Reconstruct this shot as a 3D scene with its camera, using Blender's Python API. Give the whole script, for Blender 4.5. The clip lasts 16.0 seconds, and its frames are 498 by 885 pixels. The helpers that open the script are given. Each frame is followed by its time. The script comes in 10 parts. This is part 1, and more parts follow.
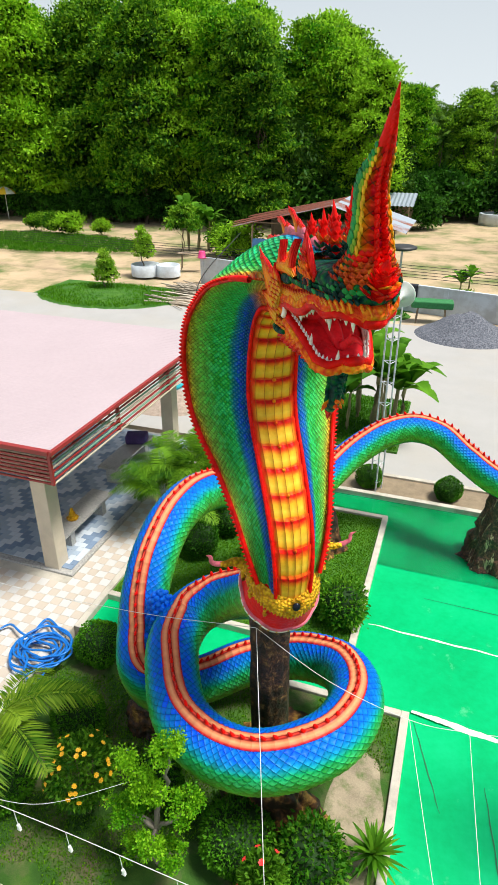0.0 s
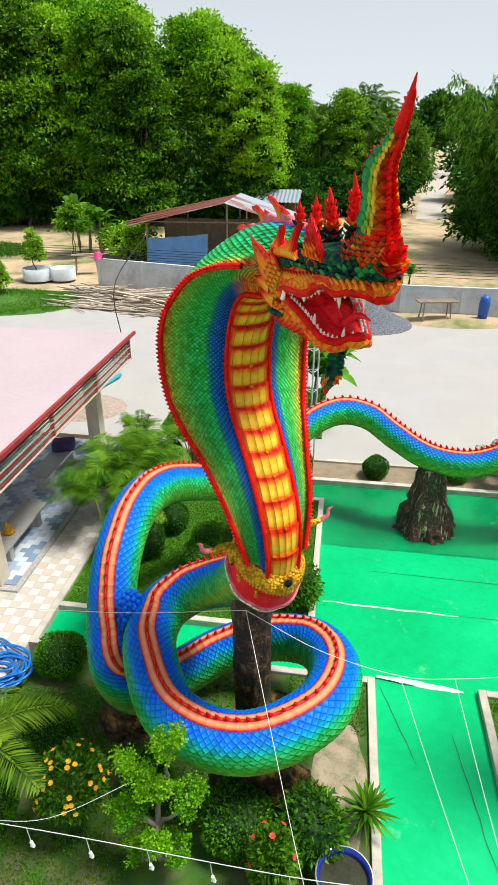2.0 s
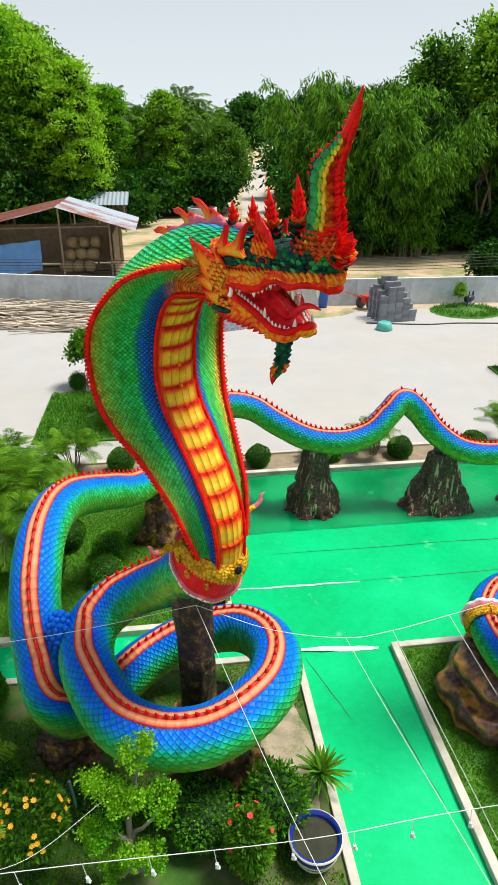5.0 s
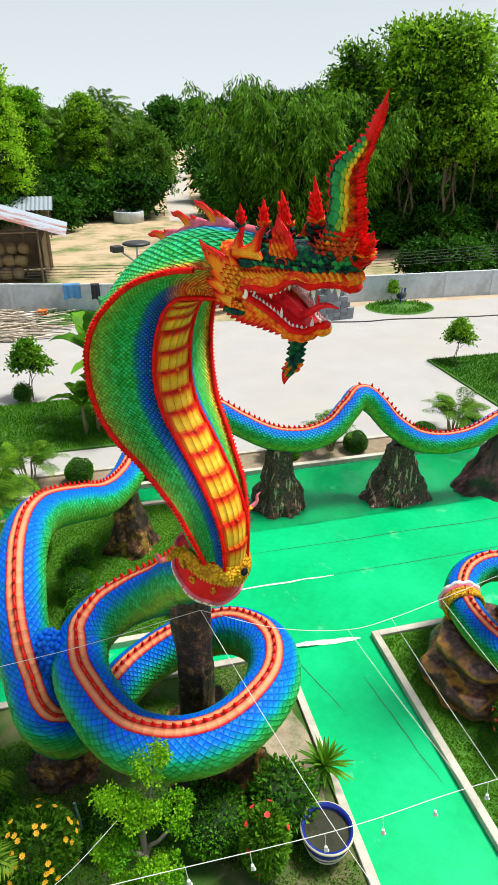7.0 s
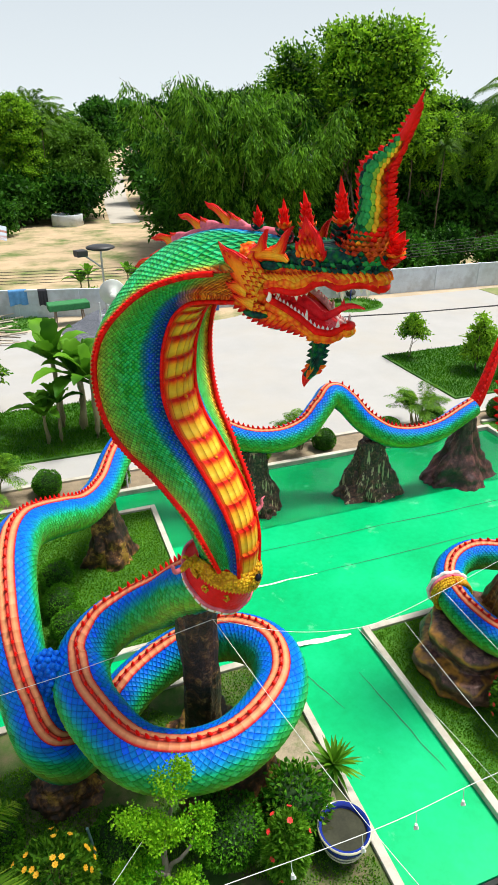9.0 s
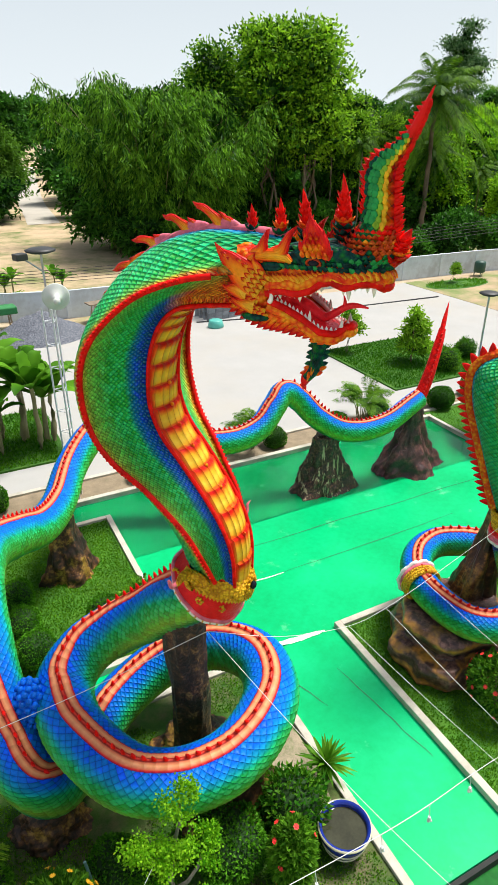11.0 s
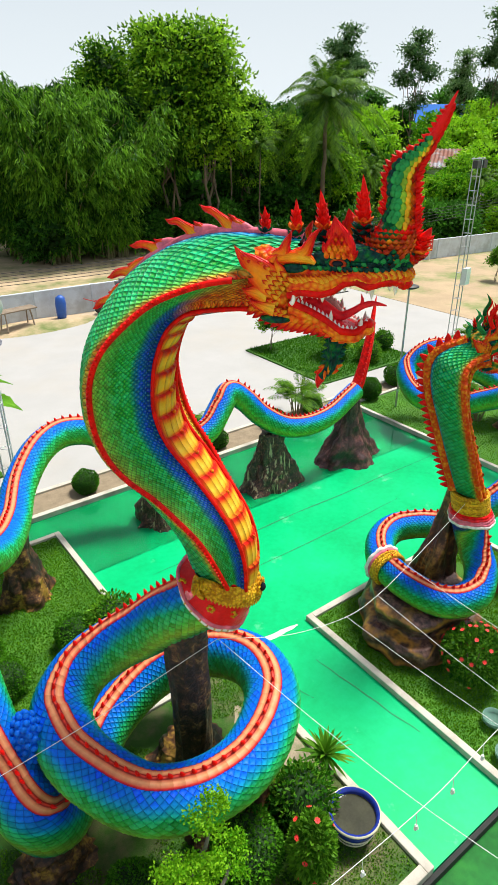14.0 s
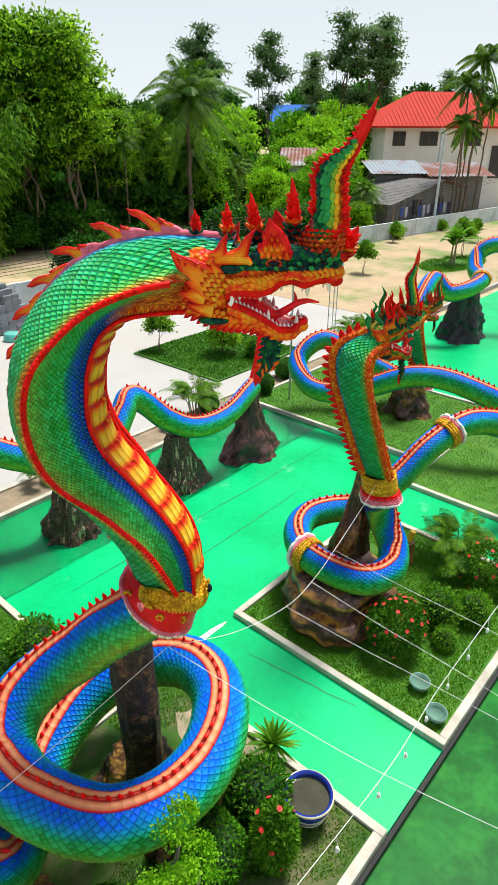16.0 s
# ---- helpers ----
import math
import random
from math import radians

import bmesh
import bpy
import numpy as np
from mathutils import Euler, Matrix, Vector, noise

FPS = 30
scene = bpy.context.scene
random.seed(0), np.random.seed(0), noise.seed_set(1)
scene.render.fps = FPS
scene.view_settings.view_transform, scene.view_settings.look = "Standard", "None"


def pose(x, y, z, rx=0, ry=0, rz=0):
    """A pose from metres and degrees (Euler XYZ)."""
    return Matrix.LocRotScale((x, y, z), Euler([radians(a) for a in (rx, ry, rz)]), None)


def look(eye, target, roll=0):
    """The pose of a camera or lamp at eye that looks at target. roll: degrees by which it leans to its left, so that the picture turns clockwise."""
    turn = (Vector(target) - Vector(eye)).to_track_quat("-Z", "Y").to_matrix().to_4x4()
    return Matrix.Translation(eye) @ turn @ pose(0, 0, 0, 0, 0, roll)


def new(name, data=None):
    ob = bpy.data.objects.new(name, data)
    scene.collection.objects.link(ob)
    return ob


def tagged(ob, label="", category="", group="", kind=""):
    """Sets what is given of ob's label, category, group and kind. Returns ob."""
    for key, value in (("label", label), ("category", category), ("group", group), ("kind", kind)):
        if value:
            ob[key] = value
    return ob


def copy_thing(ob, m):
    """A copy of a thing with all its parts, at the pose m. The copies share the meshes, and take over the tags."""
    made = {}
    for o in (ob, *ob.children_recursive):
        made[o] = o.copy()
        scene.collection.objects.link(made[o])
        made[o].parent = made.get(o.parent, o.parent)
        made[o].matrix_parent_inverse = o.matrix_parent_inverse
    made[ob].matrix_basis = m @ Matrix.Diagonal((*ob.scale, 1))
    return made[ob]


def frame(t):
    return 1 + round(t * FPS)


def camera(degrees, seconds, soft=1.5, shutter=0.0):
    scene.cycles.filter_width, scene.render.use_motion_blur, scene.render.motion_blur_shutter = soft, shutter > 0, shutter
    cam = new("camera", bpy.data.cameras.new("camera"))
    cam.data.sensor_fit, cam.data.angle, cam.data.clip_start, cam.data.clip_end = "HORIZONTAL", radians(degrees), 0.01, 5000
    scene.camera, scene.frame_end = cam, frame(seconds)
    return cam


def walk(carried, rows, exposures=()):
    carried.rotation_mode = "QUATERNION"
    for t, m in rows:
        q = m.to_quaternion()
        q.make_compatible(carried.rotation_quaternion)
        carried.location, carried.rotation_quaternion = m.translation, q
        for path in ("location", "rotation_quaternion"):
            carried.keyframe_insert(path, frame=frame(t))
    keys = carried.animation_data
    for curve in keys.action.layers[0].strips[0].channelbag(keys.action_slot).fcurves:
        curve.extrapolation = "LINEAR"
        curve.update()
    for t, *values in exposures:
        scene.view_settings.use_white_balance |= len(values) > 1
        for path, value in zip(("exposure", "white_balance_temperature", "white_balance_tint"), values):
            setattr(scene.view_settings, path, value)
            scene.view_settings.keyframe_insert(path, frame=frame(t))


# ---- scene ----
cam = camera(44.4, 16.0, 1.1)
PATH = [
    (0, (1.689, -5.233, 8.541), (1.105, -3.552, 7.629), 0.1),
    (0.5, (1.512, -5.346, 8.546), (0.968, -3.652, 7.633), 0.0),
    (1, (1.306, -5.451, 8.53), (0.818, -3.74, 7.616), -0.1),
    (1.5, (1.101, -5.544, 8.504), (0.718, -3.806, 7.59), -0.1),
    (2, (0.911, -5.634, 8.48), (0.643, -3.875, 7.566), 0.0),
    (2.5, (0.732, -5.721, 8.475), (0.557, -3.95, 7.561), 0.1),
    (3, (0.556, -5.778, 8.476), (0.452, -4.002, 7.562), 0.1),
    (3.5, (0.406, -5.836, 8.493), (0.382, -4.057, 7.579), 0.1),
    (4, (0.26, -5.876, 8.511), (0.338, -4.099, 7.597), 0.2),
    (4.2, (0.211, -5.872, 8.5), (0.326, -4.097, 7.586), 0.2),
    (6.5, (-0.536, -5.861, 8.52), (-0.167, -4.115, 7.617), -0.1),
    (7, (-0.732, -5.764, 8.505), (-0.297, -4.034, 7.601), -0.0),
    (7.5, (-0.917, -5.719, 8.52), (-0.425, -4.003, 7.618), -0.1),
    (8, (-1.082, -5.632, 8.524), (-0.54, -3.932, 7.62), -0.1),
    (8.5, (-1.233, -5.563, 8.513), (-0.657, -3.873, 7.611), -0.2),
    (10.8, (-1.792, -5.105, 8.492), (-1.016, -3.501, 7.584), 0.0),
    (11, (-1.861, -5.076, 8.495), (-1.05, -3.488, 7.588), -0.1),
    (11.5, (-1.992, -4.983, 8.486), (-1.103, -3.437, 7.58), -0.1),
    (12, (-2.132, -4.896, 8.483), (-1.18, -3.388, 7.577), -0.0),
    (12.5, (-2.271, -4.83, 8.487), (-1.284, -3.346, 7.58), -0.1),
    (13, (-2.41, -4.732, 8.486), (-1.405, -3.259, 7.58), -0.0),
    (13.5, (-2.541, -4.638, 8.504), (-1.517, -3.178, 7.597), -0.1),
    (14, (-2.667, -4.541, 8.512), (-1.605, -3.11, 7.605), -0.1),
    (14.5, (-2.767, -4.464, 8.518), (-1.647, -3.078, 7.611), -0.0),
    (15, (-2.884, -4.383, 8.536), (-1.698, -3.053, 7.627), -0.0),
    (15.5, (-2.986, -4.31, 8.538), (-1.724, -3.052, 7.63), 0.1),
    (16, (-3.064, -4.203, 8.538), (-1.727, -3.026, 7.628), 0.2),
]
walk(cam, [(t, look(eye, target, roll)) for t, eye, target, roll in PATH], [(0, 0.0), (4, 0.0), (8, 0.06), (13.5, 0.13), (16, 0.13)])

# ---------------------------------------------------------------- light
world = bpy.data.worlds.new("world")
scene.world = world
world.use_nodes = True
wn, wl = world.node_tree.nodes, world.node_tree.links
sky = wn.new("ShaderNodeTexSky")
sky.sky_type = "NISHITA"
sky.sun_disc = False
SUN_EL, SUN_AZ = radians(66), radians(86)
sky.sun_elevation, sky.sun_rotation = SUN_EL, SUN_AZ
sky.air_density, sky.dust_density, sky.ozone_density = 1.0, 4.0, 1.0
# thin high cloud whitens the sky evenly
pale = wn.new("ShaderNodeMixRGB")
# haze is thickest towards the horizon
wc = wn.new("ShaderNodeTexCoord")
wz = wn.new("ShaderNodeSeparateXYZ")
wl.new(wc.outputs["Generated"], wz.inputs[0])
haze = wn.new("ShaderNodeMapRange")
haze.inputs["From Min"].default_value, haze.inputs["From Max"].default_value = 0.02, 0.55
haze.inputs["To Min"].default_value, haze.inputs["To Max"].default_value = 0.95, 0.24
wl.new(wz.outputs[2], haze.inputs["Value"])
wl.new(haze.outputs[0], pale.inputs["Fac"])
pale.inputs["Color2"].default_value = (9.7, 10.6, 11.2, 1)
wl.new(sky.outputs[0], pale.inputs["Color1"])
wl.new(pale.outputs[0], wn["Background"].inputs[0])
wn["Background"].inputs[1].default_value = 0.085
sun_data = bpy.data.lights.new("sun", "SUN")
sun_data.energy, sun_data.angle, sun_data.color = 5.0, radians(16), (1.0, 0.98, 0.92)
sun = new("sun", sun_data)
# the sun stands at azimuth SUN_AZ, clockwise from +y
sun_way = Vector((math.sin(SUN_AZ) * math.cos(SUN_EL), math.cos(SUN_AZ) * math.cos(SUN_EL), math.sin(SUN_EL)))
sun.matrix_world = look(sun_way * 60, (0, 0, 0))

# ---------------------------------------------------------------- materials
def nodes_of(name):
    m = bpy.data.materials.new(name)
    m.use_nodes = True
    return m, m.node_tree.nodes, m.node_tree.links, m.node_tree.nodes["Principled BSDF"]


def noise_node(n, l, scale, detail=4.0, rough=0.55, coord=None):
    t = n.new("ShaderNodeTexNoise")
    t.inputs["Scale"].default_value, t.inputs["Detail"].default_value, t.inputs["Roughness"].default_value = scale, detail, rough
    if coord is not None:
        l.new(coord, t.inputs["Vector"])
    return t.outputs["Fac"]


def ramp_node(n, l, fac, stops, mode="LINEAR"):
    r = n.new("ShaderNodeValToRGB")
    r.color_ramp.interpolation = mode
    e = r.color_ramp.elements
    while len(e) < len(stops):
        e.new(0.5)
    for k, (p, c) in enumerate(stops):
        e[k].position, e[k].color = p, (*c, 1)
    l.new(fac, r.inputs[0])
    return r.outputs[0]


def math_node(n, l, op, a, b=None):
    m = n.new("ShaderNodeMath")
    m.operation = op
    for k, v in enumerate((a, b)):
        if v is None:
            continue
        if isinstance(v, (int, float)):
            m.inputs[k].default_value = v
        else:
            l.new(v, m.inputs[k])
    return m.outputs[0]


def mix_node(n, l, fac, a, b, mode="MIX"):
    m = n.new("ShaderNodeMixRGB")
    m.blend_type = mode
    for k, v in (("Fac", fac), ("Color1", a), ("Color2", b)):
        if isinstance(v, (int, float)):
            m.inputs[k].default_value = v
        elif isinstance(v, tuple):
            m.inputs[k].default_value = (*v, 1)
        else:
            l.new(v, m.inputs[k])
    return m.outputs[0]


def bump_node(n, l, height, strength=0.3, distance=0.02):
    b = n.new("ShaderNodeBump")
    b.inputs["Strength"].default_value, b.inputs["Distance"].default_value = strength, distance
    l.new(height, b.inputs["Height"])
    return b.outputs[0]


def surface(name, stops, scale=6.0, rough=0.7, fine=60.0, bump=0.25, dist=0.01, metal=0.0, vary=0.0, coat=0.0, dirt=None, dirt_scale=0.8, dirt_amount=0.5):
    """Two scales of noise over a ramp of colours, optional dirt patches, fine relief."""
    m, n, l, p = nodes_of(name)
    co = n.new("ShaderNodeTexCoord").outputs["Object"]
    big = noise_node(n, l, scale, 5, 0.6, co)
    small = noise_node(n, l, fine, 3, 0.6, co)
    mixf = math_node(n, l, "ADD", math_node(n, l, "MULTIPLY", big, 0.7), math_node(n, l, "MULTIPLY", small, 0.3))
    col = ramp_node(n, l, mixf, stops)
    if dirt:
        d = noise_node(n, l, dirt_scale, 6, 0.65, co)
        f = ramp_node(n, l, d, [(0.46, (0, 0, 0)), (0.66, (dirt_amount,) * 3)])
        col = mix_node(n, l, f, col, dirt)
    if vary:
        oi = n.new("ShaderNodeObjectInfo").outputs["Random"]
        hs = n.new("ShaderNodeHueSaturation")
        l.new(math_node(n, l, "ADD", math_node(n, l, "MULTIPLY", oi, vary), 1 - vary / 2), hs.inputs["Value"])
        l.new(col, hs.inputs["Color"])
        col = hs.outputs[0]
    l.new(col, p.inputs["Base Color"])
    p.inputs["Roughness"].default_value, p.inputs["Metallic"].default_value = rough, metal
    p.inputs["Coat Weight"].default_value = coat
    if bump:
        l.new(bump_node(n, l, mixf, bump, dist), p.inputs["Normal"])
    return m


def ramp3(c, d=0.25):
    """A dark, a middle and a light shade of one colour."""
    return [(0.3, tuple(v * (1 - d) for v in c)), (0.5, c), (0.7, tuple(min(1, v * (1 + d)) for v in c))]


M_CONCRETE = surface("pale_concrete", ramp3((0.40, 0.39, 0.375), 0.08), 0.6, 0.85, 30, 0.15, 0.01, dirt=(0.42, 0.38, 0.32), dirt_scale=0.25, dirt_amount=0.45)
M_KERB = surface("cream_kerb", ramp3((0.54, 0.50, 0.42), 0.15), 3, 0.8, 60, 0.2, dirt=(0.25, 0.22, 0.17), dirt_scale=1.6, dirt_amount=0.6)
M_DRY = surface("sandy_soil", ramp3((0.50, 0.37, 0.23), 0.25), 0.35, 0.95, 12, 0.5, 0.03, dirt=(0.10, 0.16, 0.03), dirt_scale=0.28, dirt_amount=1.0)
M_SOIL = surface("garden_soil", ramp3((0.26, 0.20, 0.13), 0.35), 2.5, 0.95, 40, 0.6, 0.03)
M_LAWN = surface("lawn", [(0.3, (0.022, 0.095, 0.003)), (0.5, (0.045, 0.17, 0.006)), (0.72, (0.09, 0.25, 0.011))], 2.2, 0.9, 90, 0.9, 0.03, dirt=(0.16, 0.14, 0.06), dirt_scale=0.9, dirt_amount=0.12)
M_WALL = surface("grey_render", ramp3((0.60, 0.66, 0.71), 0.10), 0.8, 0.85, 25, 0.2, dirt=(0.26, 0.26, 0.25), dirt_scale=0.7, dirt_amount=0.5)
M_PINK = surface("pink_roof_sheet", ramp3((0.47, 0.385, 0.405), 0.05), 0.5, 0.8, 8, 0.05)
M_PINK.node_tree.nodes["Principled BSDF"].inputs["Specular IOR Level"].default_value = 0.15
M_REDTRIM = surface("red_trim_paint", ramp3((0.32, 0.03, 0.028), 0.2), 3, 0.45, 40, 0.05)
M_CREAM = surface("cream_tile", ramp3((0.60, 0.52, 0.40), 0.12), 3, 0.35, 40, 0.08)
M_WHITE = surface("white_paint", ramp3((0.75, 0.75, 0.72), 0.08), 3, 0.5, 40, 0.05)
M_DARK = surface("dark_paint", ramp3((0.03, 0.03, 0.03), 0.3), 5, 0.5, 40, 0.1)
M_STEEL = surface("galvanised_steel", ramp3((0.45, 0.46, 0.47), 0.15), 6, 0.4, 50, 0.05, metal=0.7)
M_WOOD = surface("weathered_wood", ramp3((0.30, 0.23, 0.16), 0.35), 2, 0.85, 30, 0.3, vary=0.6)
M_ROCK = surface("painted_rock", [(0.36, (0.012, 0.009, 0.007)), (0.47, (0.035, 0.018, 0.011)), (0.53, (0.13, 0.055, 0.024)), (0.61, (0.48, 0.27, 0.05))], 2.2, 0.55, 14, 0.5, 0.04)
M_ROCKB = surface("brown_glazed_rock", [(0.38, (0.016, 0.008, 0.006)), (0.49, (0.08, 0.032, 0.016)), (0.60, (0.44, 0.21, 0.05))], 1.6, 0.4, 12, 0.4, 0.03)
M_BARK = surface("bark", ramp3((0.16, 0.12, 0.08), 0.4), 3, 0.9, 40, 0.5, 0.02)


def leaf_material(name, dark, light, back=0.36, scale=1.2):
    m, n, l, p = nodes_of(name)
    isl = n.new("ShaderNodeNewGeometry").outputs["Random Per Island"]
    co = n.new("ShaderNodeTexCoord").outputs["Object"]
    f = math_node(n, l, "ADD", math_node(n, l, "MULTIPLY", isl, 0.5), math_node(n, l, "MULTIPLY", math_node(n, l, "SUBTRACT", noise_node(n, l, scale, 2, 0.5, co), 0.26), 1.0))
    oi = n.new("ShaderNodeObjectInfo").outputs["Random"]
    f = math_node(n, l, "ADD", f, math_node(n, l, "MULTIPLY", math_node(n, l, "SUBTRACT", oi, 0.5), 0.42))
    col = ramp_node(n, l, f, [(0.2, dark), (0.8, light)])
    l.new(col, p.inputs["Base Color"])
    p.inputs["Roughness"].default_value = 0.55
    p.inputs["Specular IOR Level"].default_value = 0.14
    tr = n.new("ShaderNodeBsdfTranslucent")
    l.new(col, tr.inputs["Color"])
    mx = n.new("ShaderNodeMixShader")
    mx.inputs[0].default_value = back
    l.new(p.outputs[0], mx.inputs[1])
    l.new(tr.outputs[0], mx.inputs[2])
    l.new(mx.outputs[0], n["Material Output"].inputs[0])
    return m


L_WOOD = leaf_material("woodland_leaves", (0.035, 0.15, 0.006), (0.38, 0.70, 0.030), 0.5)
L_BRIGHT = leaf_material("bright_leaves", (0.045, 0.24, 0.005), (0.36, 0.68, 0.022), 0.42)
L_DARK = leaf_material("dark_leaves", (0.006, 0.040, 0.003), (0.075, 0.26, 0.020))
L_BAMBOO = leaf_material("bamboo_leaves", (0.010, 0.070, 0.003), (0.22, 0.50, 0.030))
L_PALM = leaf_material("palm_leaves", (0.016, 0.070, 0.004), (0.16, 0.33, 0.02))
L_ARECA = leaf_material("areca_leaves", (0.026, 0.11, 0.006), (0.20, 0.42, 0.02))
L_YOUNG = leaf_material("young_palm_leaves", (0.05, 0.16, 0.006), (0.30, 0.46, 0.03))
L_BANANA = leaf_material("banana_leaves", (0.025, 0.12, 0.005), (0.15, 0.38, 0.02))
L_BOX = leaf_material("clipped_box_leaves", (0.018, 0.10, 0.004), (0.13, 0.40, 0.016))
# leaf green darkened to imitate the shade deep inside crowns
L_SHADED = leaf_material("shade_leaves", (0.006, 0.028, 0.003), (0.034, 0.115, 0.008), 0.2)

# ---------------------------------------------------------------- building helpers
def finish(name, bm, mats, smooth=False, parent=None, label=""):
    me = bpy.data.meshes.new(name)
    bm.to_mesh(me)
    bm.free()
    for m in mats if isinstance(mats, (list, tuple)) else [mats]:
        me.materials.append(m)
    if smooth:
        me.shade_smooth()
    ob = new(name, me)
    if parent is not None:
        ob.parent = parent
    if label:
        ob["label"] = label
    return ob


def part(name, bm, material, parent, label="", smooth=False):
    return finish(name, bm, material, smooth, parent, label)


def base(name, x=0.0, y=0.0, z=0.0, rz=0.0):
    ob = new(name)
    ob.empty_display_size = 0.2
    ob.matrix_basis = pose(x, y, z, 0, 0, rz)
    return ob


def box(bm, x0, y0, z0, x1, y1, z1, bevel=0.0, mat=0, m=None):
    r = bmesh.ops.create_cube(bm, size=1.0)
    t = Matrix.Translation(((x0 + x1) / 2, (y0 + y1) / 2, (z0 + z1) / 2)) @ Matrix.Diagonal((abs(x1 - x0), abs(y1 - y0), abs(z1 - z0), 1))
    bmesh.ops.transform(bm, matrix=(m @ t) if m else t, verts=r["verts"])
    fs = {f for v in r["verts"] for f in v.link_faces}
    for f in fs:
        f.material_index = mat
    if bevel:
        es = {e for v in r["verts"] for e in v.link_edges}
        bmesh.ops.bevel(bm, geom=list(es), offset=bevel, segments=2, affect="EDGES", profile=0.5)
    return bm


def bm_box(*a, **k):
    return box(bmesh.new(), *a, **k)


def rod(bm, a, b, r0, r1=None, seg=8, mat=0, cap=True):
    """A tapered round bar from a to b."""
    a, b = Vector(a), Vector(b)
    d = b - a
    r = bmesh.ops.create_cone(bm, cap_ends=cap, segments=seg, radius1=r0, radius2=r0 if r1 is None else r1, depth=d.length)
    q = d.to_track_quat("Z", "Y").to_matrix().to_4x4()
    bmesh.ops.transform(bm, matrix=Matrix.Translation((a + b) / 2) @ q, verts=r["verts"])
    for f in {f for v in r["verts"] for f in v.link_faces}:
        f.material_index = mat
    return bm


def lathe(bm, profile, seg=24, mat=0, centre=(0, 0, 0)):
    """Turn a list of (radius, z) round the upright axis."""
    c = Vector(centre)
    rings = []
    for r, z in profile:
        rings.append([bm.verts.new(c + Vector((r * math.cos(2 * math.pi * k / seg), r * math.sin(2 * math.pi * k / seg), z))) for k in range(seg)])
    for a, b in zip(rings, rings[1:]):
        for k in range(seg):
            f = bm.faces.new((a[k], a[(k + 1) % seg], b[(k + 1) % seg], b[k]))
            f.material_index = mat
            f.smooth = True
    return rings


def slab(name, x0, y0, z0, x1, y1, z1, mat, bevel=0.0, label="", category="", kind="structure", group=""):
    ob = finish(name, bm_box(x0, y0, z0, x1, y1, z1, bevel), mat)
    return tagged(ob, label, category, group, kind)


# ---------------------------------------------------------------- pond and ground materials
def pond_material(name="green_pond_paint", stops=((0.30, (0.0, 0.34, 0.10)), (0.5, (0.0, 0.46, 0.155)), (0.70, (0.006, 0.54, 0.21)))):
    m, n, l, p = nodes_of(name)
    co = n.new("ShaderNodeTexCoord").outputs["Object"]
    big = noise_node(n, l, 0.45, 5, 0.6, co)
    fine = noise_node(n, l, 7, 5, 0.65, co)
    f = math_node(n, l, "ADD", math_node(n, l, "MULTIPLY", big, 0.7), math_node(n, l, "MULTIPLY", fine, 0.3))
    col = ramp_node(n, l, f, list(stops))
    # pale blotches painted in for clouds mirrored on the wet floor
    cloud_sheen = ramp_node(n, l, noise_node(n, l, 1.3, 6, 0.7, co), [(0.62, (0, 0, 0)), (0.74, (0.45,) * 3)])
    col = mix_node(n, l, cloud_sheen, col, (0.26, 0.74, 0.46))
    l.new(col, p.inputs["Base Color"])
    p.inputs["Roughness"].default_value = 0.35
    p.inputs["Specular IOR Level"].default_value = 0.12
    p.inputs["Coat Weight"].default_value, p.inputs["Coat Roughness"].default_value = 0.04, 0.08
    l.new(bump_node(n, l, fine, 0.12, 0.01), p.inputs["Normal"])
    return m


M_POND = pond_material()
M_PONDW = pond_material("dark_pond_paint", ((0.34, (0.0, 0.25, 0.085)), (0.46, (0.0, 0.37, 0.125)), (0.58, (0.0, 0.47, 0.165))))
M_TURF = surface("green_turf", [(0.3, (0.018, 0.085, 0.004)), (0.5, (0.042, 0.15, 0.009)), (0.72, (0.10, 0.22, 0.02))], 1.8, 0.9, 60, 0.9, 0.03)


def water_material():
    m, n, l, p = nodes_of("clear_water")
    co = n.new("ShaderNodeTexCoord").outputs["Object"]
    p.inputs["Base Color"].default_value = (0.80, 0.97, 0.92, 1)
    p.inputs["Roughness"].default_value = 0.02
    p.inputs["Transmission Weight"].default_value = 1.0
    p.inputs["IOR"].default_value = 1.33
    l.new(bump_node(n, l, noise_node(n, l, 2.2, 3, 0.5, co), 0.08, 0.02), p.inputs["Normal"])
    return m


M_WATER = water_material()
M_DEEP = surface("dark_green_pool", ramp3((0.008, 0.12, 0.018), 0.5), 0.9, 0.4, 9, 0.05, coat=0.0, dirt=(0.03, 0.26, 0.03), dirt_scale=1.6, dirt_amount=0.6)
M_DEEP.node_tree.nodes["Principled BSDF"].inputs["Specular IOR Level"].default_value = 0.05

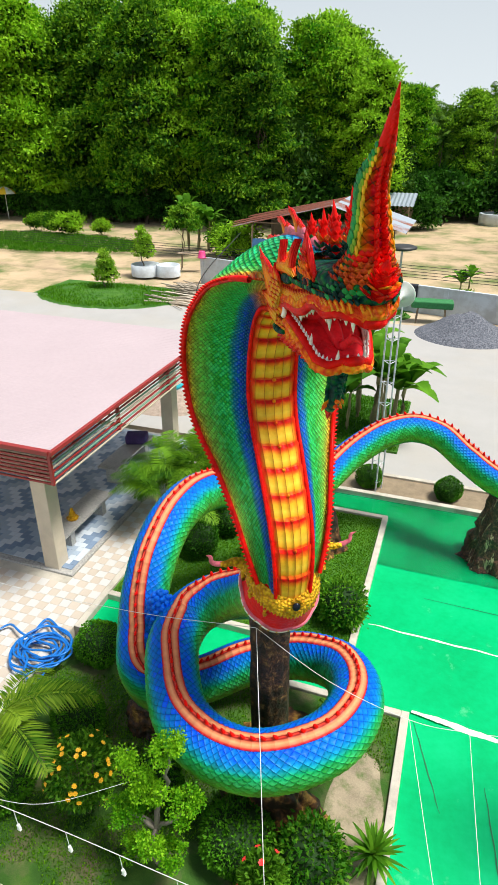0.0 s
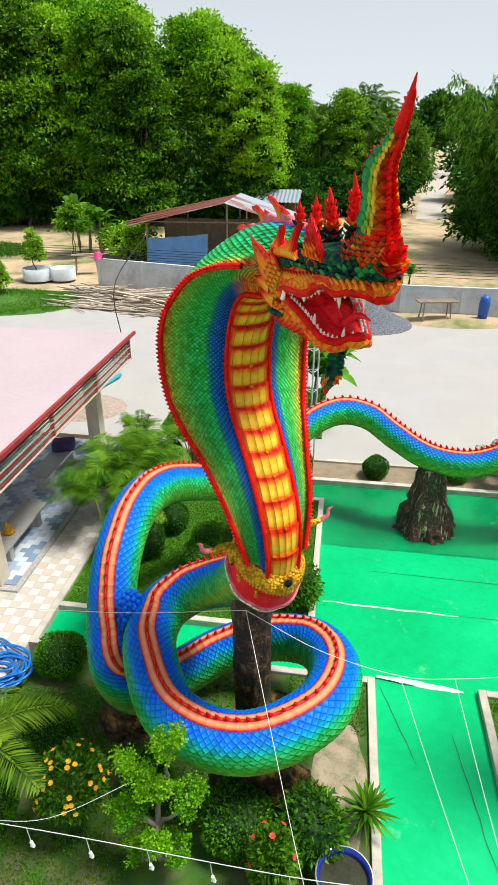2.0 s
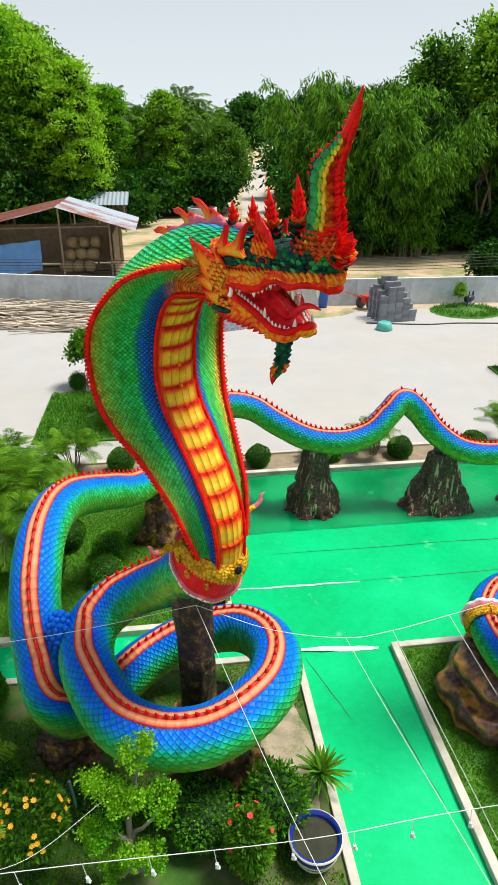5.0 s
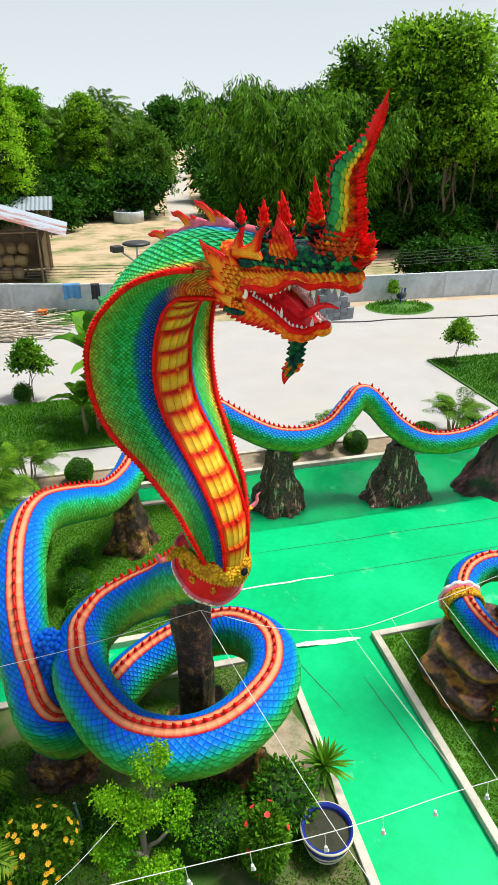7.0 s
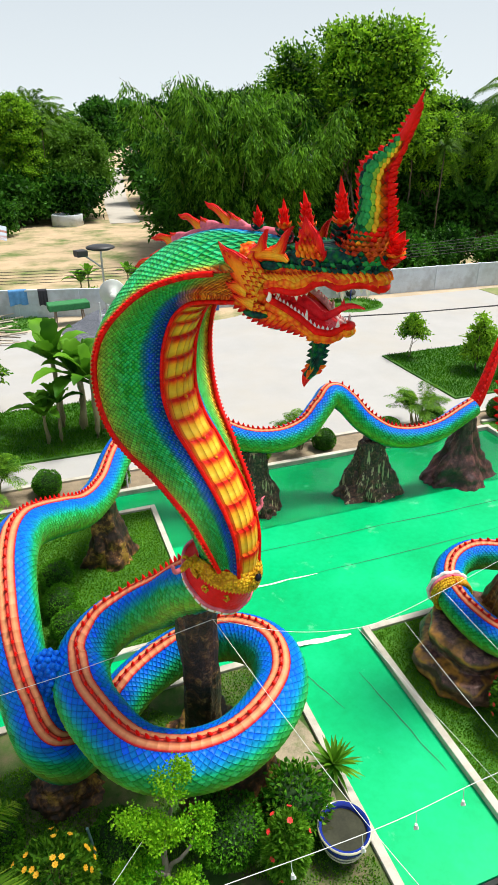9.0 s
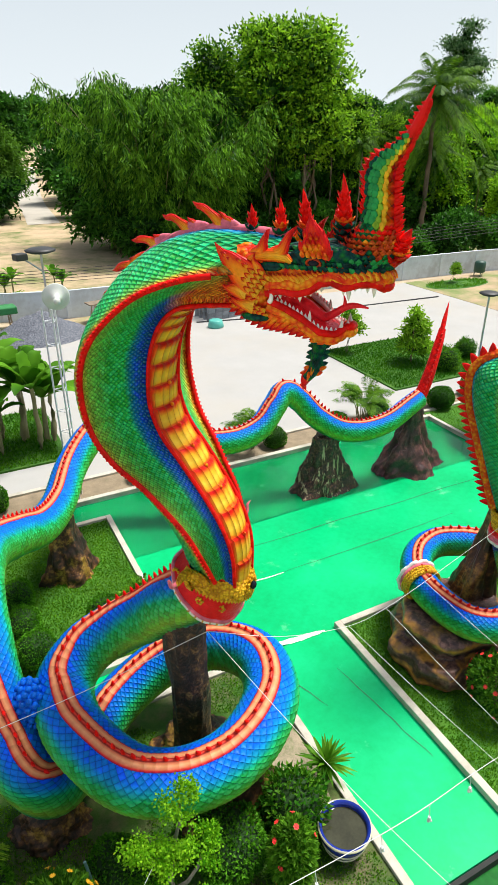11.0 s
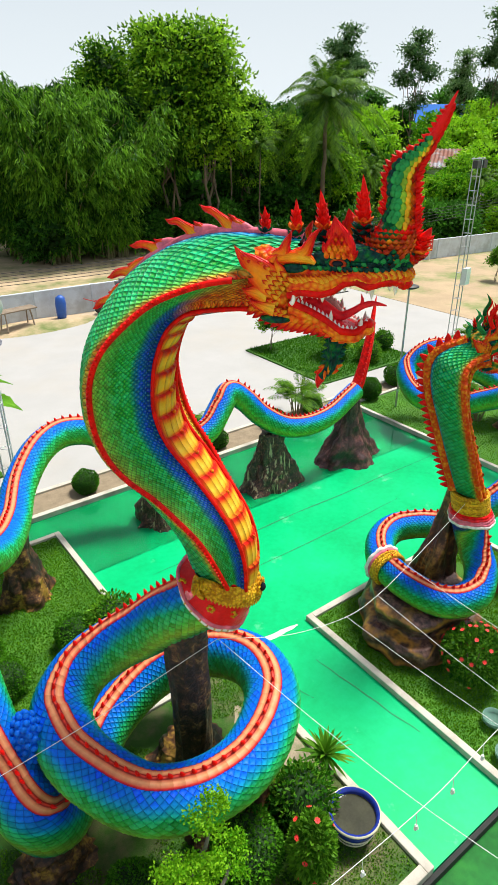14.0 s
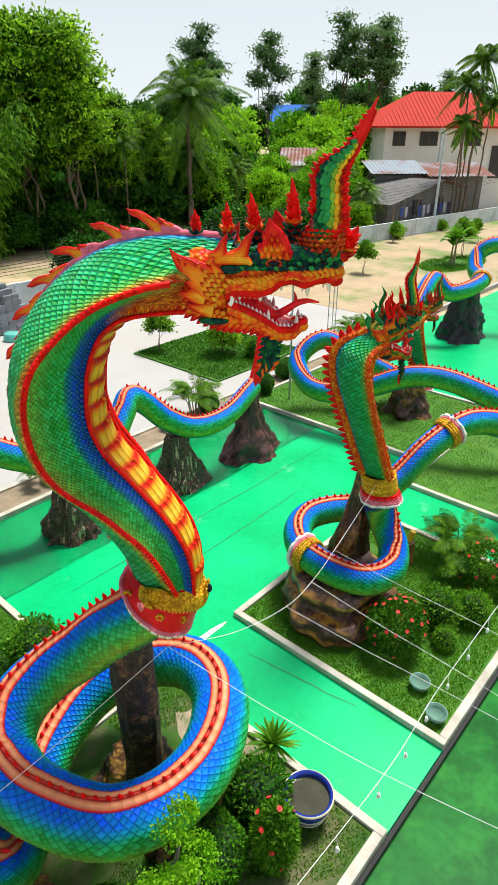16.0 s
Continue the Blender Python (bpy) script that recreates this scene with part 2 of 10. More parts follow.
# ---------------------------------------------------------------- ground, court, pond, gardens
bm = bmesh.new()
bmesh.ops.create_grid(bm, x_segments=40, y_segments=40, size=900)
ground = tagged(finish("ground", bm, M_DRY), "sandy ground with patches of dry grass", "ground", kind="structure")
ground.location = (0, 150, -0.24)
slab("yard_west", -70, 10.4, -0.3, -4.6, 24.5, 0.02, M_CONCRETE, 0, "pale concrete yard in front of the wall", "yard")
slab("yard", -4.6, 9.72, -0.3, 75, 25.0, 0.02, M_CONCRETE, 0, "pale concrete yard in front of the wall", "yard")
slab("yard_verge", -14, 24.5, -0.3, 34, 27.5, -0.01, surface("dusty_soil", ramp3((0.50, 0.40, 0.28), 0.2), 0.8, 0.95, 20, 0.5, 0.03, dirt=(0.30, 0.22, 0.13), dirt_scale=0.5), 0, "dusty soil strip below the wall", "soil")
slab("dirt_yard", 24.5, 9.9, -0.3, 75, 25.0, 0.035, surface("sandy_yard", ramp3((0.42, 0.31, 0.19), 0.2), 0.5, 0.95, 14, 0.5, 0.03, dirt=(0.08, 0.20, 0.02), dirt_scale=0.22, dirt_amount=0.9), 0, "sandy yard with grass patches", "soil")
slab("planting_strip", -4.6, 8.73, -0.3, 20, 9.72, 0.03, M_SOIL, 0, "bare soil strip between pond kerb and path", "soil")
slab("path_kerb", -4.6, 9.72, -0.25, 20, 9.86, 0.09, M_KERB, 0.01, "cream concrete path edge", "kerb")

slab("pond_floor", -4.2, 2.08, -0.35, 11.8, 5.9, -0.02, M_POND, 0, "bright green painted shallow pond floor", "pond")
slab("pond_walk", 1.9, -2.335, -0.35, 3.64, 2.08, 0.01, M_POND, 0, "bright green painted channel between the gardens", "pond")
slab("pond_walk_east", 8.6, -2.335, -0.35, 10.35, 2.08, 0.01, M_POND, 0, "bright green painted channel between the gardens", "pond")
slab("pond_far", 16.9, -6, -0.35, 40, 9.0, -0.01, M_POND, 0, "bright green painted far pond", "pond")
slab("outer_pool", -3.2, -30, -0.6, 60, -2.34, -0.17, M_DEEP, 0, "dark green pool beyond the kerb", "pool")
slab("pond_floor_wet", -4.2, 5.9, -0.35, 11.8, 8.6, -0.024, M_PONDW, 0, "darker green pond floor under water", "pond")
slab("water", -4.18, 7.71, -0.1, 0.85, 8.56, 0.0, M_WATER, 0, "still shallow water over the green floor", "water")
slab("water", 0.85, 5.9, -0.1, 11.78, 8.56, 0.0, M_WATER, 0, "still shallow water over the green floor", "water")


def garden(name, x0, y0, x1, y1, h=0.1, soil=M_LAWN, label="clipped lawn bed with a cream kerb"):
    slab(name, x0, y0, -0.3, x1, y1, h - 0.04, soil, 0, label, "lawn")


def kerb(x0, y0, x1, y1, h=0.12):
    slab("kerb", x0, y0, -0.33, x1, y1, h, M_KERB, 0.012, "cream concrete garden kerb", "kerb")


garden("garden_front", -4.2, -2.2, 1.8, 1.96, soil=surface("worn_lawn", [(0.3, (0.014, 0.060, 0.002)), (0.5, (0.034, 0.11, 0.006)), (0.72, (0.08, 0.17, 0.012))], 2.2, 0.9, 90, 0.9, 0.03, dirt=(0.17, 0.13, 0.075), dirt_scale=1.5, dirt_amount=0.8))
kerb(1.79, -2.34, 1.92, 2.08)
kerb(-4.2, 1.95, 1.79, 2.08)
kerb(-4.33, -2.34, 1.79, -2.2)
garden("garden_back", -4.2, 3.07, 0.70, 7.58)
kerb(0.69, 3.2, 0.82, 7.7)
kerb(-4.2, 7.57, 0.69, 7.7)
kerb(-4.2, 2.95, 0.6, 3.08)
kerb(-4.34, 1.95, -4.2, 8.73)
garden("garden_east", 3.74, -2.2, 8.5, 1.96)
kerb(3.62, -2.34, 3.75, 2.08)
kerb(3.75, 1.95, 8.48, 2.08)
kerb(3.75, -2.34, 8.48, -2.2)
kerb(8.48, -2.34, 8.61, 2.08)
garden("garden_far_east", 10.46, -5.0, 16.8, 1.96)
kerb(10.34, -5.0, 10.47, 2.08)
kerb(10.47, 1.95, 16.8, 2.08)
garden("lawn_east", 11.9, 2.2, 16.8, 9.0, 0.1)
kerb(16.8, -5.0, 16.93, 9.1)
kerb(-4.2, 8.58, 11.95, 8.73)
kerb(11.8, 2.08, 11.93, 8.58)
kerb(11.93, 8.95, 16.8, 9.08)
garden("lawn_island", 12.4, 11.0, 17.6, 16.0, 0.12, M_TURF, "grass island in the concrete yard")
garden("lawn_north", -4.5, 11.2, 0.6, 15.2, 0.12, M_TURF, "grass plot with banana plants in the yard")
slab("terrace", -14, -9, -0.3, -4.34, 9.9, 0.10, M_KERB, 0, "beige tiled terrace beside the pavilion", "terrace")
slab("terrace_south", -4.34, -9, -0.3, -3.2, -2.34, 0.06, M_KERB, 0, "beige paved strip", "paving")

# ---------------------------------------------------------------- serpent statues
def smooth_line(points, step):
    """Catmull-Rom through the points, resampled at even steps."""
    p = np.array(points, float)
    q = np.vstack([2 * p[0] - p[1], p, 2 * p[-1] - p[-2]])
    out = []
    for i in range(1, len(q) - 2):
        a, b, c, d = q[i - 1], q[i], q[i + 1], q[i + 2]
        for u in np.linspace(0, 1, 24, endpoint=False):
            out.append(0.5 * (2 * b + (c - a) * u + (2 * a - 5 * b + 4 * c - d) * u * u + (3 * b - a - 3 * c + d) * u**3))
    out.append(p[-1])
    out = np.array(out)
    s = np.r_[0, np.cumsum(np.linalg.norm(np.diff(out[:, :3], axis=0), axis=1))]
    n = max(3, int(s[-1] / step) + 1)
    t = np.linspace(0, s[-1], n)
    return np.stack([np.interp(t, s, out[:, k]) for k in range(out.shape[1])], 1), t


class Shape:
    """Gathers grids of points into one mesh with two texture coordinates."""

    def __init__(self):
        self.v, self.f, self.uv, self.mat, self.n = [], [], [], [], 0

    def grid(self, pts, uv, mat, wrap=False, flip=False):
        nu, nv = pts.shape[:2]
        k = np.arange(nu * nv).reshape(nu, nv) + self.n
        a, b = k[:-1], k[1:]
        if wrap:
            quads = np.stack([a, np.roll(a, -1, 1), np.roll(b, -1, 1), b], -1)
            u2 = np.concatenate([uv, uv[:, :1] + [0, 1]], 1)
        else:
            quads = np.stack([a[:, :-1], a[:, 1:], b[:, 1:], b[:, :-1]], -1)
            u2 = uv
        uvq = np.stack([u2[:-1, :-1], u2[:-1, 1:], u2[1:, 1:], u2[1:, :-1]], 2)
        if flip:
            quads, uvq = quads[..., ::-1], uvq[:, :, ::-1]
        self.v.append(pts.reshape(-1, 3))
        self.f.append(quads.reshape(-1, 4))
        self.uv.append(uvq.reshape(-1, 2))
        self.mat.append(np.full(quads.shape[0] * quads.shape[1], mat))
        self.n += nu * nv

    def make(self, name, mats, smooth=True):
        v, f, uv = np.concatenate(self.v), np.concatenate(self.f), np.concatenate(self.uv)
        me = bpy.data.meshes.new(name)
        me.vertices.add(len(v))
        me.vertices.foreach_set("co", v.ravel())
        me.loops.add(f.size)
        me.loops.foreach_set("vertex_index", f.ravel().astype(np.int32))
        me.polygons.add(len(f))
        me.polygons.foreach_set("loop_start", np.arange(0, f.size, 4, dtype=np.int32))
        me.polygons.foreach_set("loop_total", np.full(len(f), 4, dtype=np.int32))
        me.polygons.foreach_set("material_index", np.concatenate(self.mat).astype(np.int32))
        me.update()
        layer = me.uv_layers.new(name="paint")
        layer.data.foreach_set("uv", uv.ravel())
        for m in mats:
            me.materials.append(m)
        me.validate()
        if smooth:
            me.shade_smooth()
        return new(name, me)


def scale_height(a, b):
    """Overlapping diamond scales over lattice coordinates a, b: proud at the trailing tip."""
    fa, fb = a - np.floor(a), b - np.floor(b)
    pillow = np.sqrt(np.clip(16 * fa * (1 - fa) * fb * (1 - fb), 0, 1))
    return 0.55 * pillow + 0.45 * pillow * (fa + fb) / 2


def frames_along(line, up=(0, 0, 1)):
    t = np.gradient(line, axis=0)
    t /= np.linalg.norm(t, axis=1)[:, None]
    d = np.array(up, float) - (t @ np.array(up, float))[:, None] * t
    d /= np.linalg.norm(d, axis=1)[:, None] + 1e-9
    return t, d, np.cross(t, d)


def flame(shape, root, tip, width, thick=None, bend=(0, 0, 0), side=(1, 0, 0), mat=0, n=10, u0=0.0):
    """A pointed, curling tongue of moulded plaster from root to tip."""
    r, e, s = np.array(root, float), np.array(tip, float), np.array(side, float)
    thick = width * 0.45 if thick is None else thick
    t = np.linspace(0, 1, n)
    mid = (r + e) / 2 + np.array(bend, float)
    line = ((1 - t) ** 2)[:, None] * r + (2 * t * (1 - t))[:, None] * mid + (t * t)[:, None] * e
    d = np.gradient(line, axis=0)
    d /= np.linalg.norm(d, axis=1)[:, None]
    w = s - (d @ s)[:, None] * d
    w /= np.linalg.norm(w, axis=1)[:, None] + 1e-9
    h = np.cross(d, w)
    fat = np.sin(np.pi * np.clip(0.28 + 0.72 * t, 0, 1)) ** 0.8 * (1 - 0.25 * t) + 0.015
    ang = np.linspace(0, 2 * np.pi, 8, endpoint=False)
    pts = line[:, None] + (fat[:, None] * np.cos(ang))[..., None] * h[:, None] * width / 2 + (fat[:, None] * np.sin(ang))[..., None] * w[:, None] * thick / 2
    uv = np.stack(np.broadcast_arrays((u0 + t)[:, None], (ang / (2 * np.pi))[None]), -1)
    shape.grid(pts, uv, mat, wrap=True)


def blade(shape, spine, width, thick, side, mat, u0=0.0, u1=1.0, step=0.02, seg=10):
    """A flat moulded tongue along a bent spine; width and thick follow the spine's points."""
    k = np.array(spine, float)
    rows, s = smooth_line(np.column_stack([k, np.broadcast_to(np.array(width, float), len(k)), np.broadcast_to(np.array(thick, float), len(k))]), step)
    line, wd, th = rows[:, :3], rows[:, 3], rows[:, 4]
    d = np.gradient(line, axis=0)
    d /= np.linalg.norm(d, axis=1)[:, None] + 1e-9
    sd = np.array(side, float)
    w = sd - (d @ sd)[:, None] * d
    w /= np.linalg.norm(w, axis=1)[:, None] + 1e-9
    h = np.cross(d, w)
    a = np.linspace(0, 2 * np.pi, seg, endpoint=False)
    pts = line[:, None] + (np.maximum(wd, 0.002)[:, None] / 2 * np.cos(a))[..., None] * h[:, None] + (np.maximum(th, 0.002)[:, None] / 2 * np.sin(a))[..., None] * w[:, None]
    u = u0 + (u1 - u0) * s / s[-1]
    shape.grid(pts, np.array(np.stack(np.broadcast_arrays(u[:, None], (a / 6.2832)[None]), -1)), mat, wrap=True)


def body_tube(shape, points, radii, mat, scale=0.13, res=6, spike=0.050, spike_mat=2, relief=0.026, up=(0, 0, 1), around=0):
    """A scaled body along the points with a raised back stripe and a row of thorns."""
    rad = np.broadcast_to(np.array(radii, float), len(points))
    rows, s = smooth_line(np.column_stack([np.array(points, float), rad]), scale / res)
    line, r = rows[:, :3], rows[:, 3]
    t, d, w = frames_along(line, up)
    around = around or max(8, int(round(2 * np.pi * r.mean() / scale)))
    nv = around * res
    v = np.linspace(0, 1, nv, endpoint=False)
    ang = 2 * np.pi * v
    a = s[:, None] / scale + v[None] * around
    b = s[:, None] / scale - v[None] * around
    h = relief * scale_height(a, b)
    off = np.abs((v + 0.5) % 1 - 0.5) * 2
    wave = 0.006 * np.sin(s / 0.11)[:, None]
    ridge = np.clip((0.108 + wave - off[None]) / 0.02, 0, 1)
    keel = np.clip((0.026 + wave - off[None]) / 0.015, 0, 1)
    h = h * (1 - ridge) + 0.028 * ridge + 0.02 * keel
    rr = r[:, None] + h * (r / max(r.max(), 1e-6))[:, None]
    pts = line[:, None] + (rr * np.cos(ang))[..., None] * d[:, None] + (rr * np.sin(ang))[..., None] * w[:, None]
    uv = np.stack(np.broadcast_arrays(s[:, None] / scale, v[None]), -1)
    shape.grid(pts, np.array(uv), mat, wrap=True, flip=True)
    if spike:
        k = np.arange(0.1, s[-1] - 0.05, spike * 2.9)
        for q in k:
            i = int(np.searchsorted(s, q))
            i = min(i, len(line) - 2)
            o = line[i] + d[i] * (r[i] + 0.04)
            flame(shape, o - d[i] * 0.02, o + d[i] * spike * 1.5 - t[i] * spike * 0.8, spike * 1.3, spike * 1.0, -t[i] * 0.01, w[i], spike_mat, 5)
    return line, r


def uv_split(n, l):
    uvn = n.new("ShaderNodeUVMap")
    uvn.uv_map = "paint"
    sp = n.new("ShaderNodeSeparateXYZ")
    l.new(uvn.outputs[0], sp.inputs[0])
    return sp.outputs[0], sp.outputs[1]


def enamel(p, n, l, col, rough=0.42, relief=None, depth=0.02):
    """Enamel over plaster, with blotchy weathering; relief is a height to carve into it."""
    co = n.new("ShaderNodeTexCoord").outputs["Object"]
    g = noise_node(n, l, 2.3, 6, 0.7, co)
    tint = n.new("ShaderNodeHueSaturation")
    l.new(math_node(n, l, "ADD", math_node(n, l, "MULTIPLY", noise_node(n, l, 9, 4, 0.6, co), 0.7), 0.65), tint.inputs["Value"])
    l.new(col, tint.inputs["Color"])
    l.new(tint.outputs[0], p.inputs["Base Color"])
    l.new(math_node(n, l, "ADD", math_node(n, l, "MULTIPLY", g, 0.3), rough - 0.15), p.inputs["Roughness"])
    p.inputs["Specular IOR Level"].default_value = 0.13
    h = noise_node(n, l, 70, 3, 0.6, co)
    nor = bump_node(n, l, h, 0.12, 0.006)
    if relief is not None:
        b = n.new("ShaderNodeBump")
        b.inputs["Strength"].default_value, b.inputs["Distance"].default_value = 0.9, depth
        l.new(relief, b.inputs["Height"])
        l.new(nor, b.inputs["Normal"])
        nor = b.outputs[0]
    l.new(nor, p.inputs["Normal"])


def carved_paint(name, stops, scale=15.0):
    """Small carved curls: cell relief, colour mottled from yellow through orange to red."""
    m, n, l, p = nodes_of(name)
    co = n.new("ShaderNodeTexCoord").outputs["Object"]
    v = n.new("ShaderNodeTexVoronoi")
    v.inputs["Scale"].default_value = scale
    warp = mix_node(n, l, 0.06, co, n.new("ShaderNodeTexNoise").outputs["Color"])
    l.new(warp, v.inputs["Vector"])
    d = v.outputs["Distance"]
    f = math_node(n, l, "ADD", math_node(n, l, "MULTIPLY", noise_node(n, l, 6, 4, 0.6, co), 0.75), math_node(n, l, "MULTIPLY", d, 0.45))
    enamel(p, n, l, ramp_node(n, l, f, stops), 0.42, math_node(n, l, "SUBTRACT", 1.0, d), 0.03)
    return m


def lattice_edge(n, l, u, v, around):
    """Diamond scales: 1 in the middle and 0 in the joints; a value of its own for each scale; and its lapped height."""
    vv = math_node(n, l, "MULTIPLY", v, around)
    out, tilt, cell = None, None, n.new("ShaderNodeCombineXYZ")
    for k, op in enumerate(("ADD", "SUBTRACT")):
        w = math_node(n, l, op, u, vv)
        f = math_node(n, l, "FRACT", w)
        l.new(math_node(n, l, "FLOOR", w), cell.inputs[k])
        e = math_node(n, l, "MULTIPLY", math_node(n, l, "MULTIPLY", f, math_node(n, l, "SUBTRACT", 1.0, f)), 4.0)
        out = e if out is None else math_node(n, l, "MULTIPLY", out, e)
        tilt = f if tilt is None else math_node(n, l, "ADD", tilt, f)
    wn = n.new("ShaderNodeTexWhiteNoise")
    wn.noise_dimensions = "2D"
    l.new(cell.outputs[0], wn.inputs["Vector"])
    lap = math_node(n, l, "ADD", out, math_node(n, l, "MULTIPLY", tilt, 0.45))
    return out, math_node(n, l, "ADD", math_node(n, l, "MULTIPLY", wn.outputs["Value"], 0.55), 0.72), lap


def per_scale(n, l, col, value):
    """Each scale brushed a little lighter or darker than its neighbour."""
    t = n.new("ShaderNodeHueSaturation")
    l.new(value, t.inputs["Value"])
    l.new(math_node(n, l, "ADD", math_node(n, l, "MULTIPLY", value, 0.06), 0.44), t.inputs["Hue"])
    l.new(col, t.inputs["Color"])
    return t.outputs[0]


RED, ORANGE, YELLOW = (0.70, 0.006, 0.004), (0.82, 0.13, 0.004), (0.80, 0.46, 0.02)
BLUE = (0.003, 0.135, 0.76)


def body_paint(name, around):
    m, n, l, p = nodes_of(name)
    u, v = uv_split(n, l)
    off = math_node(n, l, "MULTIPLY", math_node(n, l, "ABSOLUTE", math_node(n, l, "SUBTRACT", math_node(n, l, "FRACT", math_node(n, l, "ADD", v, 0.5)), 0.5)), 2.0)
    co = n.new("ShaderNodeTexCoord").outputs["Object"]
    wob = math_node(n, l, "MULTIPLY", math_node(n, l, "SUBTRACT", noise_node(n, l, 4, 3, 0.6, co), 0.5), 0.10)
    offw = math_node(n, l, "ADD", off, wob)
    skin = ramp_node(n, l, offw, [(0.10, (0.003, 0.135, 0.76)), (0.22, (0.003, 0.18, 0.76)), (0.30, (0.004, 0.32, 0.46)), (0.37, (0.010, 0.44, 0.13)), (0.50, (0.06, 0.50, 0.07)), (0.64, (0.28, 0.54, 0.05)), (0.78, (0.008, 0.32, 0.08)), (0.90, (0.003, 0.04, 0.32))])
    edge, tone, lap = lattice_edge(n, l, u, v, around)
    skin = per_scale(n, l, skin, tone)
    skin = mix_node(n, l, ramp_node(n, l, edge, [(0.0, (0.55,) * 3), (0.18, (0, 0, 0))]), skin, ramp_node(n, l, off, [(0.30, (0.002, 0.025, 0.16)), (0.46, (0.003, 0.06, 0.03)), (0.60, (0.16, 0.30, 0.05)), (0.82, (0.34, 0.44, 0.09))]), "MIX")
    skin = mix_node(n, l, ramp_node(n, l, edge, [(0.60, (0, 0, 0)), (1.0, (0.20,) * 3)]), skin, ramp_node(n, l, off, [(0.22, (0.008, 0.22, 0.86)), (0.36, (0.05, 0.50, 0.30)), (0.60, (0.36, 0.56, 0.08))]))
    band = ramp_node(n, l, off, [(0.0, (0.70, 0.07, 0.04)), (0.010, (0.50, 0.02, 0.015)), (0.017, (0.20, 0.010, 0.012)), (0.026, (0.70, 0.17, 0.08)), (0.052, (0.78, 0.34, 0.15)), (0.082, (0.68, 0.18, 0.09)), (0.095, (0.66, 0.03, 0.025)), (0.107, (0.24, 0.008, 0.06))])
    col = mix_node(n, l, math_node(n, l, "LESS_THAN", off, 0.109), skin, band)
    enamel(p, n, l, col, 0.42, math_node(n, l, "ADD", math_node(n, l, "MULTIPLY", lap, math_node(n, l, "GREATER_THAN", off, 0.111)), math_node(n, l, "MULTIPLY", math_node(n, l, "ABSOLUTE", math_node(n, l, "SINE", math_node(n, l, "MULTIPLY", u, 2.2))), math_node(n, l, "MULTIPLY", math_node(n, l, "LESS_THAN", off, 0.111), 0.5))), 0.022)
    return m


def flame_paint(name, stops, rim=0.62):
    """Colour runs from root to tip, reddening towards both edges, over shallow carved grooves."""
    m, n, l, p = nodes_of(name)
    u, v = uv_split(n, l)
    co = n.new("ShaderNodeTexCoord").outputs["Object"]
    f = math_node(n, l, "ADD", u, math_node(n, l, "MULTIPLY", math_node(n, l, "SUBTRACT", noise_node(n, l, 12, 3, 0.6, co), 0.5), 0.35))
    edge = math_node(n, l, "POWER", math_node(n, l, "ABSOLUTE", math_node(n, l, "COSINE", math_node(n, l, "MULTIPLY", v, 6.2832))), 2.0)
    f = math_node(n, l, "ADD", f, math_node(n, l, "MULTIPLY", edge, rim))
    groove = math_node(n, l, "SINE", math_node(n, l, "ADD", math_node(n, l, "MULTIPLY", v, 75.0), math_node(n, l, "MULTIPLY", u, 9.0)))
    enamel(p, n, l, ramp_node(n, l, f, stops), 0.32, math_node(n, l, "ADD", math_node(n, l, "MULTIPLY", groove, 0.24), noise_node(n, l, 30, 3, 0.6, co)), 0.010)
    return m


def belly_paint():
    m, n, l, p = nodes_of("belly_plate_paint")
    u, v = uv_split(n, l)
    f = math_node(n, l, "FRACT", u)
    side = math_node(n, l, "ABSOLUTE", v)
    co = n.new("ShaderNodeTexCoord").outputs["Object"]
    wob = math_node(n, l, "MULTIPLY", math_node(n, l, "SUBTRACT", noise_node(n, l, 9, 3, 0.6, co), 0.5), 0.25)
    a = ramp_node(n, l, math_node(n, l, "ADD", f, wob), [(0.0, (0.54, 0.006, 0.004)), (0.08, (0.74, 0.014, 0.006)), (0.20, (0.86, 0.15, 0.012)), (0.34, (0.88, 0.42, 0.02)), (0.66, (0.88, 0.55, 0.05)), (0.88, (0.84, 0.40, 0.02)), (0.97, (0.70, 0.10, 0.008))])
    b = ramp_node(n, l, math_node(n, l, "ADD", side, wob), [(0.72, (0, 0, 0)), (0.95, (1, 1, 1))])
    col = mix_node(n, l, b, a, (0.74, 0.035, 0.008))
    up = ramp_node(n, l, math_node(n, l, "MULTIPLY", math_node(n, l, "ADD", u, wob), 0.05), [(0.49, (0, 0, 0)), (0.60, (0.85,) * 3)])
    col = mix_node(n, l, up, col, (0.86, 0.12, 0.012))
    lines = math_node(n, l, "FRACT", math_node(n, l, "MULTIPLY", v, 2.5))
    g = ramp_node(n, l, lines, [(0.0, (0.9,) * 3), (0.05, (0, 0, 0)), (0.95, (0, 0, 0)), (1.0, (0.9,) * 3)])
    col = mix_node(n, l, g, col, (0.42, 0.10, 0.01))
    cut = math_node(n, l, "MULTIPLY", math_node(n, l, "MULTIPLY", lines, math_node(n, l, "SUBTRACT", 1.0, lines)), 4.0)
    enamel(p, n, l, col, 0.48, cut, 0.02)
    return m


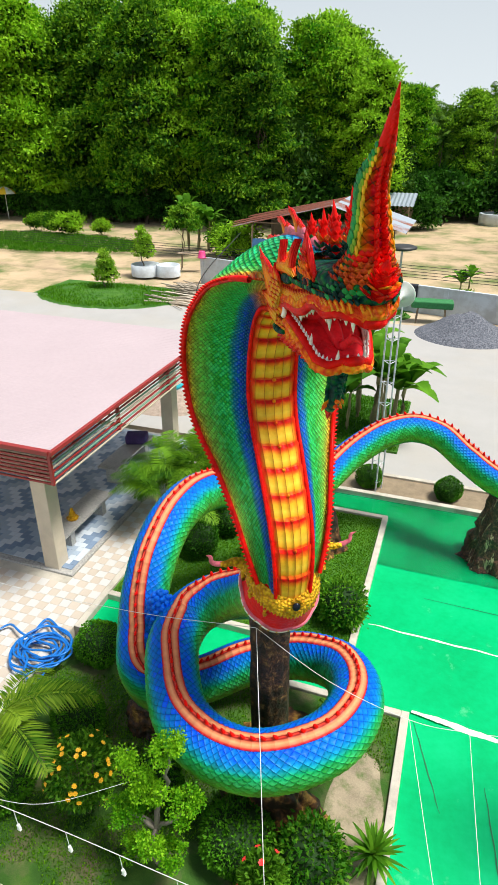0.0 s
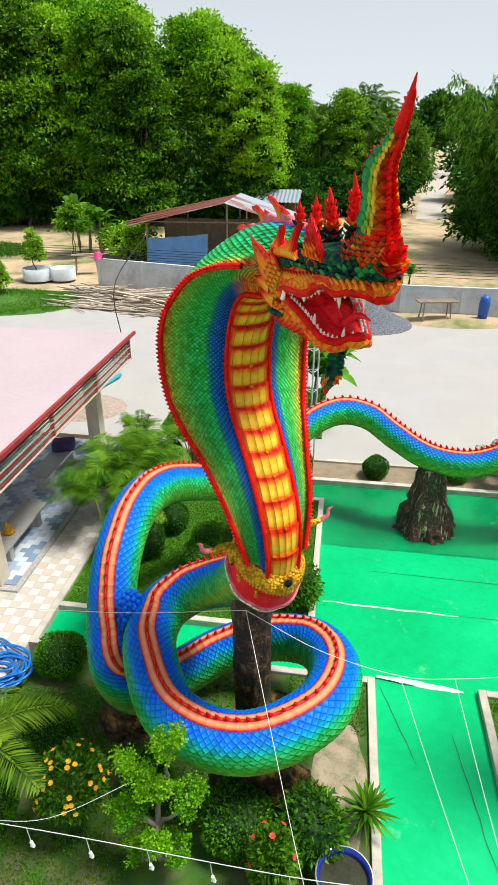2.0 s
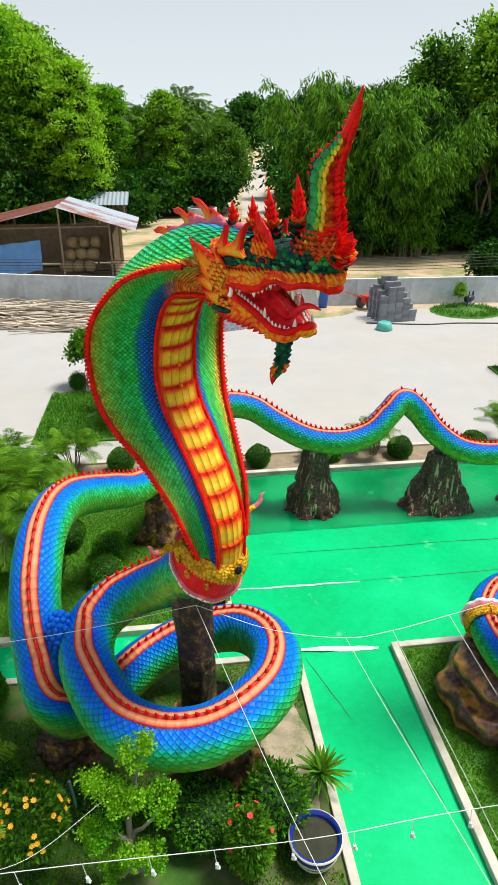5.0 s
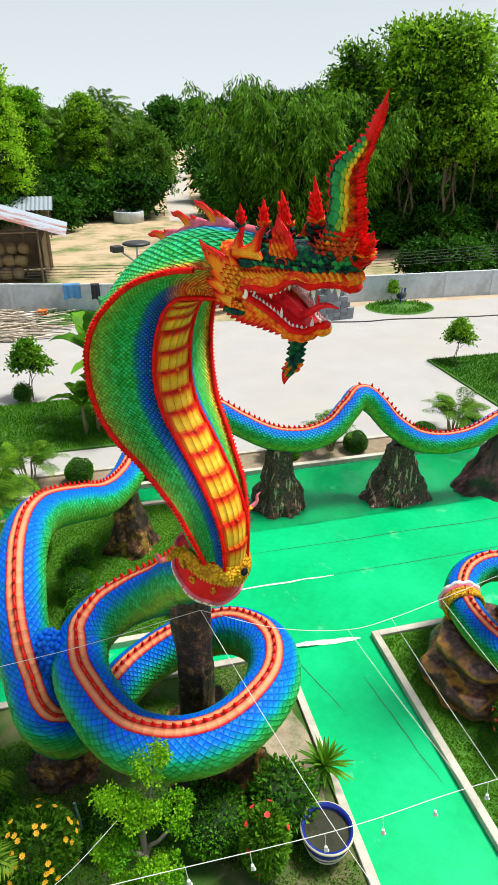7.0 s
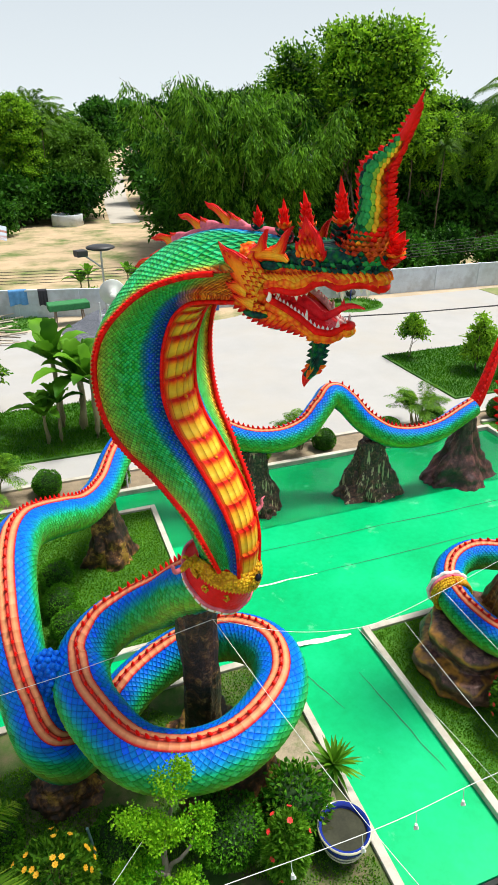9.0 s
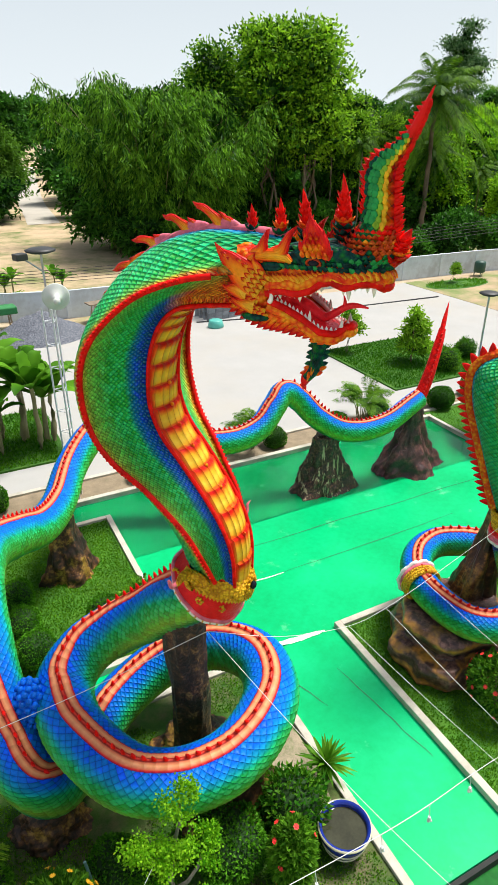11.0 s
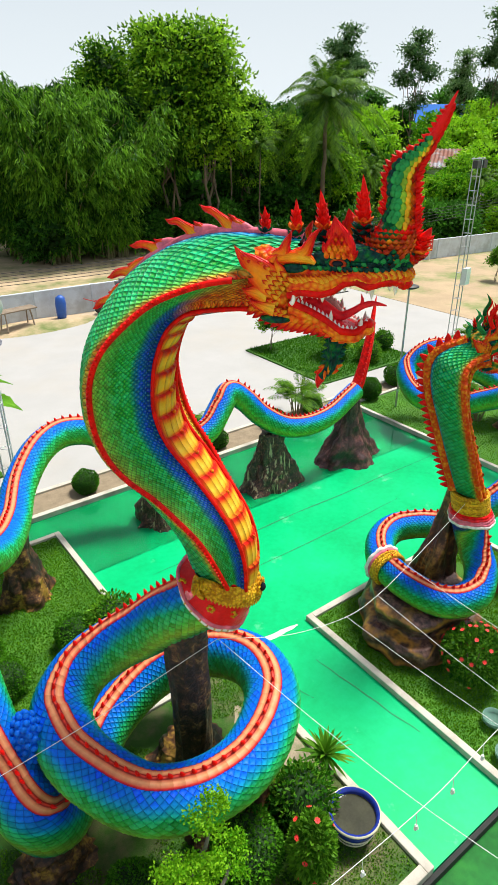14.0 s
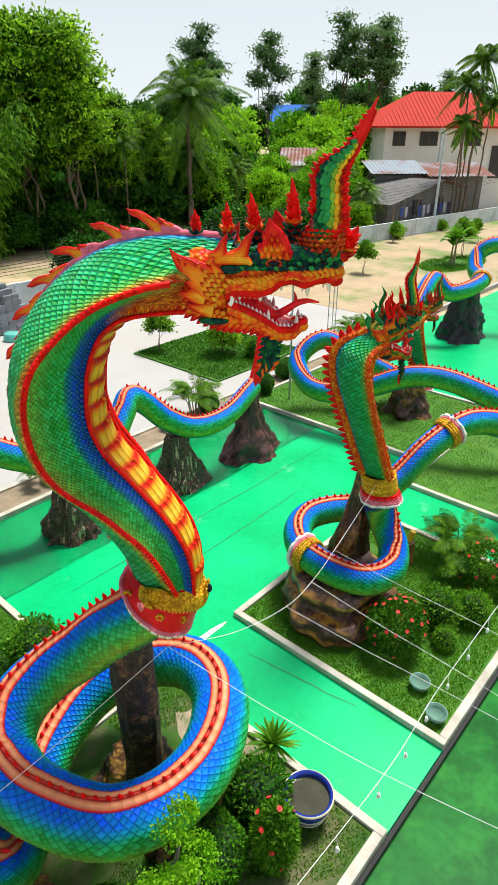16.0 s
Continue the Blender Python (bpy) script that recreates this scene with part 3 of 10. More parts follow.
def hood_paint(name="hood_paint", blue=BLUE, fine=1.0, green=(0.022, 0.64, 0.13), throat=0.0):
    """u runs along in scales, v from the belly border (0) over the rim (1) to the back ridge (2); throat: u from which the inside turns orange."""
    m, n, l, p = nodes_of(name)
    u, v = uv_split(n, l)
    co = n.new("ShaderNodeTexCoord").outputs["Object"]
    wob = math_node(n, l, "MULTIPLY", math_node(n, l, "SUBTRACT", noise_node(n, l, 3.5, 4, 0.6, co), 0.5), 0.14)
    vw = math_node(n, l, "MULTIPLY", math_node(n, l, "ADD", v, wob), 0.5)
    skin = ramp_node(n, l, vw, [(0.0, (0.004, 0.06, 0.42)), (0.065, blue), (0.105, (0.003, 0.24, 0.36)), (0.14, green), (0.24, (0.03, 0.58, 0.10)), (0.33, (0.13, 0.66, 0.09)), (0.40, (0.32, 0.66, 0.08)), (0.435, (0.62, 0.64, 0.07)), (0.458, (0.88, 0.58, 0.05)), (0.482, (0.86, 0.22, 0.01)), (0.50, RED), (0.52, (0.60, 0.34, 0.03)), (0.545, (0.16, 0.52, 0.07)), (0.60, (0.010, 0.50, 0.11)), (0.86, (0.006, 0.40, 0.15)), (0.94, (0.004, 0.20, 0.62))])
    if throat:
        up = ramp_node(n, l, math_node(n, l, "SUBTRACT", math_node(n, l, "MULTIPLY", u, 1 / throat), math_node(n, l, "MULTIPLY", vw, 0.55)), [(0.90, (0, 0, 0)), (1.08, (1, 1, 1))])
        skin = mix_node(n, l, up, skin, ramp_node(n, l, noise_node(n, l, 7, 4, 0.6, co), [(0.35, (0.82, 0.08, 0.010)), (0.6, (0.88, 0.26, 0.02))]))
    uf = math_node(n, l, "MULTIPLY", u, fine)
    edge, tone, lap = lattice_edge(n, l, uf, v, 7.5 * fine)
    skin = per_scale(n, l, skin, tone)
    skin = mix_node(n, l, ramp_node(n, l, edge, [(0.0, (0.75,) * 3), (0.20, (0, 0, 0))]), skin, (0.004, 0.07, 0.04))
    skin = mix_node(n, l, ramp_node(n, l, edge, [(0.60, (0, 0, 0)), (1.0, (0.26,) * 3)]), skin, (0.26, 0.66, 0.12))
    enamel(p, n, l, skin, 0.38, lap, 0.035 / fine)
    return m


def plain_paint(name, c, rough=0.35):
    m, n, l, p = nodes_of(name)
    co = n.new("ShaderNodeTexCoord").outputs["Object"]
    enamel(p, n, l, ramp_node(n, l, noise_node(n, l, 11, 4, 0.6, co), ramp3(c, 0.35)), rough)
    return m


def crest_paint():
    """Rows of round scales, green behind, through yellow and orange to a red front edge; u counts scales, v runs from back to front."""
    m, n, l, p = nodes_of("crest_scale_paint")
    u, v = uv_split(n, l)
    co = n.new("ShaderNodeTexCoord").outputs["Object"]
    wob = math_node(n, l, "MULTIPLY", math_node(n, l, "SUBTRACT", noise_node(n, l, 14, 3, 0.6, co), 0.5), 0.16)
    f = math_node(n, l, "ADD", math_node(n, l, "MULTIPLY", math_node(n, l, "ADD", v, wob), 0.5), 0.5)
    skin = ramp_node(n, l, f, [(0.06, RED), (0.13, (0.55, 0.22, 0.12)), (0.18, (0.005, 0.17, 0.06)), (0.56, (0.006, 0.20, 0.035)), (0.66, (0.16, 0.34, 0.02)), (0.75, YELLOW), (0.84, ORANGE), (0.94, RED)])
    edge, tone, lap = lattice_edge(n, l, u, v, 1.8)
    skin = per_scale(n, l, skin, tone)
    skin = mix_node(n, l, ramp_node(n, l, edge, [(0.0, (0.8,) * 3), (0.16, (0, 0, 0))]), skin, (0.01, 0.03, 0.012))
    enamel(p, n, l, skin, 0.4, lap, 0.06)
    return m


AROUND = 22
NAGA_MATS = [
    body_paint("serpent_body_paint", AROUND),  # 0
    flame_paint("flame_paint", [(0.0, (0.90, 0.46, 0.03)), (0.30, (0.90, 0.26, 0.010)), (0.58, (0.86, 0.07, 0.008)), (0.82, (0.82, 0.014, 0.012)), (1.0, (0.78, 0.012, 0.015))]),  # 1
    plain_paint("red_enamel", RED),  # 2
    belly_paint(),  # 3
    hood_paint(fine=1.3),  # 4
    carved_paint("orange_enamel", [(0.32, (0.90, 0.42, 0.025)), (0.50, (0.90, 0.25, 0.012)), (0.64, (0.84, 0.11, 0.010)), (0.80, (0.74, 0.02, 0.008))], 22),  # 5
    carved_paint("gold_enamel", [(0.30, (0.88, 0.60, 0.04)), (0.5, (0.80, 0.46, 0.02)), (0.72, (0.50, 0.22, 0.01))], 30),  # 6
    plain_paint("tooth_white", (0.80, 0.78, 0.72)),  # 7
    carved_paint("green_enamel", [(0.30, (0.02, 0.24, 0.03)), (0.48, (0.004, 0.13, 0.03)), (0.62, (0.003, 0.055, 0.05)), (0.78, (0.002, 0.02, 0.02))], 20),  # 8
    plain_paint("pink_enamel", (0.72, 0.16, 0.22)),  # 9
    plain_paint("yellow_green_enamel", (0.34, 0.36, 0.05)),  # 10
    plain_paint("mouth_red", (0.86, 0.028, 0.04), 0.3),  # 11
    plain_paint("black_gem", (0.01, 0.012, 0.02), 0.1),  # 12
    plain_paint("blue_enamel", (0.004, 0.13, 0.66)),  # 13
    flame_paint("collar_paint", [(0.0, (0.70, 0.01, 0.008)), (0.90, (0.78, 0.014, 0.018)), (1.0, (0.82, 0.26, 0.30)), (1.0, (0.84, 0.40, 0.42))], 0.0),  # 14
    crest_paint(),  # 15
    plain_paint("leaf_green_enamel", (0.02, 0.27, 0.07)),  # 16
    plain_paint("lime_enamel", (0.22, 0.42, 0.03)),  # 17
    plain_paint("amber_enamel", (0.78, 0.42, 0.02)),  # 18
    hood_paint("hood_panel_paint", fine=1.75, throat=43.0),  # 19
    carved_paint("russet_enamel", [(0.30, (0.66, 0.20, 0.02)), (0.5, (0.56, 0.08, 0.012)), (0.72, (0.36, 0.02, 0.008))], 24),  # 20
]

# Upright front half of a serpent in its own frame: x ahead, y to its left, z up.
# ahead and height of belly, rim (with half width) and back ridge, from the collar to the cheek
HOOD = [
    ((0.60, 4.15), (0.41, 4.27, 0.35), (-0.15, 4.25)), ((0.59, 4.52), (0.31, 4.61, 0.44), (-0.22, 4.55)),
    ((0.51, 4.82), (0.185, 4.91, 0.51), (-0.38, 4.85)), ((0.375, 5.07), (-0.01, 5.18, 0.58), (-0.58, 5.15)),
    ((0.205, 5.31), (-0.19, 5.41, 0.65), (-0.78, 5.405)), ((0.015, 5.55), (-0.41, 5.635, 0.74), (-0.93, 5.66)),
    ((-0.195, 5.81), (-0.55, 5.88, 0.81), (-1.02, 5.915)), ((-0.30, 6.12), (-0.625, 6.19, 0.85), (-1.073, 6.22)),
    ((-0.28, 6.50), (-0.615, 6.55, 0.86), (-1.026, 6.576)), ((-0.21, 6.75), (-0.50, 6.855, 0.835), (-0.95, 6.852)),
    ((-0.10, 6.95), (-0.28, 7.11, 0.78), (-0.797, 7.117)), ((0.07, 7.08), (0.0, 7.325, 0.70), (-0.544, 7.40)),
    ((0.25, 7.12), (0.35, 7.455, 0.58), (-0.198, 7.628)), ((0.50, 7.15), (0.62, 7.49, 0.45), (0.213, 7.759)),
    ((0.78, 7.18), (0.80, 7.51, 0.345), (0.655, 7.78)), ((0.92, 7.22), (0.94, 7.53, 0.30), (1.00, 7.755)),
]


# heights at which the belly plates overlap
PLATE_Z = [4.12, 4.43, 4.74, 5.02, 5.235, 5.445, 5.635, 5.84, 6.05, 6.275, 6.50, 6.72]


def hood(shape, fine=1.0, rim_mat=2, form=HOOD):
    great_one = form is HOOD
    raw = np.array([[*f, *r, *b] for f, r, b in form])
    step = 0.0155 / fine
    rows, s = smooth_line(np.column_stack([raw[:, 2:4], raw[:, 3] * 0, raw]), step)
    rows = rows[:, 3:]
    n = len(rows)
    F, R, W, B = rows[:, 0:2], rows[:, 2:4], rows[:, 4], rows[:, 5:7]
    wb = np.interp(s / s[-1], [0, 0.15, 0.5, 0.75, 1], [0.17, 0.20, 0.235, 0.22, 0.20])
    wb = np.minimum(wb, W * 0.66)
    ax = F - B
    ax = ax / np.linalg.norm(ax, axis=1)[:, None]

    def at(lat, base2, push):
        p = base2 + ax * np.asarray(push)[:, None]
        return np.stack([p[:, 0], np.broadcast_to(lat, n), p[:, 1]], 1)

    for side in (1, -1):
        # belly half
        q = np.linspace(0, 1, int(12 * fine) + 2)
        plate = s / 0.16
        if great_one:
            plate = np.interp(F[:, 1], PLATE_Z, np.arange(len(PLATE_Z)))
            plate = np.where(F[:, 1] > PLATE_Z[-1], len(PLATE_Z) - 1 + (s - s[np.argmax(F[:, 1] > PLATE_Z[-1])]) / 0.235, plate)
        saw = (plate % 1)
        lift = 0.035 * saw
        pts = np.stack([at(side * wb * k, F, -0.055 * k * k + lift * (1 - 0.3 * k)) for k in q], 1)
        uv = np.stack(np.broadcast_arrays(-plate[:, None], (q * side)[None]), -1)
        shape.grid(pts, np.array(uv), 3, flip=side > 0)
        # red border cord, side panel, rim, back
        key_lat = [wb, wb + 0.025, wb + 0.05, wb * 0.6 + W * 0.4, wb * 0.3 + W * 0.7, W * 0.95, W]
        fd = ((F - R) * ax).sum(1)
        key_dep = [fd - 0.055, fd - 0.05, fd - 0.11, np.minimum(fd - 0.17, -0.03), np.minimum(fd * 0.3 - 0.11, -0.05), -0.03 + 0 * fd, 0 * fd]
        if great_one:
            key_dep[2:5] = [fd - 0.085, fd * 0.58 - 0.075, fd * 0.27 - 0.08]
        bd = ((R - B) * ax).sum(1)
        key_lat += [W * 0.98, W * 0.86, W * 0.62, W * 0.33, 0 * W]
        key_dep += [-0.07 + 0 * bd, -0.38 * bd, -0.70 * bd, -0.92 * bd, -bd]
        # base point slides from the rim level to the belly or the ridge
        K = len(key_lat)
        basep = []
        for k in range(K):
            if k <= 6:
                wgt = np.clip((6 - k) / 6, 0, 1)
                foot = F - ax * fd[:, None]
                basep.append(R * (1 - wgt) + foot * wgt)
            else:
                wgt = (k - 6) / (K - 1 - 6)
                foot = B + ax * bd[:, None]
                basep.append(R * (1 - wgt) + foot * wgt)
        ctrl = np.stack([at(side * key_lat[k], basep[k], key_dep[k]) for k in range(K)], 1)
        vkey = np.array([-0.06, -0.03, 0.0, 0.35, 0.7, 0.95, 1.0, 1.05, 1.25, 1.5, 1.75, 2.0])
        # piecewise smooth resample across
        m = int(110 * fine)
        vv = np.linspace(-0.06, 2.0, m)
        out = np.zeros((n, m, 3))
        for j, x in enumerate(vv):
            i = int(np.clip(np.searchsorted(vkey, x) - 1, 0, K - 2))
            u = (x - vkey[i]) / (vkey[i + 1] - vkey[i])
            p0, p1, p2, p3 = ctrl[:, max(i - 1, 0)], ctrl[:, i], ctrl[:, i + 1], ctrl[:, min(i + 2, K - 1)]
            if i in (0, 1, 5, 6):
                out[:, j] = p1 * (1 - u) + p2 * u
            else:
                out[:, j] = 0.5 * (2 * p1 + (p2 - p0) * u + (2 * p0 - 5 * p1 + 4 * p2 - p3) * u * u + (3 * p1 - p0 - 3 * p2 + p3) * u**3)
        su = s / (0.088 if great_one else 0.07)
        h = (0.011 if fine > 0.9 else 0.004) * scale_height(su[:, None] + vv[None] * 7.5, su[:, None] - vv[None] * 7.5)
        h = h * np.clip((vv - 1) / 0.05, 0, 1)[None]
        nrm = np.cross(np.gradient(out, axis=0), np.gradient(out, axis=1))
        nrm /= np.linalg.norm(nrm, axis=2)[..., None] + 1e-9
        out = out + nrm * h[..., None] * (1 if side < 0 else -1)
        uv = np.stack(np.broadcast_arrays(su[:, None], vv[None]), -1)
        mid_j = int(np.searchsorted(vv, 1.0)) + 1
        shape.grid(out[:, :mid_j], np.array(uv)[:, :mid_j], 19, flip=side > 0)
        shape.grid(out[:, mid_j - 1 :], np.array(uv)[:, mid_j - 1 :], 4, flip=side > 0)
        # red cords along belly border and rim, with thorns on the rim
        cordb = at(side * (wb + 0.02), F, np.full(n, -0.045))
        tube(shape, cordb, 0.021 if rim_mat == 2 else 0.045, rim_mat)
        rim = at(side * W, R, np.zeros(n))
        stop = n - int(np.sum((R[:, 0] > 0.56) & (np.arange(n) > n * 0.7))) if great_one else n
        tube(shape, rim[:stop], 0.027 if rim_mat == 2 else 0.05, rim_mat)
        for i in range(6, stop - 15, max(1, int(3 * fine))):
            o = rim[i]
            out_d = np.array([0, side, 0]) - np.array([ax[i, 0], 0, ax[i, 1]]) * 0.15
            flame(shape, o + out_d * 0.01, o + out_d * 0.055 + np.array([0.015, 0, 0.012]), 0.036, 0.026, (0, 0, 0), (1, 0, 0.3), 2, 4)
    # a small boss on each joint of the belly
    for z in PLATE_Z[2:10] if great_one else ():
        i = int(np.argmin(np.abs(F[:, 1] - z)))
        o = np.array([F[i, 0] + ax[i, 0] * 0.03, 0, F[i, 1] + ax[i, 1] * 0.03])
        loft_ball(shape, o, (0.022, 0.022, 0.022), 5, 5, 8)
    # ridge cord and curling fins, each with a long foot towards the head
    ridge = np.stack([B[:, 0], 0 * B[:, 0], B[:, 1]], 1)
    tube(shape, ridge, 0.045, 9 if rim_mat == 2 else 1)
    if not great_one:
        return
    t = np.gradient(B, axis=0)
    t /= np.linalg.norm(t, axis=1)[:, None]
    tips = [(0.19, 8.01), (-0.15, 7.90), (-0.53, 7.70), (-0.82, 7.40), (-1.03, 7.10), (-1.18, 6.67), (-1.25, 6.27), (-1.24, 5.90), (-1.12, 5.52), (-0.90, 5.20), (-0.62, 4.88), (-0.40, 4.60)]
    run = np.r_[0, np.cumsum(np.linalg.norm(np.diff(B, axis=0), axis=1))]
    for k, (ta, tz) in enumerate(tips):
        i = int(np.argmin((B[:, 0] - ta) ** 2 + (B[:, 1] - tz) ** 2))
        t3, d3 = np.array([t[i, 0], 0, t[i, 1]]), np.array([-ax[i, 0], 0, -ax[i, 1]])
        size = 1.0 if k < 7 else 0.72
        high = np.dot(np.array([ta, 0, tz]) - ridge[i], d3) / 0.25
        # a low saddle along the ridge, a tall S-curl at its rear and a small one before it
        at_fin = lambda q, h: ridge[int(np.clip(np.searchsorted(run, run[i] + q * size), 0, n - 1))] + d3 * h * high
        lat = (0, 1, 0)
        blade(shape, [at_fin(0.02, -0.03), at_fin(0.11, 0.018), at_fin(0.20, 0.035), at_fin(0.29, 0.018), at_fin(0.37, -0.03)], [0.04, 0.12 * size, 0.12 * size, 0.09 * size, 0.02], 0.06, lat, 9 if k < 3 else 1, -0.1, 0.45)
        blade(shape, [at_fin(0.125, -0.04), at_fin(0.112, 0.06), at_fin(0.092, 0.125), at_fin(0.062, 0.172), at_fin(0.03, 0.196), at_fin(-0.005, 0.208), at_fin(-0.04, 0.250)], [0.19 * size, 0.12 * size, 0.078 * size, 0.070 * size, 0.062 * size, 0.046 * size, 0.004], [0.07, 0.06, 0.045, 0.04, 0.035, 0.03, 0.004], lat, 1, -0.05, 0.85)
        blade(shape, [at_fin(0.235, -0.02), at_fin(0.225, 0.055), at_fin(0.208, 0.095), at_fin(0.188, 0.115), at_fin(0.178, 0.155)], [0.13 * size, 0.08 * size, 0.05 * size, 0.040 * size, 0.004], [0.06, 0.05, 0.04, 0.03, 0.004], lat, 1, -0.05, 0.85)


def tube(shape, line, r, mat, seg=8, taper=False):
    line = np.array(line, float)
    t = np.gradient(line, axis=0)
    t /= np.linalg.norm(t, axis=1)[:, None] + 1e-9
    ref = np.array([0.3, 0.9, 0.31])
    d = ref - (t @ ref)[:, None] * t
    d /= np.linalg.norm(d, axis=1)[:, None] + 1e-9
    w = np.cross(t, d)
    n = len(line)
    rr = np.full(n, r) if np.isscalar(r) else np.array(r)
    if taper:
        rr = rr * np.sqrt(np.clip(1 - np.linspace(-1, 1, n) ** 8, 0.02, 1))
    a = np.linspace(0, 2 * np.pi, seg, endpoint=False)
    pts = line[:, None] + (rr[:, None] * np.cos(a))[..., None] * d[:, None] + (rr[:, None] * np.sin(a))[..., None] * w[:, None]
    uv = np.stack(np.broadcast_arrays(np.linspace(0, 1, n)[:, None], (a / 6.2832)[None]), -1)
    shape.grid(pts, np.array(uv), mat, wrap=True)


def loft(shape, rows, mat, seg=24, power=2.6, step=0.03):
    """Rounded cross-sections: ahead, bottom, top, half width."""
    st, s = smooth_line(np.column_stack([np.array(rows)[:, 0], np.zeros(len(rows)), np.zeros(len(rows)), np.array(rows)[:, 1:]]), step)
    a = np.linspace(0, 2 * np.pi, seg, endpoint=False)
    ca, sa = np.cos(a), np.sin(a)
    ex = np.sign(ca) * np.abs(ca) ** (2 / power)
    ez = np.sign(sa) * np.abs(sa) ** (2 / power)
    zb, zt, w = st[:, 3], st[:, 4], st[:, 5]
    pts = np.stack([np.broadcast_to(st[:, :1], (len(st), seg)), w[:, None] * ex, (zb + zt)[:, None] / 2 + (zt - zb)[:, None] / 2 * ez], -1)
    ends = [np.broadcast_to(pts[k].mean(0), pts[k].shape)[None] for k in (0, -1)]
    pts = np.concatenate([ends[0], pts, ends[1]])
    uv = np.stack(np.broadcast_arrays(np.linspace(0, 1, len(pts))[:, None], (a / 6.2832)[None]), -1)
    shape.grid(pts, np.array(uv), mat, wrap=True, flip=True)
    return st


def pine_flame(shape, root, tip, w, tiers, green=True):
    """A bud of overlapping pointed scales, green at the foot and red above, ending in a curled point."""
    r, e = np.array(root, float), np.array(tip, float)
    ax, ln = unit3(e - r), np.linalg.norm(e - r)
    flame(shape, r, e, w * 1.0, w * 0.85, (0.05 * ln, 0, -0.02), (0, 1, 0), 2, 14, 0.5)
    for k in range(tiers):
        q = 0.74 * (k + 0.1) / tiers
        c = r + (e - r) * q
        rad = w * (0.47 + 0.18 * math.sin(math.pi * min(1, q * 1.9 + 0.15))) * (1 - 0.55 * q)
        for j in range(7):
            a = 6.2832 * (j + 0.5 * (k % 2)) / 7
            o = np.array([math.cos(a), math.sin(a), 0]) * rad
            flame(shape, c + o * 0.7, c + o * 1.40 + ax * ln / tiers * 0.80, rad * 0.95 + 0.006, 0.018, o * 0.16, (o[0], o[1], 0.002), (8 if green else 1) if q < 0.22 else (5 if q < 0.34 else 2), 5, 0.25)


def unit3(v):
    return v / (np.linalg.norm(v) + 1e-9)


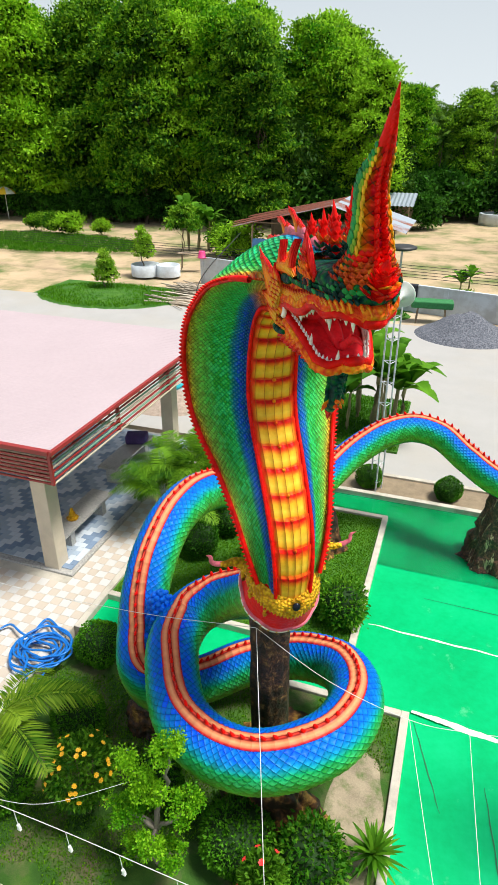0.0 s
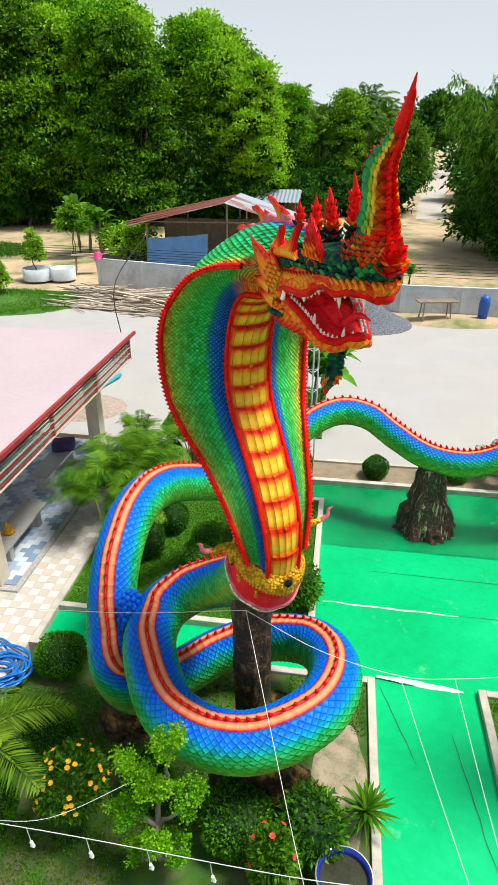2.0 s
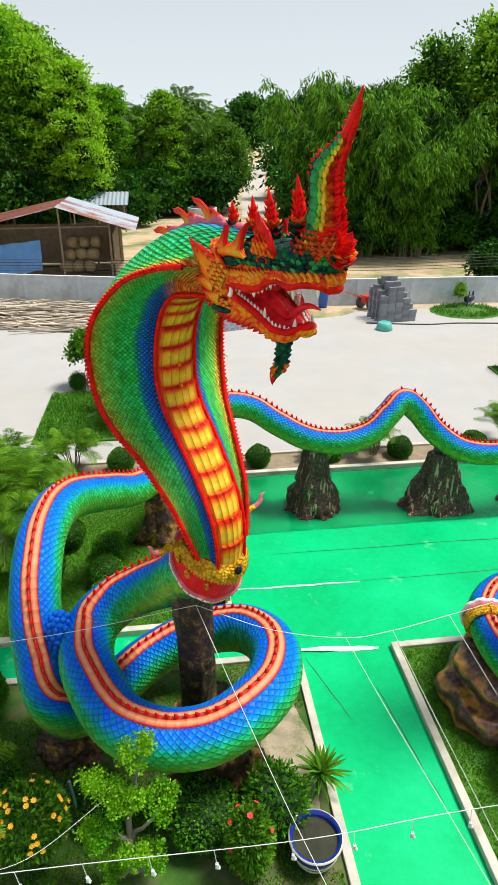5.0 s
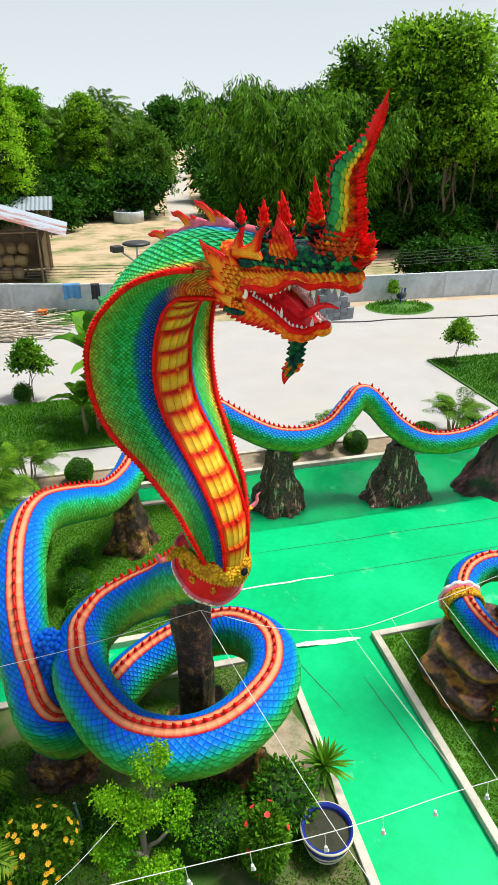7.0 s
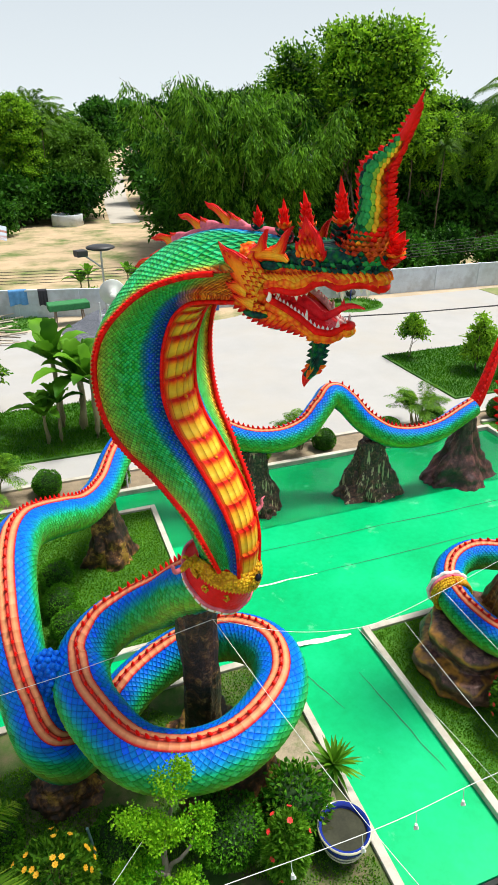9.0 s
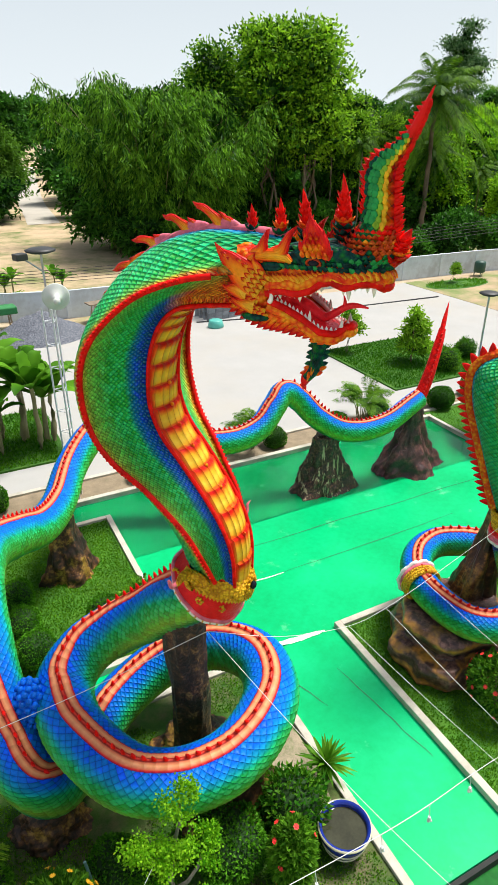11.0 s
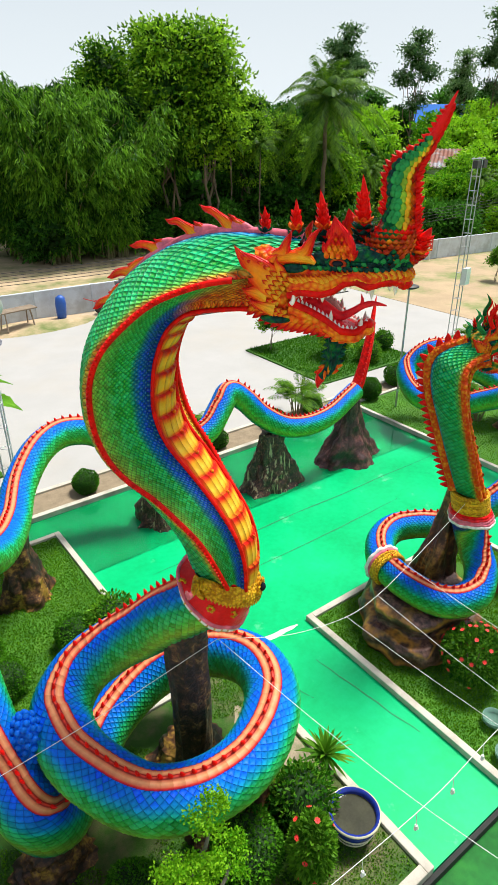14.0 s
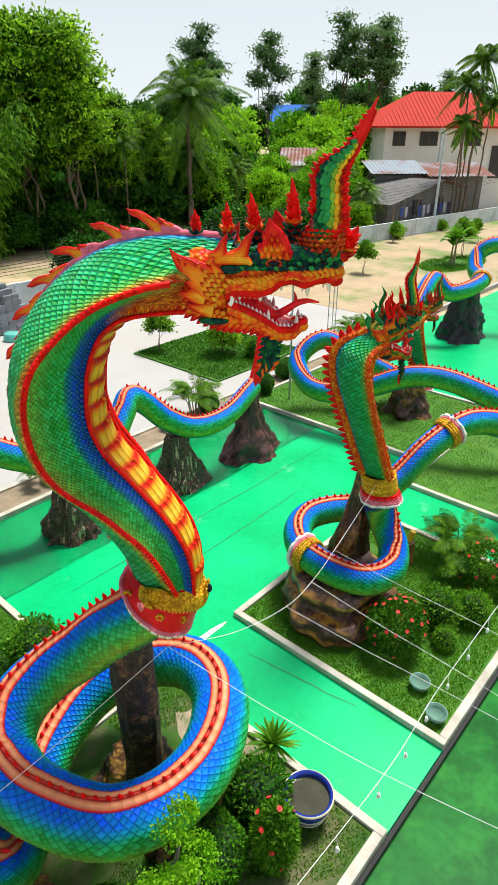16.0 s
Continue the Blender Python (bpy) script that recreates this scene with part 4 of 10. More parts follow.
def head(shape):
    up = [(0.55, 7.36, 7.74, 0.27), (0.75, 7.36, 7.74, 0.32), (0.97, 7.39, 7.68, 0.32), (1.22, 7.41, 7.64, 0.305), (1.45, 7.50, 7.66, 0.275), (1.62, 7.47, 7.66, 0.235), (1.75, 7.48, 7.64, 0.165), (1.83, 7.46, 7.58, 0.06)]
    loft(shape, up, 5)
    cap = [(0.80, 7.56, 7.66, 0.28), (1.0, 7.56, 7.70, 0.31), (1.22, 7.565, 7.74, 0.30), (1.45, 7.585, 7.76, 0.28), (1.65, 7.59, 7.75, 0.235), (1.80, 7.56, 7.70, 0.13), (1.87, 7.58, 7.64, 0.04)]
    loft(shape, cap, 8)
    low = [(0.60, 7.20, 7.42, 0.24), (0.74, 7.15, 7.40, 0.29), (0.88, 7.11, 7.33, 0.305), (1.0, 7.09, 7.27, 0.30), (1.12, 7.08, 7.225, 0.28), (1.26, 7.05, 7.15, 0.25), (1.40, 7.02, 7.065, 0.205), (1.50, 7.02, 7.05, 0.145), (1.56, 7.05, 7.09, 0.05)]
    loft(shape, low, 5)
    loft(shape, [(0.56, 7.26, 7.58, 0.28), (0.70, 7.20, 7.62, 0.345), (0.84, 7.16, 7.62, 0.355), (0.96, 7.18, 7.54, 0.325)], 5)
    # red lining of palate, throat and floor
    loft(shape, [(0.70, 7.24, 7.42, 0.22), (0.90, 7.24, 7.42, 0.25), (1.04, 7.26, 7.40, 0.22)], 11)
    loft(shape, [(0.90, 7.38, 7.44, 0.27), (1.2, 7.38, 7.44, 0.26), (1.45, 7.46, 7.54, 0.23), (1.70, 7.45, 7.52, 0.14)], 11)
    loft(shape, [(0.90, 7.20, 7.29, 0.26), (1.12, 7.14, 7.235, 0.245), (1.30, 7.06, 7.135, 0.20), (1.48, 7.03, 7.065, 0.11)], 11)
    tg = smooth_line([(0.95, 0, 7.26), (1.15, 0, 7.22), (1.32, 0, 7.15), (1.42, 0.0, 7.19), (1.51, 0, 7.25), (1.60, 0, 7.275), (1.70, 0, 7.265)], 0.03)[0]
    tube(shape, tg, np.interp(np.linspace(0, 1, len(tg)), [0, 0.3, 0.55, 0.85, 1], [0.085, 0.062, 0.034, 0.024, 0.006]), 11, 10)
    flame(shape, (1.50, 0, 7.24), (1.485, 0, 7.35), 0.035, 0.035, (0.02, 0, 0), (0, 1, 0), 11, 6)
    upz = lambda x: np.interp(x, [0.97, 1.06, 1.22, 1.31, 1.39, 1.48, 1.58, 1.67, 1.76, 1.82], [7.37, 7.40, 7.39, 7.42, 7.48, 7.50, 7.46, 7.49, 7.49, 7.44])
    upw = lambda x: np.interp(x, [0.97, 1.22, 1.45, 1.62, 1.75, 1.82], [0.315, 0.30, 0.265, 0.225, 0.15, 0.03])
    loz = lambda x: np.interp(x, [0.98, 1.11, 1.24, 1.37, 1.49, 1.55], [7.30, 7.25, 7.18, 7.08, 7.06, 7.11])
    low_w = lambda x: np.interp(x, [0.98, 1.12, 1.26, 1.40, 1.50, 1.56], [0.30, 0.275, 0.245, 0.20, 0.14, 0.03])
    for side in (1, -1):
        xs = np.linspace(0.96, 1.83, 46)
        lip = np.stack([xs, side * upw(xs), upz(xs)], 1)
        tube(shape, lip, 0.036, 2)
        tube(shape, lip + np.array([0, side * 0.010, 0.048]), 0.032, 5)
        tube(shape, np.stack([xs, side * (upw(xs) + 0.005), upz(xs) * 0.55 + 0.45 * np.interp(xs, [0.96, 1.28, 1.45, 1.64, 1.83], [7.50, 7.56, 7.58, 7.59, 7.52]) + 0.018 * np.sin(xs * 34)], 1), 0.034, 5)
        # ruffle of small yellow curls above the lip
        for k, x in enumerate(np.linspace(0.94, 1.84, 24)):
            z = np.interp(x, [0.94, 1.22, 1.40, 1.56, 1.72, 1.86], [7.485, 7.50, 7.535, 7.535, 7.565, 7.545])
            y = side * (float(upw(max(x, 0.97))) + 0.012)
            blade(shape, [(x + 0.03, y, z - 0.045), (x + 0.01, y + side * 0.012, z), (x - 0.025, y + side * 0.016, z + 0.02), (x - 0.035, y + side * 0.012, z + 0.045)], [0.06, 0.055, 0.03, 0.003], 0.022, (0, 1, 0), 1, -0.25, 0.42, 0.015, 7)
        xs = np.linspace(0.97, 1.57, 34)
        tube(shape, np.stack([xs, side * low_w(xs), loz(xs)], 1), 0.032, 2)
        tube(shape, np.stack([xs, side * (low_w(xs) + 0.008), loz(xs) - 0.048], 1), 0.034, 5)
        gum = np.linspace(1.0, 1.55, 30)
        tube(shape, np.stack([gum, side * (low_w(gum) - 0.022), loz(gum) + 0.004], 1), 0.022, 7)
        # teeth
        for k, x in enumerate(np.linspace(1.02, 1.80, 20)):
            ln = 0.115 if k in (14, 18) else (0.075 if k % 4 == 1 else 0.05)
            flame(shape, (x, side * (upw(x) - 0.012), upz(x) + 0.01), (x + 0.008, side * (upw(x) - 0.022), upz(x) - ln), 0.046, 0.036, (0.008, 0, 0), (0, 1, 0), 7, 5)
        for k, x in enumerate(np.linspace(1.03, 1.545, 17)):
            ln = 0.105 if k in (8, 15) else 0.055
            flame(shape, (x, side * (low_w(x) - 0.012), loz(x) - 0.01), (x + 0.008, side * (low_w(x) - 0.02), loz(x) + ln), 0.042, 0.032, (0.008, 0, 0), (0, 1, 0), 7, 5)
        c = np.linspace(-1.2, 1.6, 10)
        tube(shape, np.stack([0.985 + 0.03 * np.cos(c), 0 * c + side * 0.335, 7.35 + 0.05 * np.sin(c)], 1), np.linspace(0.022, 0.008, 10), 7, 6)
        # serrated jaw edge in two rows
        for k, x in enumerate(np.linspace(0.66, 1.52, 17)):
            z = np.interp(x, [0.6, 0.68, 0.82, 0.95, 1.11, 1.26, 1.42, 1.54], [7.22, 7.19, 7.14, 7.10, 7.09, 7.06, 7.03, 7.04])
            w = np.interp(x, [0.6, 0.88, 1.12, 1.40, 1.54], [0.26, 0.30, 0.275, 0.195, 0.06])
            flame(shape, (x + 0.035, side * (w - 0.01), z + 0.055), (x - 0.055, side * (w + 0.025), z - 0.03), 0.07, 0.035, (0, 0, -0.015), (0, 1, 0), 1, 6, 0.1)
            q = min(z + 0.10, float(loz(max(x, 0.98))) - 0.035)
            flame(shape, (x + 0.03, side * (w + 0.006), q), (x - 0.045, side * (w + 0.03), q - 0.055), 0.06, 0.026, (0, 0, -0.012), (0, 1, 0), 5, 6)
        # cheek: shallow rows of carved scales
        for r in range(9):
            for j in range(8):
                x, z = 0.955 - 0.042 * j - 0.02 * (r % 2), 7.19 + 0.043 * r + 0.012 * j
                if z > 7.55 or (x > 0.9 and 7.24 < z < 7.46):
                    continue
                y = np.interp(x, [0.56, 0.70, 0.84, 0.96], [0.27, 0.335, 0.345, 0.32])
                flame(shape, (x + 0.02, side * (y - 0.008), z - 0.008), (x - 0.035, side * (y + 0.014), z + 0.012), 0.054, 0.012, (0, side * 0.004, 0), (0, 1, 0), 1, 5, -0.26 + 0.03 * j)
        # ear: a broad plate that runs up and back to a point, with a smaller one before it
        blade(shape, [(0.93, side * 0.335, 7.40), (0.84, side * 0.355, 7.46), (0.75, side * 0.372, 7.53), (0.67, side * 0.38, 7.60), (0.60, side * 0.385, 7.66), (0.545, side * 0.39, 7.735)], [0.22, 0.27, 0.24, 0.17, 0.08, 0.004], [0.03, 0.05, 0.05, 0.045, 0.03, 0.004], (0, 1, 0), 1, -0.12, 0.72)
        blade(shape, [(0.92, side * 0.35, 7.50), (0.90, side * 0.36, 7.57), (0.875, side * 0.365, 7.62), (0.885, side * 0.36, 7.67)], [0.12, 0.085, 0.04, 0.003], 0.04, (0, 1, 0), 1, -0.2, 0.7)
        blade(shape, [(0.80, side * 0.345, 7.36), (0.70, side * 0.365, 7.38), (0.635, side * 0.37, 7.385), (0.60, side * 0.37, 7.41)], [0.16, 0.12, 0.05, 0.003], 0.04, (0, 1, 0), 1, -0.2, 0.8)
        blade(shape, [(0.86, side * 0.335, 7.25), (0.76, side * 0.35, 7.27), (0.69, side * 0.35, 7.29), (0.66, side * 0.35, 7.32)], [0.14, 0.09, 0.05, 0.003], 0.04, (0, 1, 0), 1, -0.2, 0.8)
        for r in range(7):
            for j in range(5):
                x, z = 0.93 - 0.05 * r + 0.030 * (j - 2), 7.43 + 0.036 * r + 0.036 * (j - 2)
                if abs(j - 2) > 2.4 - 0.30 * r:
                    continue
                flame(shape, (x + 0.02, side * (0.368 + 0.004 * r), z - 0.012), (x - 0.03, side * (0.384 + 0.004 * r), z + 0.02), 0.050, 0.010, (0, side * 0.004, 0), (0, 1, 0), 1, 5, -0.28 + 0.06 * r)
        # brow band behind the eye with two wavy flames
        blade(shape, [(0.74, side * 0.33, 7.56), (0.84, side * 0.335, 7.63), (0.97, side * 0.325, 7.66), (1.10, side * 0.31, 7.655), (1.17, side * 0.30, 7.62)], [0.03, 0.08, 0.10, 0.09, 0.03], 0.07, (0, 1, 0), 1, 0.55, -0.1)
        blade(shape, [(0.88, side * 0.325, 7.64), (0.93, side * 0.33, 7.70), (0.945, side * 0.33, 7.755), (0.965, side * 0.325, 7.80), (0.985, side * 0.325, 7.85)], [0.15, 0.11, 0.07, 0.045, 0.003], 0.06, (0, 1, 0), 1, 0.05, 1.0)
        blade(shape, [(1.03, side * 0.315, 7.66), (1.09, side * 0.315, 7.70), (1.12, side * 0.31, 7.76), (1.15, side * 0.30, 7.82), (1.205, side * 0.29, 7.885)], [0.13, 0.11, 0.075, 0.05, 0.003], 0.06, (0, 1, 0), 1, 0.05, 1.0)
        # green pad below the brow, dark eye under green and gold lids
        loft_ball(shape, (0.98, side * 0.315, 7.575), (0.12, 0.035, 0.038), 8)
        loft_ball(shape, (0.86, side * 0.315, 7.165), (0.13, 0.05, 0.035), 8)
        loft_ball(shape, (1.34, side * 0.282, 7.625), (0.05, 0.035, 0.03), 12)
        for r, mt in ((0.055, 20), (0.082, 8)):
            c = np.linspace(0, 2 * np.pi, 20)
            tube(shape, np.stack([1.34 + r * np.cos(c), 0 * c + side * 0.288, 7.625 + r * 0.55 * np.sin(c)], 1), 0.015, mt, 6)
        # broad leaf flame over the eye: an outer leaf, an inner one and side barbs
        blade(shape, [(1.33, side * 0.265, 7.64), (1.345, side * 0.275, 7.72), (1.34, side * 0.275, 7.80), (1.315, side * 0.27, 7.88), (1.295, side * 0.265, 7.965)], [0.20, 0.25, 0.20, 0.11, 0.003], [0.05, 0.06, 0.05, 0.04, 0.004], (0, 1, 0), 1, 0.15, 0.95)
        for r in range(4):
            for j in range(5 - r):
                x, z = 1.345 + 0.045 * (j - (4 - r) / 2), 7.685 + 0.045 * r
                flame(shape, (x, side * 0.298, z - 0.02), (x - 0.004, side * 0.318, z + 0.035), 0.045, 0.02, (0, side * 0.008, 0), (0, 1, 0), 5 if r < 2 else 1, 5, 0.2)
        for dx, dz, tx, tz in ((0.09, 7.70, 0.115, 7.80), (0.10, 7.66, 0.15, 7.73), (-0.09, 7.70, -0.12, 7.78), (0.06, 7.78, 0.075, 7.87), (-0.06, 7.80, -0.085, 7.87)):
            flame(shape, (1.335 + dx, side * 0.27, dz), (1.335 + tx, side * 0.275, tz), 0.06, 0.04, (0, 0, 0), (0, 1, 0), 1, 6, 0.25)
        # scale rows of the forehead
        for r in range(5):
            for k in range(22):
                x = 1.02 + 0.038 * k + 0.019 * (r % 2)
                w = np.interp(x, [0.8, 1.0, 1.45, 1.65, 1.82, 1.88], [0.28, 0.315, 0.285, 0.24, 0.12, 0.03])
                flame(shape, (x + 0.012, side * (w - 0.016 * r - 0.006), 7.575 + 0.032 * r), (x - 0.022, side * (w - 0.016 * r + 0.016), 7.605 + 0.032 * r), 0.044, 0.022, (0, side * 0.008, 0.004), (0, 1, 0), (8, 8, 16, 8, 8, 16, 8)[(k + 3 * r) % 7], 5)
    # foot of the crest: a flaring core under tiers of carved scales, green below, then orange and red
    tier = [7.58, 7.68, 7.74, 7.80, 7.88]
    foot_f, foot_b, foot_w = [1.85, 1.90, 1.90, 1.885, 1.87], [1.24, 1.36, 1.44, 1.52, 1.60], [0.25, 0.235, 0.195, 0.155, 0.125]
    core = []
    ang = np.linspace(0, 2 * np.pi, 24, endpoint=False)
    for z, xf, xb, wy in zip(tier, foot_f, foot_b, foot_w):
        core.append(np.stack([(xf + xb) / 2 + ((xf - xb) / 2 - 0.02) * np.cos(ang), (wy - 0.015) * np.sin(ang), np.full(24, z)], 1))
    shape.grid(np.array(core), np.zeros((len(tier), 24, 2)) + 0.6, 5, wrap=True)
    for r in range(9):
        z = 7.60 + 0.033 * r
        xf, xb, wy = np.interp(z, tier, foot_f), np.interp(z, tier, foot_b), np.interp(z, tier, foot_w)
        m = int(34 - 1.4 * r)
        for j in range(m):
            a = 2 * math.pi * (j + 0.5 * (r % 2)) / m
            ca, sa = math.cos(a), math.sin(a)
            c = np.array([(xf + xb) / 2 + ((xf - xb) / 2 - 0.025) * ca, (wy - 0.015) * sa, z])
            flame(shape, c, c + np.array([0.020 * ca, 0.020 * sa, 0.042]), 0.060, 0.020, (0.012 * ca, 0.012 * sa, 0), (ca, sa, 0), (8, 16, 8, 20, 20, 20, 20, 2, 2)[r] if (j * 7 + r * 3) % 5 else (16, 8, 20, 8, 20, 5, 2, 20, 20)[r], 5, 0.15)
    for c, r, mt in (((1.835, 0, 7.455), (0.05, 0.085, 0.045), 2), ((1.838, 0, 7.515), (0.052, 0.095, 0.055), 5), ((1.575, 0, 7.105), (0.04, 0.08, 0.042), 2), ((1.57, 0, 7.06), (0.05, 0.095, 0.045), 5)):
        loft_ball(shape, c, r, mt)
    # cones over the crown and on the nose
    pine_flame(shape, (0.68, 0, 7.74), (0.67, 0, 7.99), 0.085, 4)
    pine_flame(shape, (0.93, 0, 7.72), (0.93, 0, 8.05), 0.095, 5)
    pine_flame(shape, (1.17, 0, 7.74), (1.12, 0, 8.12), 0.105, 6)
    pine_flame(shape, (1.47, 0, 7.76), (1.44, 0, 8.23), 0.115, 8)
    pine_flame(shape, (1.80, 0, 7.62), (1.975, 0, 7.88), 0.17, 6, False)
    # tall crest horn
    cf = [(1.84, 7.66), (1.87, 7.82), (1.86, 8.02), (1.85, 8.24), (1.92, 8.41), (1.99, 8.57), (2.04, 8.76)]
    cb = [(1.44, 7.70), (1.53, 7.82), (1.61, 8.01), (1.60, 8.22), (1.66, 8.33), (1.84, 8.45), (2.025, 8.75)]
    cf, cb = smooth_line([(x, 0, z) for x, z in cf], 0.015)[0], smooth_line([(x, 0, z) for x, z in cb], 0.015)[0]
    m = 70
    pick = lambda c: np.stack([np.interp(np.linspace(0, 1, m), np.linspace(0, 1, len(c)), c[:, k]) for k in (0, 1, 2)], 1)
    cf, cb = pick(cf), pick(cb)
    a = np.linspace(0, 2 * np.pi, 20, endpoint=False)
    w = np.interp(np.linspace(0, 1, m), [0, 0.3, 0.7, 1], [0.19, 0.115, 0.06, 0.004])
    mid, half = (cf + cb) / 2, (cf - cb) / 2
    pts = mid[:, None] + np.cos(a)[None, :, None] * half[:, None] * 0.92
    pts[..., 1] += w[:, None] * np.sin(a)[None]
    pts = np.concatenate([pts, pts[:, :1]], 1)
    run = np.r_[0, np.cumsum(np.linalg.norm(np.diff(mid, axis=0), axis=1))] / 0.085
    lap = np.cos(np.append(a, 2 * np.pi))
    uv = np.stack(np.broadcast_arrays(run[:, None], lap[None]), -1)
    body = int(m * 0.72)
    shape.grid(pts[: body + 1], np.array(uv)[: body + 1], 15, flip=True)
    shape.grid(pts[body:], np.array(uv)[body:] * 0 + 0.8, 1, flip=True)
    # round scales in slanting rows on both flanks, dark green behind to yellow before
    for k in range(15):
        i = int(14 + k * 2.5)
        for j in range(5):
            q = 0.42 - 0.27 * j + 0.06 * (k % 2)
            for side in (1, -1):
                y = side * w[i] * math.sqrt(max(0.0, 1 - q * q)) * 0.97
                c = mid[min(i + int(2 * (q < 0)), m - 1)] + half[i] * 0.92 * q
                rr = max(0.013, 0.155 * np.linalg.norm(half[i]) + 0.008)
                loft_ball(shape, (c[0], y, c[2]), (rr, 0.009, rr * 1.1), (18, 17, 16, 16, 8)[j], 5, 8)
    for k in range(36):
        i = int(2 + k * 1.75)
        d = half[i] / np.linalg.norm(half[i])
        sz = 0.048 * (1 - 0.5 * k / 36) * (1 + 0.3 * math.sin(k * 2.1))
        for lat in (-0.03, 0.03):
            o = np.array([0, lat * (1 - k / 36), 0])
            flame(shape, cf[i] - d * 0.03 + o, cf[i] + d * sz * 0.8 + np.array([0, 0, sz]) + o * 1.5, 0.045, 0.035, (0.01, 0, -0.01), (0, 1, 0), 2, 6)
            if i > 16:
                flame(shape, cb[i] + d * 0.03 + o, cb[i] - d * sz * 0.8 + np.array([0, 0, sz * 0.9]) + o * 1.5, 0.045, 0.035, (0.01, 0, -0.01), (0, 1, 0), 2, 6)
    # beard: green, thorned, with a red curl at the end
    bl = smooth_line([(1.34, 0, 7.04), (1.31, 0, 6.92), (1.29, 0, 6.80), (1.27, 0, 6.69), (1.20, 0, 6.60)], 0.02)[0]
    tube(shape, bl, np.interp(np.linspace(0, 1, len(bl)), [0, 0.3, 1], [0.10, 0.065, 0.045]), 8, 10)
    flame(shape, (1.25, 0, 6.68), (1.17, 0, 6.48), 0.11, 0.08, (-0.04, 0, 0.01), (0, 1, 0), 1, 9, 0.25)
    for k in range(9):
        q = k / 9
        p = bl[int(q * (len(bl) - 1))]
        for dx in (1, -1):
            flame(shape, p + np.array([dx * 0.04, 0, 0]), p + np.array([dx * 0.11, 0, -0.02 + 0.05 * (dx > 0)]), 0.05, 0.04, (0, 0, 0), (0, 1, 0), 8 if q < 0.72 else 5, 5)
        for dy in (1, -1):
            flame(shape, p + np.array([0, dy * 0.04, 0.02]), p + np.array([0, dy * 0.085, -0.05]), 0.05, 0.03, (0, 0, 0), (1, 0, 0), 8 if q < 0.70 else 5, 5)


def loft_ball(shape, c, r, mat, nu=7, nv=10):
    u = np.linspace(0.02, math.pi - 0.02, nu)
    v = np.linspace(0, 2 * math.pi, nv, endpoint=False)
    pts = np.stack([c[0] + r[0] * np.sin(u)[:, None] * np.cos(v), c[1] + r[1] * np.sin(u)[:, None] * np.sin(v), np.broadcast_to(c[2] + r[2] * np.cos(u)[:, None], (nu, nv))], -1)
    uv = np.stack(np.broadcast_arrays(u[:, None] / math.pi, v[None] / 6.2832), -1)
    shape.grid(pts, np.array(uv), mat, wrap=True, flip=False)


